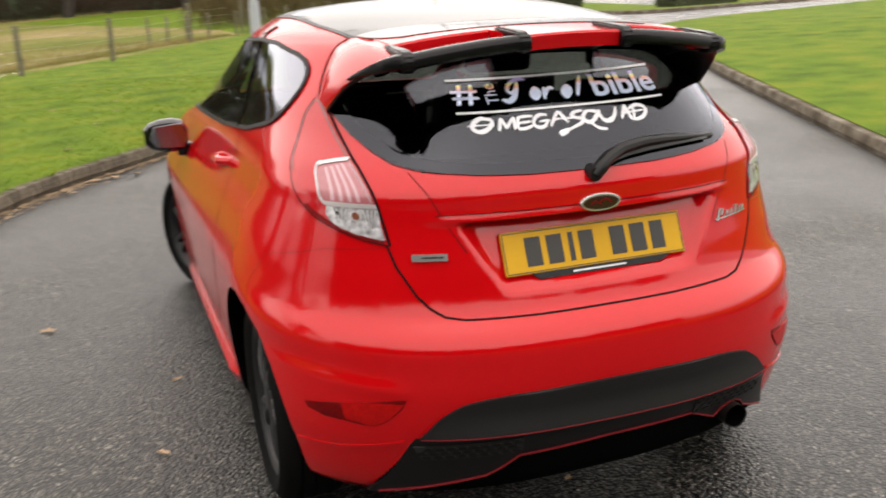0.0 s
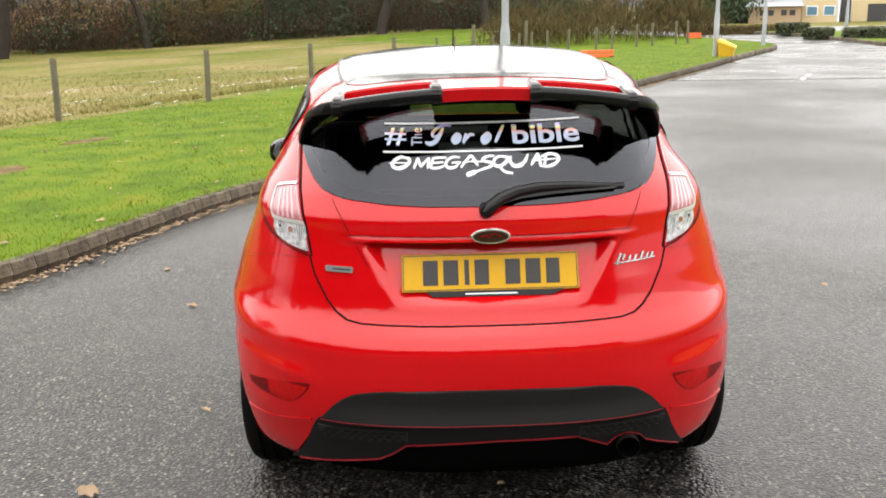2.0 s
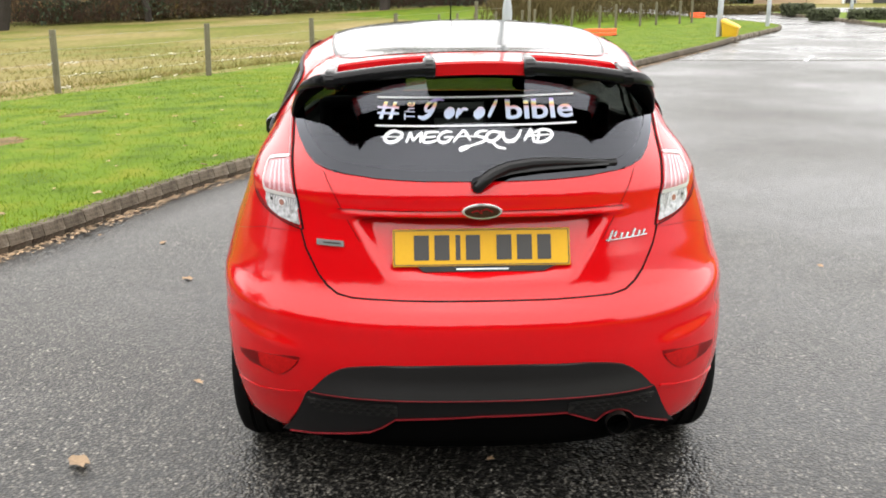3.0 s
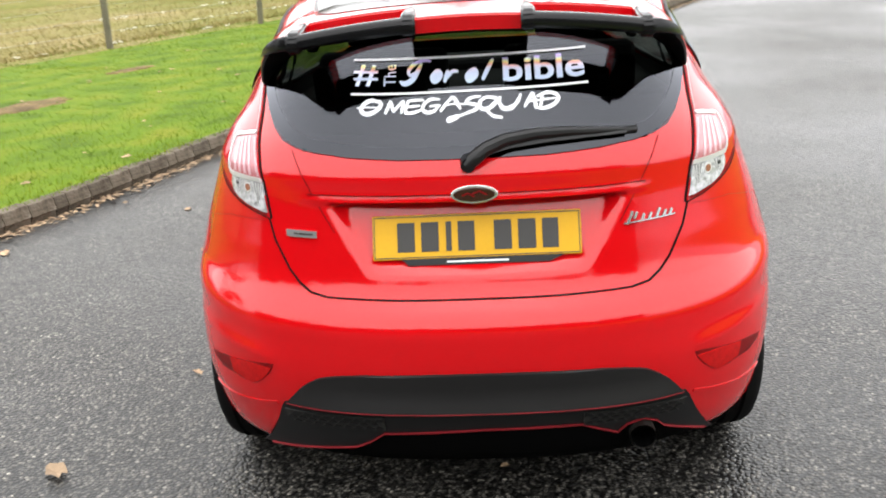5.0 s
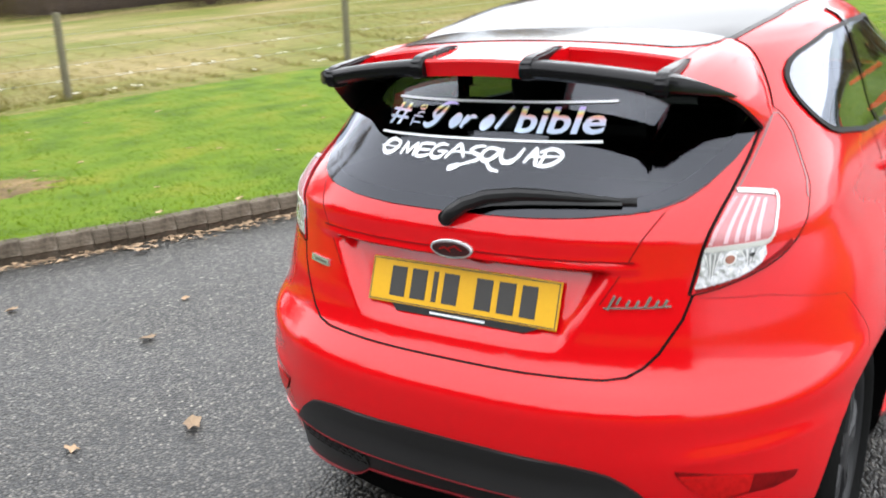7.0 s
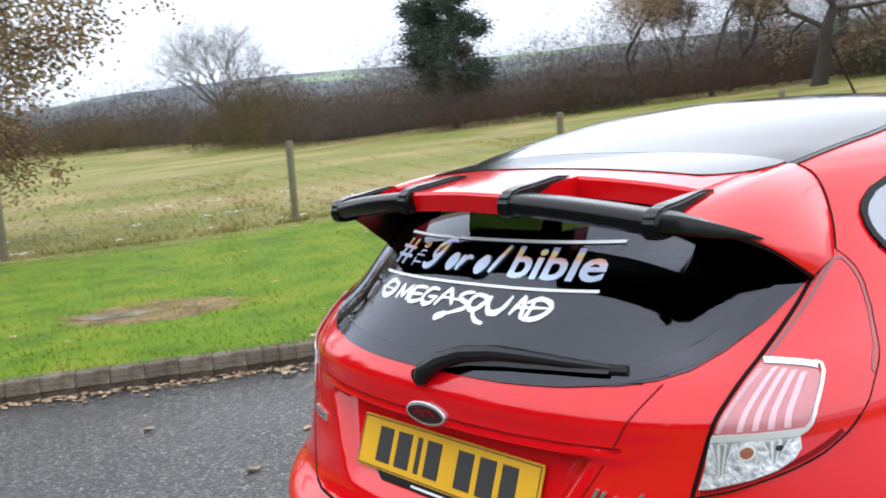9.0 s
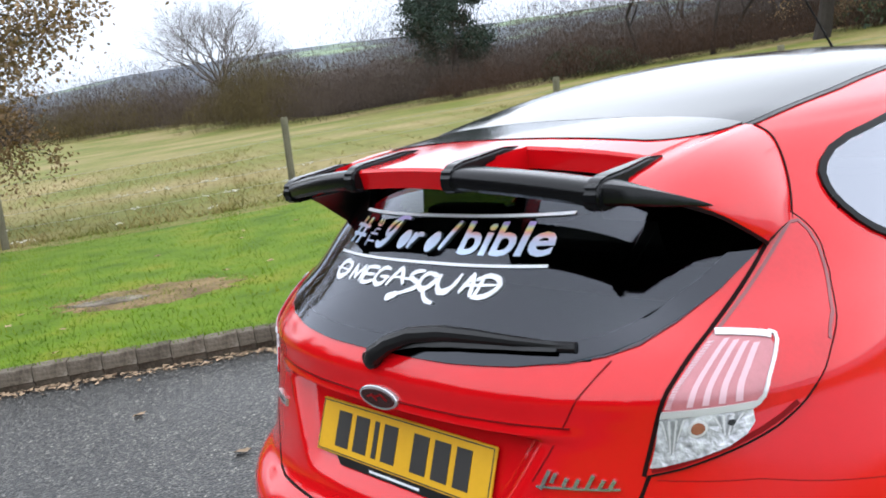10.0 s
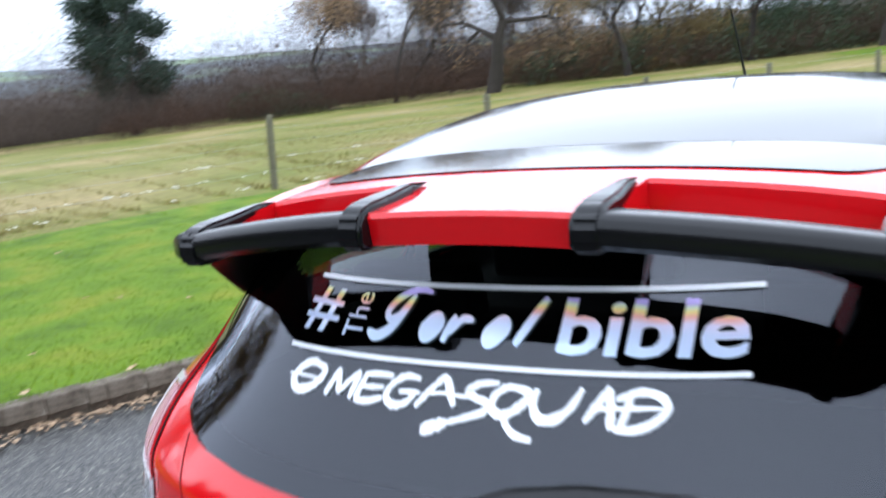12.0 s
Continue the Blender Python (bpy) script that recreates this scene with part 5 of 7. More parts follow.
def cushion(x0, x1, y0, y1, z0, z1, lean=0.0):
    bm = box(x0, x1, y0, y1, z0, z1, min(x1 - x0, y1 - y0, z1 - z0) * 0.3, 3)
    for v in bm.verts:
        v.co.y -= lean * (v.co.z - z0)
    return bm


for xc in (-0.36, 0.36):
    seat = part("front_seat", cushion(xc - 0.25, xc + 0.25, 1.52, 1.66, 0.72, 1.13, 0.30), SEAT_CLOTH, car, "black front seat")
    part("headrest", cushion(xc - 0.13, xc + 0.13, 1.40, 1.50, 1.15, 1.31, 0.15), SEAT_CLOTH, seat)
bench = part("rear_seat", cushion(-0.60, 0.60, 0.72, 0.86, 0.80, 1.06, 0.35), SEAT_CLOTH, car, "black rear seat")
for xc in (-0.36, 0.36):
    part("headrest", cushion(xc - 0.12, xc + 0.12, 0.60, 0.68, 1.06, 1.17, 0.2), SEAT_CLOTH, bench)
part("dashboard", cushion(-0.62, 0.62, 2.2, 2.6, 0.85, 1.0), CABIN, car, "dark dashboard")
part("mirror_inside", cushion(-0.11, 0.11, 1.98, 2.01, 1.27, 1.33), CABIN, car, "interior mirror")

# ---- shut lines ----
def line_on(fn, pts, width, lift, name, mat, label=""):
    """A narrow strip on the skin along points (a, b)."""
    dense = []
    for (a0, b0), (a1, b1) in zip(pts, pts[1:]):
        for k in range(8):
            dense.append((a0 + (a1 - a0) * k / 8, b0 + (b1 - b0) * k / 8))
    dense.append(pts[-1])
    p3 = [fn(a, b) for a, b in dense]
    eps, rows = 0.003, []
    for i, (a, b) in enumerate(dense):
        n = (fn(a + eps, b) - fn(a - eps, b)).cross(fn(a, b + eps) - fn(a, b - eps)).normalized()
        n = n if n.dot(Vector((p3[i].x, p3[i].y - 1.4, p3[i].z - 0.7))) > 0 else -n
        t = (p3[min(i + 1, len(p3) - 1)] - p3[max(i - 1, 0)]).normalized()
        s = n.cross(t).normalized() * width / 2
        rows.append([p3[i] + s - n * 0.004, p3[i] + s + n * lift, p3[i] - s + n * lift, p3[i] - s - n * 0.004])
    return part(name, loft(rows), mat, car, label)


def mirrored(pts):
    return [(-x, z) for x, z in pts]


TAILGATE = [(0.597, 1.172), (0.590, 1.13), (0.578, 1.06), (0.552, 0.95), (0.537, 0.875), (0.520, 0.815), (0.482, 0.745), (0.455, 0.715), (0.425, 0.696), (0.38, 0.689), (0.2, 0.687), (0.0, 0.687)]
for s in (-1, 1):
    line_on(on_rear, [(s * x, z) for x, z in ((0.579, 1.178), (0.5765, 1.13), (0.5685, 1.06), (0.5435, 0.955), (0.5305, 0.885), (0.5275, 0.866))], 0.0072, 0.0012, "light_seam", SEAM)
line_on(on_rear, TAILGATE + mirrored(TAILGATE)[::-1][1:], 0.0065, 0.0006, "tailgate_gap", SEAM)
# the shade in the tailgate's creases, painted as thin deep red strips
for s in (-1, 1):
    line_on(on_rear, [(s * 0.463, 1.036), (s * 0.432, 0.985), (s * 0.412, 0.945), (s * 0.385, 0.895), (s * 0.355, 0.845)], 0.0030, 0.0005, "panel_crease", DEEP_RED)
line_on(on_rear, [(-0.42, 0.938), (0.42, 0.938)], 0.0022, 0.0045, "lip_crease", DEEP_RED)

# ---- rear window ----
zs = [1.0185, 1.0215, 1.025, 1.032, 1.040, 1.052, 1.063, 1.075, 1.092, 1.11, 1.13, 1.15, 1.17, 1.19, 1.21, 1.23, 1.25, 1.27, 1.295]
rows = [(z, -lerp_table(GLASS_EDGE, z), lerp_table(GLASS_EDGE, z)) for z in zs]
rear_window = part("rear_window", skin(on_rear, rows, 40, 0.003), GLASS, car, "dark tinted rear window")


def sticker(name, text, x0, x1, zc, tall, mat, label="", shear=0.0, turn=False, bold=0.0, swing=0.0):
    """A word in the built-in font, laid on the glass between x0 and x1."""
    cu = bpy.data.curves.new("word", "FONT")
    cu.body, cu.size, cu.shear, cu.offset = text, 1.0, shear, bold
    cu.resolution_u = 3
    ob = bpy.data.objects.new("word", cu)
    scene.collection.objects.link(ob)
    bpy.context.view_layer.update()
    me = bpy.data.meshes.new_from_object(ob.evaluated_get(bpy.context.evaluated_depsgraph_get()))
    bpy.data.objects.remove(ob)
    co = np.array([v.co[:2] for v in me.vertices])
    if turn:
        co = np.stack([-co[:, 1], co[:, 0]], 1)
    lo, hi = co.min(0), co.max(0)
    for v, c in zip(me.vertices, co):
        f = (c - lo) / (hi - lo)
        x = x0 + (x1 - x0) * f[0]
        z = zc + tall * (f[1] - 0.5) + swing * (f[0] - 0.5)
        v.co = (x, rear(x, z) - 0.0046, z + 0.002)
    me.materials.clear()
    me.materials.append(mat)
    me.name = name
    return part(name, me, mat, rear_window, label)


def strip_on_glass(name, x0, x1, z0, z1, tall, mat, label=""):
    fn = lambda a, b: on_rear(a, z0 + (z1 - z0) * (a - x0) / (x1 - x0) + b)
    return part(name, skin(fn, [(-tall / 2, x0, x1), (tall / 2, x0, x1)], 30, 0.0055, 0.001), mat, rear_window, label)


sticker("sticker_hash", "#", -0.303, -0.238, 1.199, 0.046, HOLO, "holographic hash sign", bold=0.012)
sticker("sticker_word", "The", -0.222, -0.190, 1.199, 0.046, HOLO, "holographic upright word", turn=True)
sticker("sticker_word", "bible", 0.082, 0.290, 1.202, 0.052, HOLO, "holographic bold word", bold=0.022)


def along(pts, f):
    """A smooth curve through pts, f from 0 to 1."""
    n = len(pts) - 1
    i = min(int(f * n), n - 1)
    t = f * n - i
    p0, p1, p2, p3 = (Vector(pts[min(max(k, 0), n)]) for k in (i - 1, i, i + 1, i + 2))
    return 0.5 * (2 * p1 + (p2 - p0) * t + (2 * p0 - 5 * p1 + 4 * p2 - p3) * t * t + (3 * p1 - p0 - 3 * p2 + p3) * t ** 3)


def brush_stroke(pts, width, lift, taper=0.45, ragged=0.0):
    """A painted stroke on the glass through points in millimetres from the middle, 1.13 m up."""
    n, rows = 10 * (len(pts) - 1), []
    flat = [along(pts, k / n) for k in range(n + 1)]
    for k, p in enumerate(flat):
        d = flat[min(k + 1, n)] - flat[max(k - 1, 0)]
        side = Vector((-d.y, d.x)).normalized()
        f = k / n
        w = width / 2 * (1 - taper * abs(2 * f - 1) ** 3) * (1 + ragged * noise.noise((p.x * 0.35, p.y * 0.35, width)))
        ring = []
        for e, up in ((w, -0.004), (w, lift), (-w, lift), (-w, -0.004)):
            x, z = (p.x + side.x * e) / 1000, 1.13 + (p.y + side.y * e) / 1000
            ring.append((x, rear(x, z) - up * 0.88, z + up * 0.47))
        rows.append(ring)
    return loft(rows)


def painted(name, strokes, mat, label="", ragged=0.0):
    return part(name, joined([brush_stroke(pts, w * 0.88, 0.0050 + 0.0002 * k, 0.45, ragged) for k, (w, pts) in enumerate(strokes)]), mat, rear_window, label)


# the crew's word in white brush letters, one stroke after another
BRUSH_WORD = {
    "O": [(11, [(-236, 12), (-254, 15), (-272, 7), (-280, -5), (-269, -14), (-248, -11), (-231, 1), (-229, 10), (-241, 14)]), (3.5, [(-291, -1), (-262, 0), (-226, 0)])],
    "M": [(9, [(-217, -14), (-210, 0), (-203, 14)]), (9, [(-203, 13), (-199, 0), (-196, -10)]), (8, [(-196, -10), (-183, 3), (-169, 14)]), (9, [(-169, 13), (-173, -2), (-176, -14)])],
    "E": [(9, [(-158, 12), (-163, 0), (-167, -13)]), (7, [(-162, 12), (-140, 14), (-118, 14)]), (6, [(-165, 0), (-145, 1), (-128, 2)]), (8, [(-168, -13), (-148, -13), (-127, -8)])],
    "G": [(9, [(-79, 14), (-100, 15), (-117, 6), (-122, -6), (-110, -13), (-93, -10), (-82, 0)]), (6, [(-105, 0), (-90, 1), (-76, 1)])],
    "A": [(9, [(-78, -12), (-62, 5), (-45, 20)]), (10, [(-45, 19), (-36, 6), (-27, -8)]), (4.5, [(-72, -1), (-48, 3), (-18, 2), (10, 3)])],
    "S": [(9, [(24, 17), (2, 15), (-12, 8), (-2, 2), (14, -2), (12, -10), (-10, -17), (-32, -23)]), (14, [(-32, -23), (-48, -28), (-62, -32)])],
    "Q": [(11, [(54, 13), (36, 14), (22, 5), (22, -7), (38, -11), (56, -1), (64, 9), (54, 13), (46, 14)]), (8, [(34, -8), (44, -20), (56, -27), (76, -30)])],
    "U": [(11, [(72, 15), (70, 1), (80, -11), (99, -10), (114, 1), (124, 18)])],
    "A2": [(10, [(131, -11), (143, 5), (154, 20)]), (11, [(154, 19), (158, 2), (161, -16)]), (5, [(136, 1), (158, 2), (212, 4)])],
    "D": [(10, [(178, 14), (175, 0), (170, -14)]), (10, [(163, 10), (188, 17), (210, 13), (217, 3), (204, -9), (184, -15), (164, -15)])],
}
for strokes in BRUSH_WORD.values():
    painted("letter", strokes, WHITE_VINYL, "white brush-painted letter", 0.35)
# the maker's script as plain slanted ovals, swashes and bars
for w, taper, pts in ((8, 0.6, [(-100, 97), (-122, 99), (-146, 90), (-158, 76), (-152, 68), (-142, 74)]), (12, 0.7, [(-124, 94), (-136, 74), (-148, 58), (-166, 50), (-181, 55)]), (26, 0.75, [(-100, 53), (-86, 64), (-74, 75)]),
                      (9, 0.4, [(-56, 76), (-62, 64), (-66, 50)]), (8, 0.6, [(-60, 58), (-46, 73), (-31, 72)]), (26, 0.75, [(-12, 52), (3, 63), (17, 75)]), (10, 0.4, [(30, 52), (42, 72), (58, 97)])):
    part("sticker_shape", brush_stroke(pts, w, 0.0052, taper), HOLO, rear_window)
strip_on_glass("sticker_line", -0.303, 0.297, 1.231, 1.236, 0.0045, WHITE_VINYL, "thin white rule")
strip_on_glass("sticker_line", -0.307, 0.295, 1.157, 1.161, 0.0045, WHITE_VINYL, "thin white rule")
BORDER = [(0.0, 1.031), (0.18, 1.032), (0.30, 1.037), (0.395, 1.046), (0.444, 1.055), (0.478, 1.068), (0.508, 1.088), (0.537, 1.118), (0.556, 1.152), (0.566, 1.19), (0.56, 1.218), (0.523, 1.256)]
line_on(on_rear, mirrored(BORDER)[::-1] + BORDER[1:], 0.034, 0.0034, "window_border", FRIT, "black printed window border").parent = rear_window

# ---- wiper ----
def wipe(x, z, out):
    return (x, rear(x, z) - out, z)


wiper = part("wiper", joined([tube([wipe(-0.014, 1.006, 0.014), wipe(0.0, 1.022, 0.026), wipe(0.03, 1.043, 0.030), wipe(0.08, 1.060, 0.030), wipe(0.15, 1.068, 0.027), wipe(0.22, 1.068, 0.024), wipe(0.30, 1.064, 0.020), wipe(0.405, 1.056, 0.014)], [0.014, 0.019, 0.018, 0.0165, 0.015, 0.013, 0.010, 0.005], 10),
                             tube([(-0.012, rear(0, 1.012) + 0.01, 1.012), (-0.012, rear(0, 1.012) - 0.026, 1.010)], [0.021, 0.018], 14)]), SATIN_BLACK, car, "black rear wiper arm")
top_edge = [(0.012, 1.030), (0.03, 1.043), (0.08, 1.060), (0.15, 1.068), (0.22, 1.068), (0.30, 1.064), (0.38, 1.058)]
low_edge = [(0.012, 1.022), (0.05, 1.036), (0.10, 1.046), (0.18, 1.053), (0.28, 1.0565), (0.38, 1.0565)]
rows = []
for k in range(25):
    x = 0.012 + 0.368 * k / 24
    a, b = lerp_table(low_edge, x) - 0.004, lerp_table(top_edge, x)
    rows.append([wipe(x, a, 0.010), wipe(x, a, 0.020), wipe(x, b, 0.030 - 0.03 * x), wipe(x, b, 0.010)])
part("wiper_cover", loft(rows), SATIN_BLACK, wiper)
part("blade", tube([wipe(0.07 + 0.0335 * k, 1.044 + 0.0125 * math.sin(k / 10 * 2.0), 0.009) for k in range(11)], [0.0095] * 11, 8), SATIN_BLACK, wiper)

# ---- emblem, badges and plate ----
def oval(cx, z0, a, b, y_off, depth, seg=36):
    return extrude_poly([(a * math.cos(2 * math.pi * k / seg), b * math.sin(2 * math.pi * k / seg)) for k in range(seg)], lambda p, q, k: Vector((cx + p, rear(cx + p, z0) - y_off - k + q * 0.1, z0 + q)), depth, 0.0015, 1)


emblem = part("emblem", oval(0, 0.938, 0.0575, 0.0225, -0.008, 0.016), CHROME, car, "chrome-rimmed oval emblem")
part("emblem_face", oval(0, 0.938, 0.0515, 0.0178, 0.0065, 0.003), EMBLEM_FIELD, emblem, "dark red oval field")
for x0, x1, z in ((-0.03, 0.0, 0.936), (-0.005, 0.03, 0.94)):
    stroke = line_on(on_rear, [(x0, z), ((x0 + x1) / 2, z + 0.006), (x1, z - 0.003)], 0.004, 0.0105, "emblem_stroke", DEEP_RED)
    stroke.parent = emblem

badge = part("trim_badge", skin(on_rear, [(0.829, -0.483, -0.402), (0.846, -0.483, -0.402)], 6, 0.006, 0.008), CHROME, car, "small rectangular chrome badge")
part("badge_line", skin(on_rear, [(0.8355, -0.462, -0.41), (0.8395, -0.462, -0.41)], 4, 0.0066, 0.002), GREY_PLASTIC, badge)
# the model's badge as a row of plain slanted strokes over a rule
script = line_on(on_rear, [(0.364, 0.8395), (0.41, 0.8415), (0.46, 0.8435), (0.497, 0.8455)], 0.0034, 0.005, "model_badge", BADGE_CHROME, "slanted chrome badge strokes")
for x, low, high in ((0.372, 0.836, 0.867), (0.390, 0.848, 0.864), (0.410, 0.845, 0.858), (0.428, 0.844, 0.858), (0.447, 0.844, 0.866), (0.466, 0.845, 0.859), (0.482, 0.846, 0.860)):
    line_on(on_rear, [(x, low), (x + (high - low) * 0.45, high)], 0.0062, 0.006, "stroke", BADGE_CHROME).parent = script


def plate_point(x, v, k):
    """A place on the number plate: v up the plate, k outward."""
    ang = math.atan2(0.044, 0.103)
    return Vector((x, -0.002 + v * math.sin(ang) - k * math.cos(ang), 0.7725 + v * math.cos(ang) + k * math.sin(ang)))


def plate_panel(x0, x1, v0, v1, k0, k1, bevel=0.0):
    return extrude_poly([(x0, v0), (x1, v0), (x1, v1), (x0, v1)], lambda a, b, k: plate_point(a, b, k0 + k), k1 - k0, bevel, 1)


plate = part("number_plate", plate_panel(-0.26, 0.26, 0.0, 0.111, -0.003, 0.004, 0.002), PLATE_YELLOW, car, "yellow rear number plate")
for a, b, c, d in ((-0.256, 0.256, 0.105, 0.1075), (-0.256, 0.256, 0.0035, 0.006), (-0.2565, -0.254, 0.0035, 0.1075), (0.254, 0.2565, 0.0035, 0.1075)):
    part("border", plate_panel(a, b, c, d, 0.0041, 0.0046), INK, plate)
for x0, x1 in ((-0.198, -0.154), (-0.138, -0.094), (-0.076, -0.062), (-0.046, -0.004), (0.044, 0.088), (0.104, 0.148), (0.164, 0.204)):
    part("bar", plate_panel(x0, x1, 0.018, 0.092, 0.0041, 0.0052), INK, plate)
holder = part("plate_holder", extrude_poly([(-0.19, 0.002), (0.22, 0.002), (0.18, -0.016), (-0.17, -0.016)], lambda a, b, k: plate_point(a, b, k - 0.004), 0.007), SATIN_BLACK, plate, "black dealer strip below the plate")
part("bar", plate_panel(-0.075, 0.078, -0.0105, -0.006, 0.0031, 0.0036), WHITE_VINYL, holder)

# ---- tail lights ----
def tail_light(s):
    inner = [(0.868, 0.532), (0.885, 0.535), (0.958, 0.549), (1.066, 0.574), (1.15, 0.583), (1.2, 0.583)]
    outer_y = [(0.868, 0.105), (0.882, 0.137), (0.901, 0.187), (0.922, 0.240), (0.947, 0.288), (0.979, 0.330), (1.014, 0.378), (1.04, 0.416), (1.07, 0.452), (1.10, 0.484), (1.14, 0.505), (1.165, 0.508), (1.185, 0.504), (1.2, 0.496)]
    fn = lambda a, z: round_rear(s, a, z)

    def cell(rows, lift, cols=14, thick=0.006):
        full = []
        for p, q in zip(rows, rows[1:]):
            full += [tuple(u + (v - u) * k / 6 for u, v in zip(p, q)) for k in range(6)]
        rows = full + [rows[-1]]
        tuck = lambda x: x - 0.15 * max(x - 0.55, 0.0)
        return skin(fn, [(z, angle_x(tuck(x0), z), angle_x(tuck(x1), z)) for z, x0, x1 in rows], cols, lift, thick, s < 0)

    zs = [0.868 + (1.2 - 0.868) * k / 36 for k in range(37)]
    rows = [(z, angle_x(lerp_table(inner, z), z), max(angle_y(lerp_table(outer_y, z), z), angle_x(lerp_table(inner, z), z) + 0.004)) for z in zs]
    light = part("tail_light", skin(fn, rows, 24, 0.004, 0.02, s < 0), RED_LENS, car, "red tail light with clear lower section")
    gap = [(lerp_table(outer_y, z), z) for z in zs]
    line_on(fn, [(angle_x(lerp_table(inner, 0.869), 0.869), 0.867)] + [(angle_y(y, z), z) for y, z in gap[1:12]], 0.0034, 0.0046, "light_gap", SEAM).parent = light
    line_on(fn, [(angle_y(y, z), z) for y, z in gap[11:]], 0.0022, 0.0046, "light_gap", SEAM).parent = light
    rim = [(angle_x(lerp_table(inner, z) + 0.005, z), z) for z in (0.99, 1.03, 1.07, 1.10, 1.13, 1.16, 1.182)] + [(angle_y(lerp_table(outer_y, z) - 0.008, z), z) for z in (1.182, 1.165, 1.14, 1.10, 1.07, 1.05, 1.02)]
    line_on(fn, rim, 0.0060, 0.0052, "lens_rim", LENS_RIM, "smoky grey rim inside the lens").parent = light
    # dark red lower rim, with the gap's shadow painted into the same strip
    line_on(fn, [(angle_x(lerp_table(inner, 0.876) + 0.004, 0.876), 0.876)] + [(angle_y(lerp_table(outer_y, z) - 0.004, z), z + 0.006) for z in (0.876, 0.885, 0.900, 0.915, 0.93, 0.945)], 0.0085, 0.0050, "lens_rim", DEEP_RED).parent = light
    # silver surround with rounded corners, pink field with light guides, and the clear bowl below
    part("light_field", cell([(0.966, 0.553, 0.672), (0.994, 0.561, 0.678), (1.028, 0.571, 0.669), (1.040, 0.574, 0.655), (1.048, 0.577, 0.622), (1.055, 0.579, 0.592)], 0.0056), PINK_LENS, light, "pale pink lens field")
    at = lambda x, z: (angle_x(x - 0.15 * max(x - 0.55, 0.0), z), z)
    line_on(fn, [at(0.581, 1.057), at(0.60, 1.0545), at(0.625, 1.050), at(0.645, 1.0455), at(0.655, 1.042)], 0.0125, 0.0088, "silver_bar", SILVER).parent = light
    line_on(fn, [at(0.648, 1.0475), at(0.658, 1.0435), at(0.6655, 1.035), at(0.671, 1.020), at(0.6755, 1.0), at(0.677, 0.985), at(0.675, 0.972), at(0.669, 0.963), at(0.660, 0.9605)], 0.0058, 0.0086, "silver_bar", SILVER).parent = light
    part("silver_bar", cell([(0.956, 0.546, 0.664), (0.9615, 0.547, 0.672), (0.9665, 0.549, 0.672)], 0.0085, 14, 0.004), SILVER, light)
    for k in range(26):
        f = (k + 0.5) / 26
        z, x0 = 0.9685 + 0.078 * f, 0.5515 + 0.028 * f
        part("serration", cell([(z, x0, x0 + 0.0085), (z + 0.0019, x0 + 0.0005, x0 + 0.0085)], 0.0068, 2, 0.003), WHITE_LENS, light)
    for k in range(4):
        b, t, top = 0.582 + 0.0205 * k, 0.599 + 0.0135 * k, 1.0475 - 0.0035 * k
        part("light_guide", cell([(0.970, b, b + 0.0085), (1.01, b + 0.45 * (t - b), b + 0.45 * (t - b) + 0.0080), (top, t, t + 0.0072)], 0.0070, 2), WHITE_LENS, light)
    bowl = part("clear_bowl", cell([(0.880, 0.535, 0.545), (0.893, 0.538, 0.606), (0.905, 0.540, 0.640), (0.920, 0.542, 0.661), (0.936, 0.5435, 0.668), (0.955, 0.546, 0.664)], 0.0060), CLEAR_LENS, light, "clear reflector section")
    for x0, x1, za, zb in ((0.5450, 0.582, 0.900, 0.9515), (0.6150, 0.6560, 0.921, 0.9515)):
        for k in range(7):
            f = (k + 0.5) / 7
            t, q = x0 + (x1 - x0) * f, x0 + (x1 - x0) * (0.30 + 0.40 * f)
            low = za + (zb - za) * 0.5 * (2 * f - 1) ** 2
            part("reflector_rib", cell([(low, q - 0.0006, q + 0.0010), ((low + zb) / 2, (q + t) / 2 - 0.0011, (q + t) / 2 + 0.0013), (zb, t - 0.0016, t + 0.0016)], 0.0066, 2, 0.002), SILVER if k % 2 == 0 else CUP_SILVER, bowl)
    for r, mat, nm in ((0.0125, SILVER, "bulb_ring"), (0.0090, AMBER, "amber_bulb")):
        rows = [(0.936 - r * math.cos(math.pi * k / 8), 0.598 - 1.05 * r * max(math.sin(math.pi * k / 8), 0.1), 0.598 + 1.05 * r * max(math.sin(math.pi * k / 8), 0.1)) for k in range(9)]
        part(nm, cell(rows, 0.0083 if mat is AMBER else 0.0074, 8, 0.003), mat, bowl)
    rows = [(0.940 - 0.0045 * math.cos(math.pi * k / 6), 0.640 - 0.005 * max(math.sin(math.pi * k / 6), 0.1), 0.640 + 0.005 * max(math.sin(math.pi * k / 6), 0.1)) for k in range(7)]
    part("reverse_bulb", cell(rows, 0.0085, 6, 0.003), GREY_PLASTIC, bowl)


for s in (-1, 1):
    tail_light(s)

# ---- bumper: diffuser, reflectors and exhaust ----
rows = [(z, -lerp_table(DIFF, z), lerp_table(DIFF, z)) for z in (0.403, 0.412, 0.43, 0.45, 0.47, 0.482, 0.49, 0.496, 0.502, 0.508, 0.5125)]


def on_panel(x, z):
    """The grey panel leans out towards its lower edge."""
    p = on_rear(x, z)
    p.y -= 0.020 * max(1 - (z - 0.403) / 0.055, 0.0) ** 1.2 * (1 - (abs(x) / 0.56) ** 6 if abs(x) < 0.56 else 0.0)
    return p


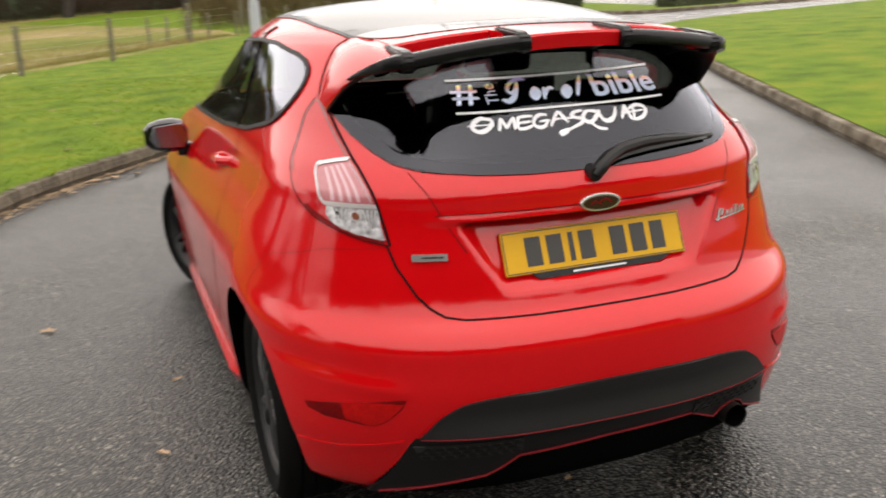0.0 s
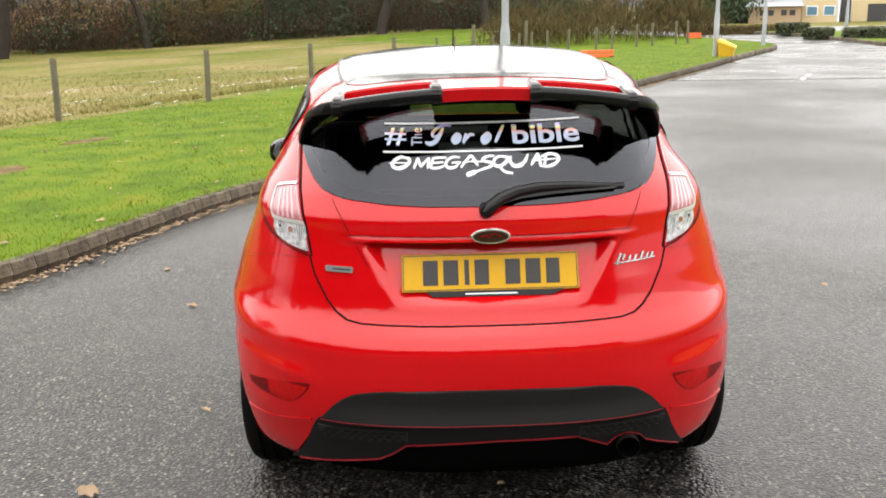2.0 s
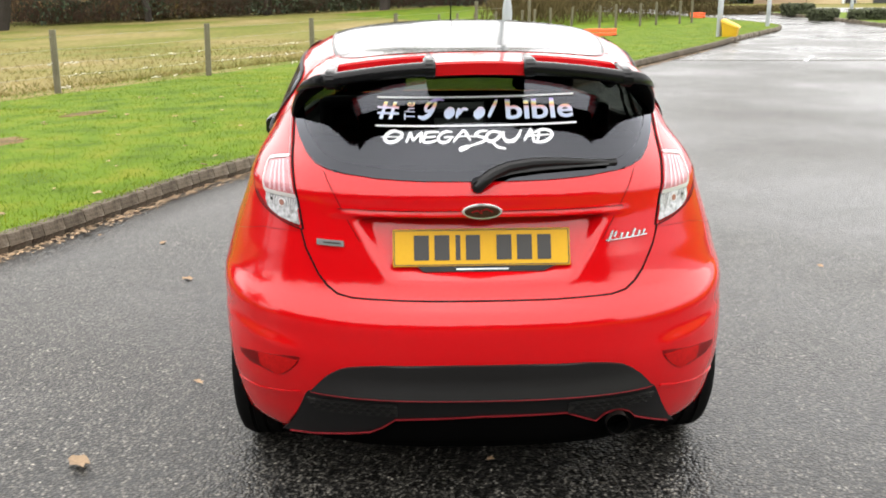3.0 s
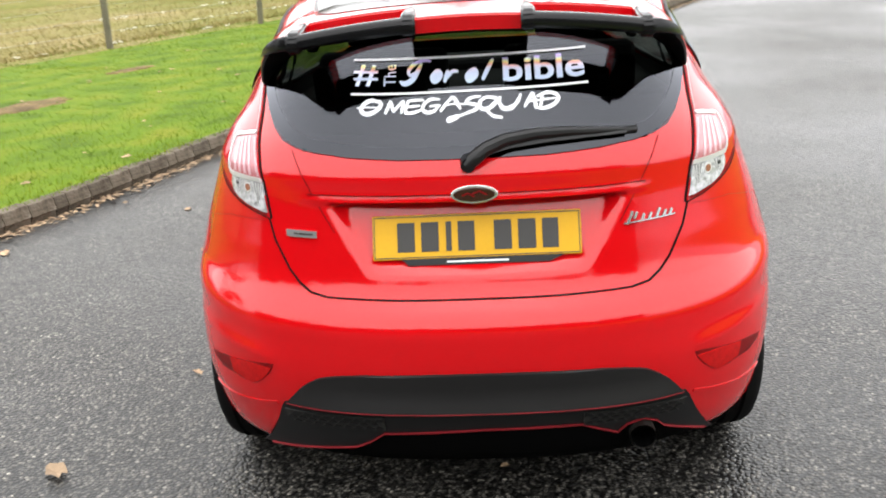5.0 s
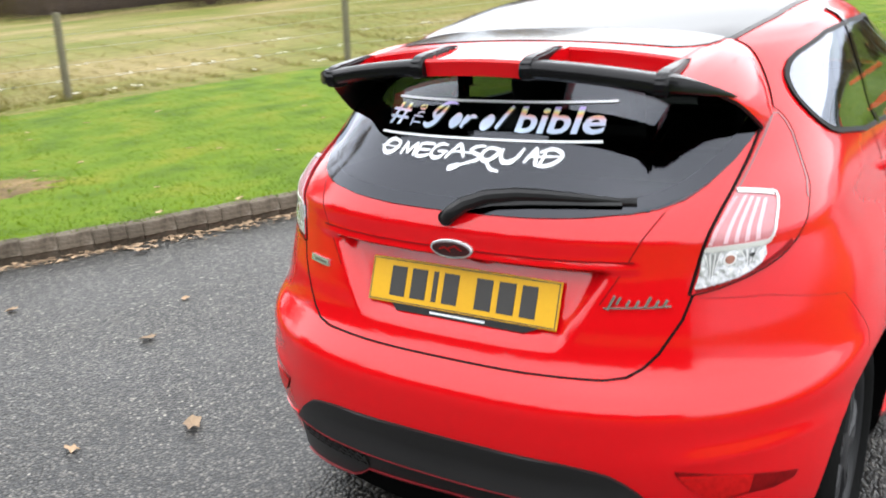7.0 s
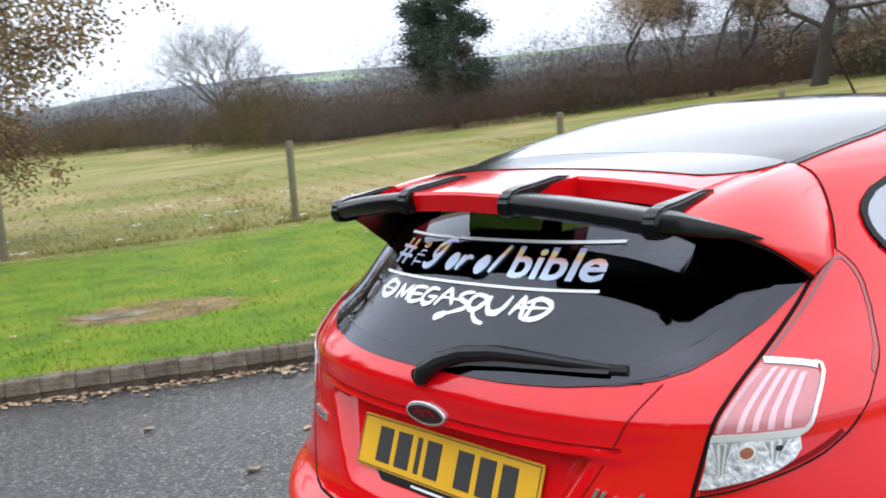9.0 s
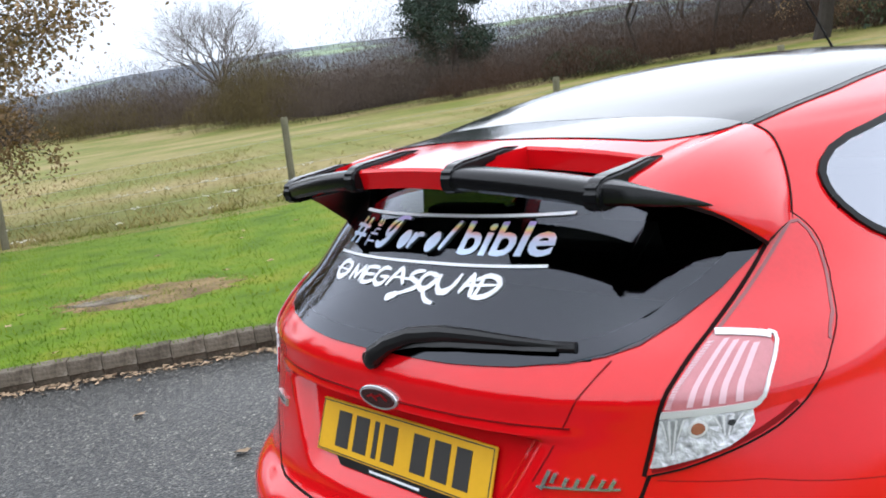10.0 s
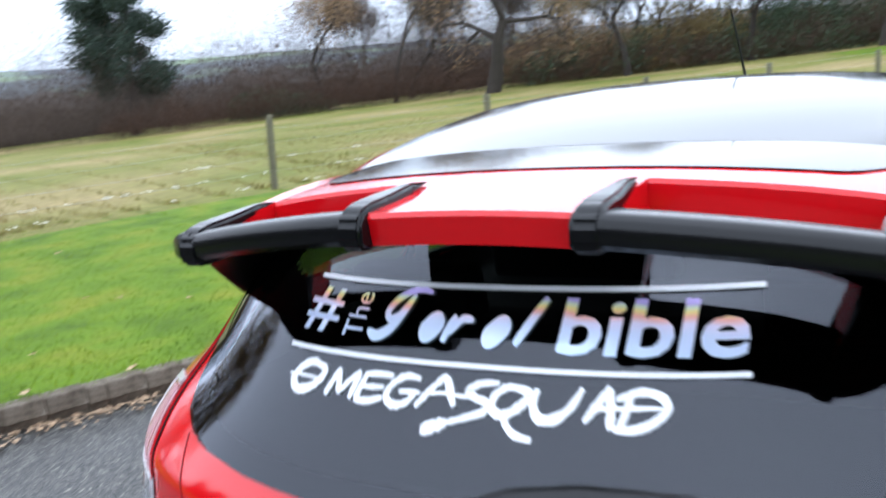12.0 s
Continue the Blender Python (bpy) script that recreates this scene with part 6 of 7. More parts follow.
part("diffuser_panel", skin(on_panel, rows, 40, 0.008, 0.03), GREY_PLASTIC, car, "grey textured plastic bumper panel")
BOTTOM = [(-0.63, 0.214), (-0.595, 0.220), (-0.5, 0.234), (-0.34, 0.262), (-0.30, 0.285), (-0.26, 0.318), (0.0, 0.332), (0.25, 0.335), (0.30, 0.312), (0.345, 0.292), (0.37, 0.318), (0.41, 0.33), (0.45, 0.312), (0.47, 0.288), (0.52, 0.265), (0.595, 0.232), (0.63, 0.218)]


def on_low(x, z):
    """The lower valance, which drops straighter than the bodywork behind it."""
    return Vector((x, rear(x, max(z, 0.345)) + max(0.345 - z, 0.0) * 0.35, z))


def low_panel(x, f):
    top = 0.398
    lo = lerp_table(BOTTOM, x)
    return on_low(x, lo + (min(top, lerp_table([(v, k) for k, v in reversed(DIFF)], abs(x)) if abs(x) > 0.53 else top) - lo) * f) + Vector((0, 0.004, 0))


part("diffuser", skin(low_panel, [(f, -0.622 + 0.09 * f, 0.622 - 0.09 * f) for f in (0.0, 0.1, 0.3, 0.5, 0.7, 0.9, 1.0)], 90, 0.006, 0.03), SATIN_BLACK, car, "black lower diffuser")
line_on(on_panel, [(-0.51, 0.401), (-0.3, 0.401), (0.0, 0.401), (0.3, 0.401), (0.51, 0.401)], 0.0022, 0.0090, "red_pinstripe", STRIPE, "thin red pinstripe")
line_on(lambda a, b: on_low(a, lerp_table(BOTTOM, a) + b), [(x, 0.0) for x, _ in BOTTOM[1:-1] if abs(x) < 0.6], 0.0024, 0.0080, "red_pinstripe", STRIPE, "thin red pinstripe")
for s in (-1, 1):
    insert = part("honeycomb_insert", skin(on_low, [(0.331, *sorted((s * 0.255, s * 0.50))), (0.352, *sorted((s * 0.255, s * 0.515))), (0.374, *sorted((s * 0.255, s * 0.525)))], 16, 0.0065, 0.004), HONEY_RIDGE, car, "black honeycomb mesh insert")
    for r in range(3):
        for k in range(9):
            x, z = s * (0.27 + 0.028 * k + (0.014 if r % 2 else 0)), 0.338 + 0.014 * r
            cell_v = [on_low(x + dx * 0.0118, z + dz * 0.0046) + Vector((0, -0.008 - e, 0)) for e in (0.0, 0.004) for dx, dz in ((-1, 0), (-0.5, -1), (0.5, -1), (1, 0), (0.5, 1), (-0.5, 1))]
            part("honeycomb_cell", (cell_v, [(6, 7, 8, 9, 10, 11)] + [(j, (j + 1) % 6, 6 + (j + 1) % 6, 6 + j) for j in range(6)]), SATIN_BLACK, insert)
    fn = lambda a, z: round_rear(s, a, z)
    refl = [(z, angle_x(x0, z), angle_x(x1, z)) for z, x0, x1 in ((0.432, 0.612, 0.64), (0.440, 0.596, 0.715), (0.452, 0.580, 0.748), (0.467, 0.565, 0.754), (0.482, 0.553, 0.70), (0.494, 0.546, 0.63), (0.507, 0.540, 0.556))]
    housing = part("reflector", skin(fn, refl, 16, 0.002, 0.01, s < 0), DARK_RED_LENS, car, "dark red bumper reflector")
    lens = [(z, angle_x(x0, z), angle_x(x1, z)) for z, x0, x1 in ((0.434, 0.612, 0.628), (0.443, 0.594, 0.672), (0.455, 0.579, 0.676), (0.470, 0.565, 0.678), (0.484, 0.554, 0.680), (0.495, 0.548, 0.618))]
    part("reflector_lens", skin(fn, lens, 10, 0.004, 0.006, s < 0), REFLECTOR_RED, housing)
    line_on(fn, [(angle_x(0.545, 0.386), 0.386), (angle_x(0.60, 0.372), 0.372), (angle_x(0.68, 0.355), 0.355), (angle_x(0.77, 0.345), 0.345)], 0.010, 0.003, "bumper_crease", RED)
    line_on(fn, [(angle_y(0.10, 0.862), 0.860), (angle_y(0.20, 0.85), 0.850), (angle_y(0.40, 0.80), 0.80), (angle_y(0.46, 0.70), 0.70), (angle_y(0.42, 0.62), 0.66)], 0.0014, 0.0004, "bumper_gap", DEEP_RED)

def joined_boxes(*sizes):
    out = bmesh.new()
    for size in sizes:
        one = box(*size, 0.02)
        me = bpy.data.meshes.new("block")
        one.to_mesh(me)
        one.free()
        out.from_mesh(me)
        bpy.data.meshes.remove(me)
    return out


exhaust = part("exhaust", tube([(0.41, 0.25, 0.285), (0.41, 0.0, 0.285), (0.41, -0.066, 0.285)], [0.031, 0.033, 0.035], 24, False), STEEL, car, "round dark exhaust tip")
part("bore", tube([(0.41, 0.15, 0.285), (0.41, -0.065, 0.285)], 0.031, 24, False), DARK, exhaust)
part("underbody", joined_boxes((-0.54, 0.54, 0.17, 3.6, 0.14, 0.24), (-0.74, 0.74, 0.95, 2.66, 0.15, 0.24)), DARK, car, "dark underside")
part("silencer", tube([(-0.45, 0.20, 0.25), (-0.41, 0.20, 0.25), (0.30, 0.20, 0.25), (0.34, 0.20, 0.25)], [0.05, 0.10, 0.10, 0.05], 14), DARK, car, "dark silencer behind the bumper")
part("axle_beam", tube([(-0.62, 0.56, 0.27), (0.62, 0.56, 0.27)], 0.06, 10), DARK, car, "dark rear axle beam")

# ---- roof ----
def roof_half(y):
    return lerp_table([(0.60, 0.442), (0.64, 0.452), (0.70, 0.462), (0.9, 0.485), (1.3, 0.50), (1.7, 0.485), (2.0, 0.45), (2.12, 0.41)], y)


def roof_row(t, u):
    """The roof panel: u from the rear joint (bowed) to the windscreen, t across."""
    y0 = 0.608 + 0.012 * (1 - t * t)
    y = y0 + (2.03 + 0.05 * (1 - t * t) - y0) * u
    return roof(t * roof_half(y), y)


part("roof_panel", skin(roof_row, [(k / 26, -0.999, 0.999) for k in range(27)], 26, 0.004, 0.008), ROOF_BLACK, car, "gloss black roof panel")
for s in (-1, 1):
    line_on(lambda a, y: roof(a * roof_half(y), y), [(s * 1.01, 0.60), (s * 1.01, 0.9), (s * 1.01, 1.3), (s * 1.01, 1.7), (s * 1.01, 2.05)], 0.012, 0.003, "roof_gutter", SATIN_BLACK)
line_on(roof_row, [(-1, 0), (-0.6, 0), (-0.2, 0), (0.2, 0), (0.6, 0), (1, 0)], 0.006, 0.0046, "roof_gap", SEAM)
aerial = part("aerial", tube([(-0.02, 2.02, 1.395), (-0.02, 1.95, 1.465), (-0.02, 1.87, 1.542), (-0.02, 1.79, 1.618)], [0.006, 0.0036, 0.0027, 0.002], 8), SATIN_BLACK, car, "raked black roof aerial")
part("aerial_base", tube([(-0.02, 2.07, 1.376), (-0.02, 2.02, 1.398), (-0.02, 1.96, 1.410)], [0.02, 0.022, 0.012], 10), SATIN_BLACK, aerial)

# ---- spoiler ----
def sp_top(x, y):
    return 1.352 + (y - 0.13) * 0.045 - 0.20 * x * x


def sp_front(x):
    return 0.622 - 0.25 * max(abs(x) - 0.35, 0) ** 2


def sp_surface(x, y):
    """The upper side, one smooth sheet from the roof joint to the blade's edge."""
    yf = sp_front(x)
    zf = roof(x, yf).z + 0.002
    g = (yf - y) / (yf - 0.135)
    z = zf + (sp_top(x, 0.135) - zf) * g + 0.002 * math.sin(math.pi * min(max(g, 0.0), 1.0))
    return max(z, roof(x, y).z + 0.002) if g < 0.4 else z


def sp_ends(x):
    """Front edge, rear edge and rear height of the red spoiler at x."""
    a = abs(x)
    yr = 0.135 if a < 0.155 else 0.325 + 0.10 * max(a - 0.16, 0) ** 2
    if a > 0.425:
        yr = 0.205
    return sp_front(x), yr, sp_surface(x, yr) - (0.006 if a > 0.425 else 0.0)


def sp_point(x, f):
    """The spoiler's upper side: f from its front edge to its rear one."""
    yf, yr, _ = sp_ends(x)
    y = yf + (yr - yf) * f
    return Vector((x, y, sp_surface(x, y) - (0.006 * f if abs(x) > 0.425 else 0.0)))


END_REAR = [(0.46, 0.205, 1.302), (0.512, 0.238, 1.284), (0.556, 0.310, 1.246), (0.577, 0.365, 1.208), (0.590, 0.415, 1.172)]
END_FRONT = [(0.46, 0.619), (0.50, 0.605), (0.535, 0.575), (0.566, 0.535), (0.590, 0.49)]


def spoiler_body():
    """The red roof spoiler: blade in the middle, cut back behind the black bars, swept down to its ends."""
    right = []
    for x in (0.0, 0.05, 0.10, 0.154, 0.156, 0.17, 0.22, 0.28, 0.34, 0.40, 0.424, 0.426, 0.445):
        yf, yr, zt = sp_ends(x)
        th = 0.040 if x < 0.155 else 0.042
        hole = 0.155 < x < 0.425
        pts = [tuple(sp_point(x, k / 8)) for k in range(9)]
        pts += [(x, yr - 0.004, zt - 0.006), (x, yr - (0.004 if hole else -0.002), zt - th)]
        yb = rear(x, min(zt - th - 0.02, 1.31)) + 0.03
        pts += [(x, max((yr + yb) / 2, yr + 0.005), zt - th - 0.004), (x, max(yb, yr + 0.02), zt - th - 0.03), (x, yf, pts[0][2] - 0.06)]
        right.append(pts)
    for k in range(13):
        f = k / 12
        p, q = along(END_REAR, f), along(END_FRONT, f)
        lo, hi = 1.0, 1.44
        for _ in range(30):
            z = (lo + hi) / 2
            lo, hi = (z, hi) if q.x < flank(q.y, z) else (lo, z)
        q = Vector((q.x, q.y, lo + 0.002))
        pts = []
        for j in range(9):
            g = j / 8
            r = q.lerp(p, g) + Vector((0.010, -0.004, 0.012)) * math.sin(math.pi * g) * (1 - 0.6 * f)
            top = roof(r.x, r.y).z + 0.003 if r.x < flank(r.y, 1.05) else 0.0
            pts.append((r.x, r.y, max(r.z, top) if g < 0.85 else r.z))
        inn = Vector((p.x - 0.055 * (1 - f) - 0.012, 0, p.z - 0.035 + 0.022 * f))
        inn.y = rear(inn.x, inn.z) + 0.015
        pts += [tuple(p + Vector((-0.001, -0.003, -0.005))), tuple(p + Vector((-0.004, 0.0, -0.013)))]
        low = p + Vector((-0.010, 0.004, -0.014))
        pts += [tuple(low.lerp(inn, 0.45) - Vector((0, 0, 0.004))), tuple(inn), (q.x - 0.01, q.y, q.z - 0.05)]
        right.append(pts)
    left = [[(-x, y, z) for x, y, z in r] for r in reversed(right[1:])]
    return loft(left + right)


spoiler = part("spoiler", mesh_of("spoiler", *spoiler_body(), [RED, SATIN_BLACK], 30), RED, car, "red roof spoiler with black bars and clips")
for f in spoiler.data.polygons:
    if f.normal.z < -0.3 or (f.center.z < 1.295 and f.index % 14 in (10, 11, 12)):
        f.material_index = 1


def trim_point(t, u):
    """The black film carried over from the roof on to the spoiler, with rounded rear corners."""
    q = max((abs(t) - 0.80) / 0.20, 0.0)
    y_rear = 0.392 + 0.03 * t * t + 0.165 * (1 - math.sqrt(max(1 - q * q, 0.0)))
    x = t * 0.440
    y = y_rear + (sp_front(x) - 0.004 - y_rear) * u
    return Vector((x, y, sp_surface(x, y)))


part("roof_trim", skin(trim_point, [(k / 12, -0.999, 0.999) for k in range(13)], 90, 0.0022, 0.004), ROOF_BLACK, spoiler, "gloss black film behind the roof joint")

def end_seam(s):
    """The shut line round the spoiler's end, from the roof gutter down to the lamp."""
    pts = []
    for k in range(17):
        q = along(END_FRONT, k / 16)
        lo, hi = 1.0, 1.44
        for _ in range(30):
            z = (lo + hi) / 2
            lo, hi = (z, hi) if q.x < flank(q.y, z) else (lo, z)
        pts.append((s * (q.x + 0.001), q.y + 0.001, lo + 0.0035))
    return tube(pts, 0.0019, 6)


for s in (-1, 1):
    part("spoiler_gap", end_seam(s), SEAM, spoiler)

BAR_PROFILE = ((0.118, -0.006), (0.115, -0.014), (0.116, -0.030), (0.124, -0.037), (0.16, -0.038), (0.215, -0.028), (0.224, -0.021), (0.216, -0.012), (0.17, 0.0), (0.135, 0.002), (0.124, 0.0))
FIN = [(0.440, 0.154, 1.317, 0.036, 0.080), (0.470, 0.164, 1.314, 0.035, 0.080), (0.497, 0.184, 1.306, 0.031, 0.072), (0.520, 0.215, 1.293, 0.025, 0.060), (0.540, 0.255, 1.276, 0.016, 0.040), (0.552, 0.286, 1.262, 0.008, 0.020), (0.558, 0.303, 1.253, 0.002, 0.005)]


def back_sweep(x):
    return 0.036 * max((x - 0.15) / 0.29, 0.0) ** 1.6


for s in (-1, 1):
    part("spoiler_bar", loft([[(s * x, y + back_sweep(x), sp_top(x, 0.15) + z) for y, z in BAR_PROFILE] for x in (0.14, 0.18, 0.22, 0.26, 0.30, 0.34, 0.38, 0.42, 0.445)]), BAR_BLACK, spoiler, "satin black spoiler bar")
    fin = []
    for k, (x, y, z, h, d) in enumerate(FIN):
        p, q = FIN[max(k - 1, 0)], FIN[min(k + 1, len(FIN) - 1)]
        n = Vector((-(q[1] - p[1]), q[0] - p[0])).normalized()
        fin.append([(s * (x + n.x * e * d), y + n.y * e * d, z + u * h) for e, u in ((0.04, 0.0), (0.0, -0.2), (0.0, -0.85), (0.05, -1.0), (0.5, -1.0), (1.0, -0.55), (1.0, -0.30), (0.6, 0.10), (0.25, 0.12))])
    part("spoiler_fin", loft(fin), BAR_BLACK, spoiler, "satin black spoiler end fin")
    for xc, tip in ((0.146, 0.318), (0.438, 0.360)):
        zt, dy = sp_top(xc, 0.15) + 0.004, back_sweep(xc)
        poly = [(tip, sp_top(xc, tip) + 0.002), (tip - 0.05, sp_top(xc, tip - 0.05) + 0.011), (0.19 + dy, zt + 0.009), (0.145 + dy, zt + 0.007), (0.122 + dy, zt), (0.112 + dy, zt - 0.012), (0.110 + dy, zt - 0.036), (0.116 + dy, zt - 0.045), (0.130 + dy, zt - 0.049), (0.185 + dy, zt - 0.047), (0.20 + dy, zt - 0.036), (0.20 + dy, zt - 0.012), (0.225 + dy, zt - 0.007)]
        part("spoiler_clip", extrude_poly(poly, lambda a, b, k: Vector((s * xc + (k - 0.018) * min(1.0, 0.22 + (tip - a) / 0.13), a, b)), 0.036, 0.006, 3), BAR_BLACK, spoiler, "satin black clip round the spoiler")

# ---- sides ----
def on_side(s):
    return lambda y, z: Vector((s * flank(y, z), y, z))


def side_pane(s, y0, y1):
    fn = lambda f, y: Vector((s * flank(y, lerp_table(SILL, y) + (lerp_table(HEAD, y) - lerp_table(SILL, y)) * f), y, lerp_table(SILL, y) + (lerp_table(HEAD, y) - lerp_table(SILL, y)) * f))
    n = 24
    return skin(fn, [(y0 + (y1 - y0) * (k / n) ** 2, 0.0, 1.0) for k in range(n + 1)], 10, 0.004, 0.01, s > 0)


for s in (-1, 1):
    fn = on_side(s)
    quarter = part("quarter_window", side_pane(s, 0.5965, 1.17), QUARTER_GLASS, car, "dark tinted rear quarter window")
    part("door_window", side_pane(s, 1.20, 2.6), CLEAR_GLASS, car, "tinted door window")
    edge = [(y, z) for y, z in SILL] + [(y, z) for y, z in reversed(HEAD)] + [SILL[0]]
    line_on(fn, edge, 0.014, 0.006, "window_seal", SEAL_BLACK)
    line_on(fn, [(1.185, 1.045), (1.185, 1.22), (1.185, 1.37)], 0.04, 0.0062, "pillar", GLOSS_BLACK)
    line_on(fn, [(1.10, 1.04), (1.08, 0.9), (1.06, 0.65), (1.12, 0.45), (1.25, 0.34), (2.3, 0.33), (2.45, 0.6), (2.5, 0.9), (2.5, 1.02)], 0.006, 0.0006, "door_gap", SEAM)
    part("door_handle", tube([(s * (flank(1.2, 0.93) - 0.01), 1.18, 0.93), (s * (flank(1.25, 0.93) + 0.028), 1.215, 0.932), (s * (flank(1.3, 0.93) + 0.03), 1.32, 0.932), (s * (flank(1.4, 0.93) - 0.01), 1.36, 0.93)], [0.016, 0.016, 0.016, 0.014], 8), RED, car, "red door handle")
    part("side_skirt", tube([(s * 0.78, 0.92, 0.225), (s * 0.80, 1.05, 0.225), (s * 0.80, 2.5, 0.225), (s * 0.78, 2.68, 0.225)], [0.03, 0.045, 0.045, 0.03], 8), RED, car, "red side skirt")
    mirror = part("door_mirror", loft([[(s * (0.76 + 0.225 * f), 2.33 + dy * g, 0.908 + dz * g) for dy, dz in ((max(0.082 * math.cos(0.3927 * k), -0.060), 0.074 * math.copysign(abs(math.sin(0.3927 * k)) ** 0.8, math.sin(0.3927 * k))) for k in range(16))] for f, g in ((0.16, 0.45), (0.25, 0.9), (0.45, 1.05), (0.7, 1.0), (0.9, 0.8), (1.0, 0.45))]), GLOSS_BLACK, car, "gloss black door mirror")
    part("mirror_glass", extrude_poly([(0.82, 0.855), (0.94, 0.862), (0.964, 0.905), (0.945, 0.955), (0.82, 0.964), (0.80, 0.91)], lambda a, b, k: Vector((s * a, 2.266 - k, b)), 0.006, 0.001, 1), MIRROR, mirror)
    part("mirror_foot", box(s * 0.80 - 0.05, s * 0.80 + 0.05, 2.31, 2.39, 0.81, 0.87, 0.015), GLOSS_BLACK, mirror)

part("windscreen", skin(on_front, [(z, -w, w) for z, w in ((1.03, 0.60), (1.06, 0.60), (1.09, 0.60), (1.15, 0.59), (1.2, 0.57), (1.25, 0.55), (1.3, 0.52), (1.34, 0.48))], 24, 0.003, 0.006, True), CLEAR_GLASS, car, "raked windscreen")
part("grille", skin(on_front, [(0.34, -0.42, 0.42), (0.42, -0.46, 0.46), (0.52, -0.44, 0.44), (0.56, -0.40, 0.40)], 20, 0.004, 0.01, True), SATIN_BLACK, car, "black front grille")
for s in (-1, 1):
    part("headlight", skin(on_front, [(0.68, *sorted((s * 0.52, s * 0.66))), (0.74, *sorted((s * 0.46, s * 0.70))), (0.82, *sorted((s * 0.56, s * 0.72)))], 10, 0.004, 0.01, True), CLEAR_LENS, car, "clear front headlight")

def dip(y):
    """The road falls a little under the car's nose."""
    d = y - 0.4
    fall = 0.0 if d < 0 else 0.036 * d * d / 1.2 if d < 0.6 else 0.036 * (d - 0.3)
    return fall


def settle(ob):
    for v in ob.data.vertices:
        v.co.z -= dip(v.co.y)
    ob.data.update()


for ob in car.children_recursive:
    settle(ob)

# ---- wheels ----
def tyre_mesh():
    w, r = 0.205, WHEEL_R
    prof = [(-w / 2 + 0.02, 0.225), (-w / 2 + 0.004, 0.245), (-w / 2, 0.27), (-w / 2 + 0.012, 0.292), (-w / 2 + 0.03, 0.303), (-0.05, r), (-0.046, r - 0.007), (-0.040, r - 0.007), (-0.036, r), (-0.003, r), (0.0, r - 0.007), (0.006, r - 0.007), (0.01, r), (0.036, r), (0.040, r - 0.007), (0.046, r - 0.007), (0.05, r), (w / 2 - 0.03, 0.303), (w / 2 - 0.012, 0.292), (w / 2, 0.27), (w / 2 - 0.004, 0.245), (w / 2 - 0.02, 0.225)]
    rings = [[(x, q * math.cos(a), q * math.sin(a)) for x, q in prof] for a in (2 * math.pi * k / 48 for k in range(49))]
    return loft(rings, False)


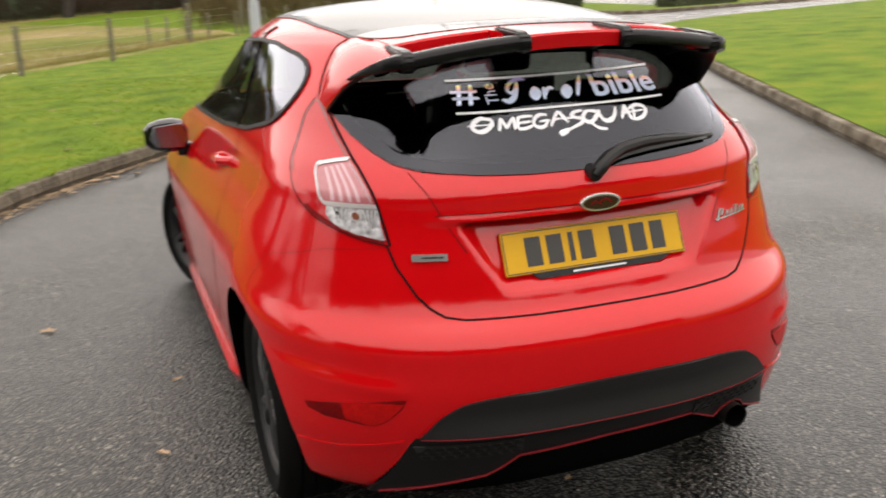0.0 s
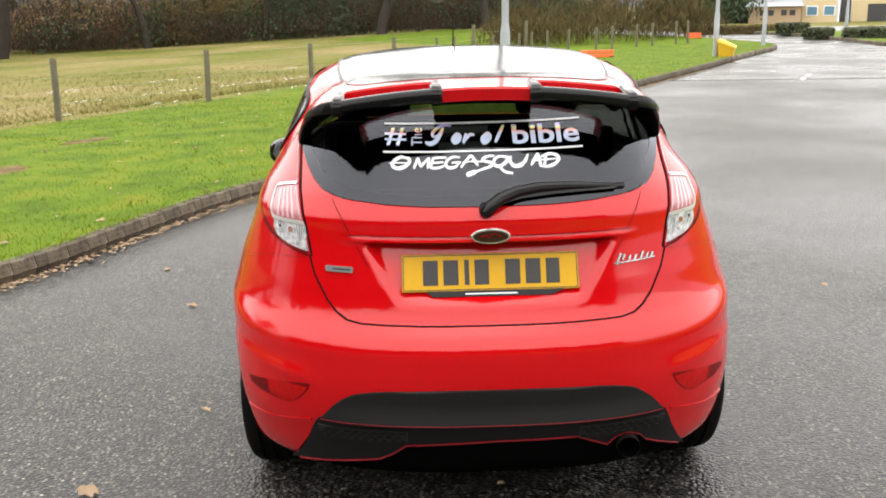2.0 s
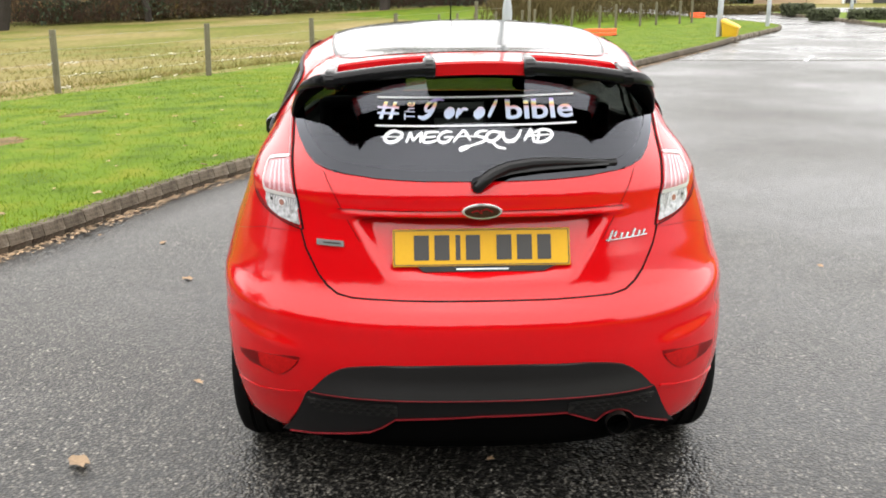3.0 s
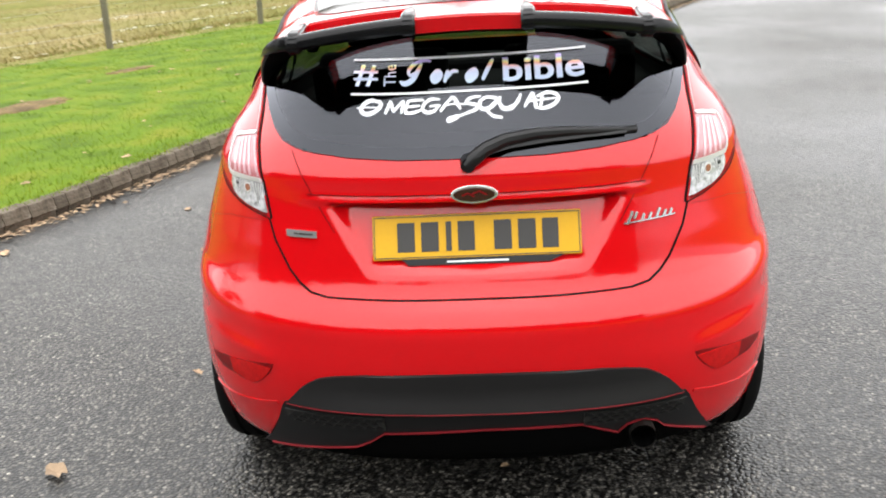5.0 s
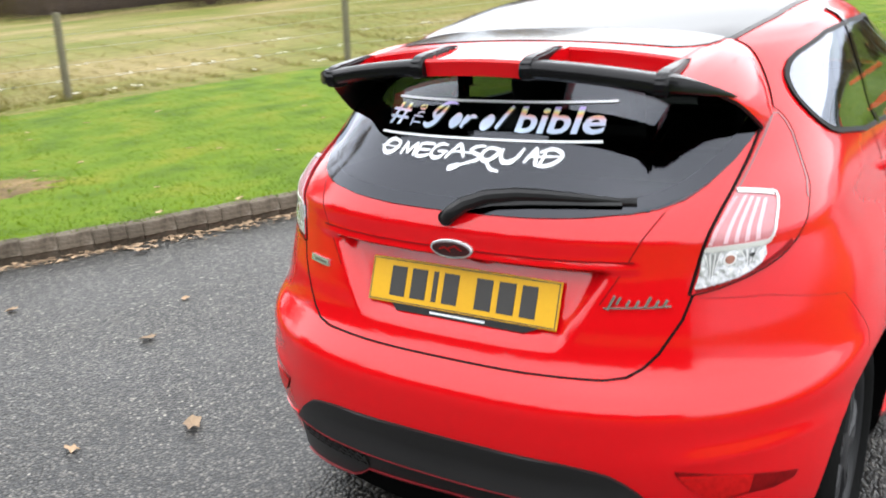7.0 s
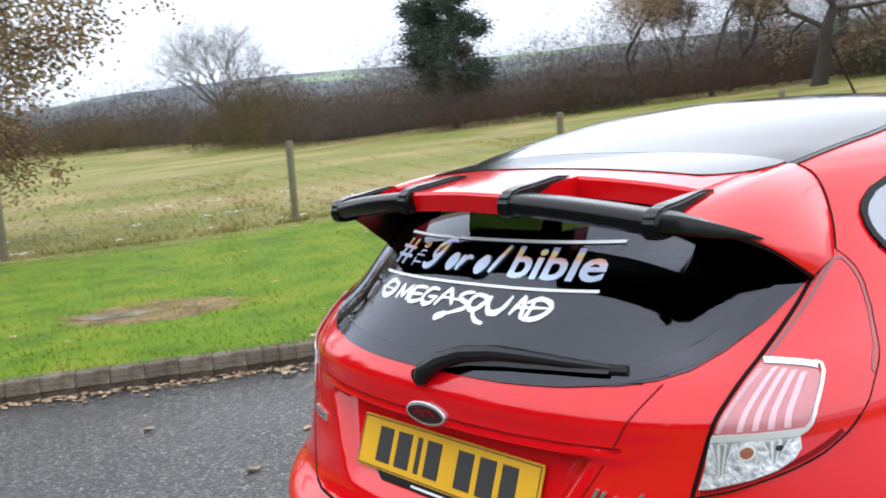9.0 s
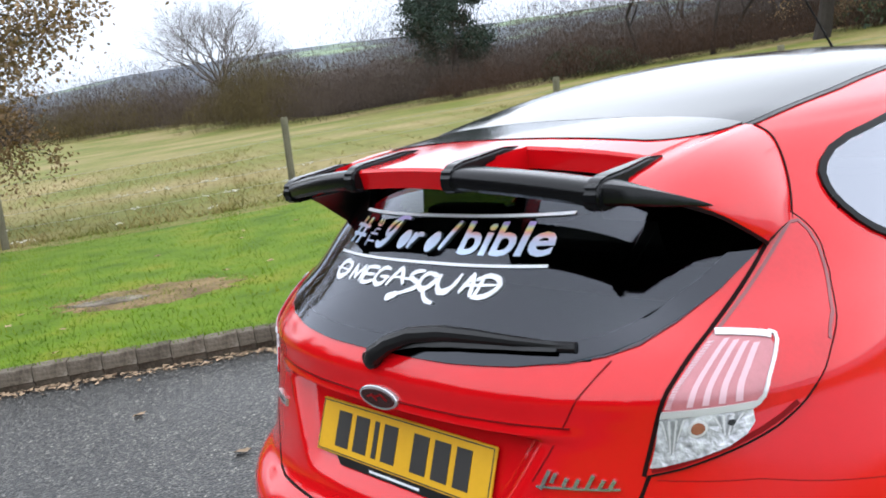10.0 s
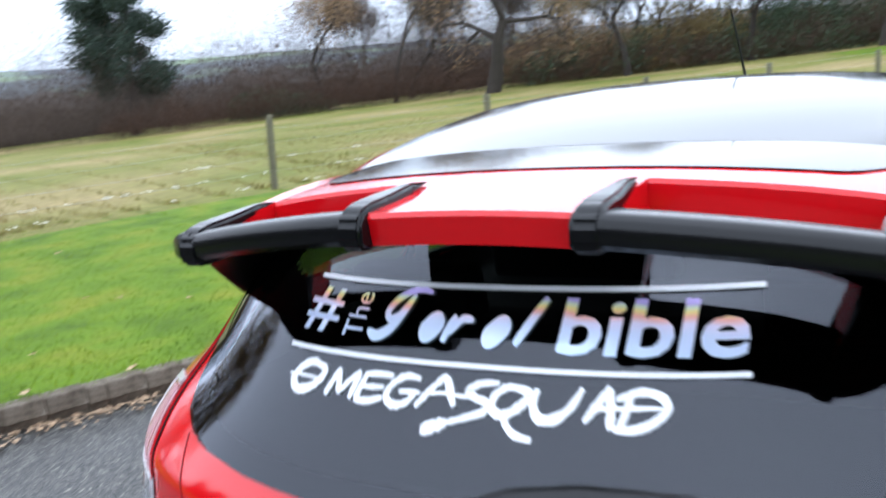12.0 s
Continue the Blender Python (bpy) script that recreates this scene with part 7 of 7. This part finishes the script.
def rim_mesh():
    pieces = []
    prof = [(-0.085, 0.228), (-0.07, 0.205), (0.06, 0.205), (0.085, 0.228), (0.078, 0.214), (0.05, 0.195), (-0.06, 0.195)]
    pieces.append(loft([[(x, q * math.cos(a), q * math.sin(a)) for x, q in prof] for a in (2 * math.pi * k / 48 for k in range(49))], True, False))
    for k in range(5):
        a = 2 * math.pi * k / 5
        for da in (-0.17, 0.17):
            c, sn = math.cos(a + da), math.sin(a + da)
            c0, s0 = math.cos(a + da * 0.5), math.sin(a + da * 0.5)
            rings = []
            for q, wd, xx in ((0.04, 0.020, 0.072), (0.11, 0.015, 0.076), (0.17, 0.013, 0.07), (0.205, 0.016, 0.062)):
                cc, ss = (c0, s0) if q < 0.05 else (c, sn)
                rings.append([(xx + e, q * cc - d * ss, q * ss + d * cc) for e, d in ((0, -wd), (0.008, -wd * 0.5), (0.008, wd * 0.5), (0, wd), (-0.03, wd), (-0.03, -wd))])
            pieces.append(loft(rings))
    pieces.append(tube([(0.03, 0, 0), (0.078, 0, 0), (0.084, 0, 0)], [0.06, 0.055, 0.035], 20))
    return joined(pieces)


tyre_me, rim_me = mesh_of("tyre", *tyre_mesh(), RUBBER), mesh_of("rim", *rim_mesh(), ALLOY, 30)
disc_me = mesh_of("brake_disc", *tube([(-0.01, 0, 0), (0.01, 0, 0)], 0.13, 32), STEEL)
for y, turn in ((REAR_AXLE, 0), (FRONT_AXLE, 22)):
    for s in (-1, 1):
        wheel = new("wheel")
        wheel.empty_display_size = 0.1
        wheel.parent = car
        wheel.matrix_world = pose(s * TRACK, y, WHEEL_R - 0.002 - dip(y), 0, 0, (0 if s > 0 else 180) + turn)
        for nm, me in (("tyre", tyre_me), ("rim", rim_me), ("brake_disc", disc_me)):
            ob = new(nm, me)
            ob.parent = wheel

# ---- kerb blocks ----
block_data = [mesh_of("kerb_block", *kerb_block(0.1 * k), KERB) for k in (1, 2)]
fine = smooth_line(KERB_LINE, 0.1)
near_k = min(range(len(fine)), key=lambda i: (fine[i] - Vector((-4.2, 0.15))).length)
i = near_k - 50
while i < near_k + 250:
    k = 1 if random.random() < 0.55 and i + 2 <= near_k + 250 else 0
    ob = new("kerb_block", block_data[k])
    ob.parent = kerb_left
    ob.matrix_world = frame_on(fine, i, random.uniform(-0.002, 0.002)) @ Matrix.Rotation(random.uniform(-0.006, 0.006), 4, "Z")
    i += k + 1
rest = [(frame_on(fine, i), kerb_block(0.1)) for i in list(range(near_k - 110, near_k - 50)) + list(range(near_k + 250, near_k + 420))]
more = joined([([m @ Vector(v) for v in vf[0]], vf[1]) for m, vf in rest])
tagged(part("kerb_blocks", more, KERB, kerb_left), kind="stuff")
fine_r = smooth_line(RIGHT_LINE, 0.1)
flip = Matrix.Diagonal((1, -1, 1, 1))
rest = [(frame_on(fine_r, i) @ flip, kerb_block(0.1)) for i in range(140, 480)]
more = joined([([m @ Vector(v) for v in vf[0]], [tuple(reversed(f)) for f in vf[1]]) for m, vf in rest])
tagged(part("kerb_blocks", more, KERB, kerb_right), kind="stuff")
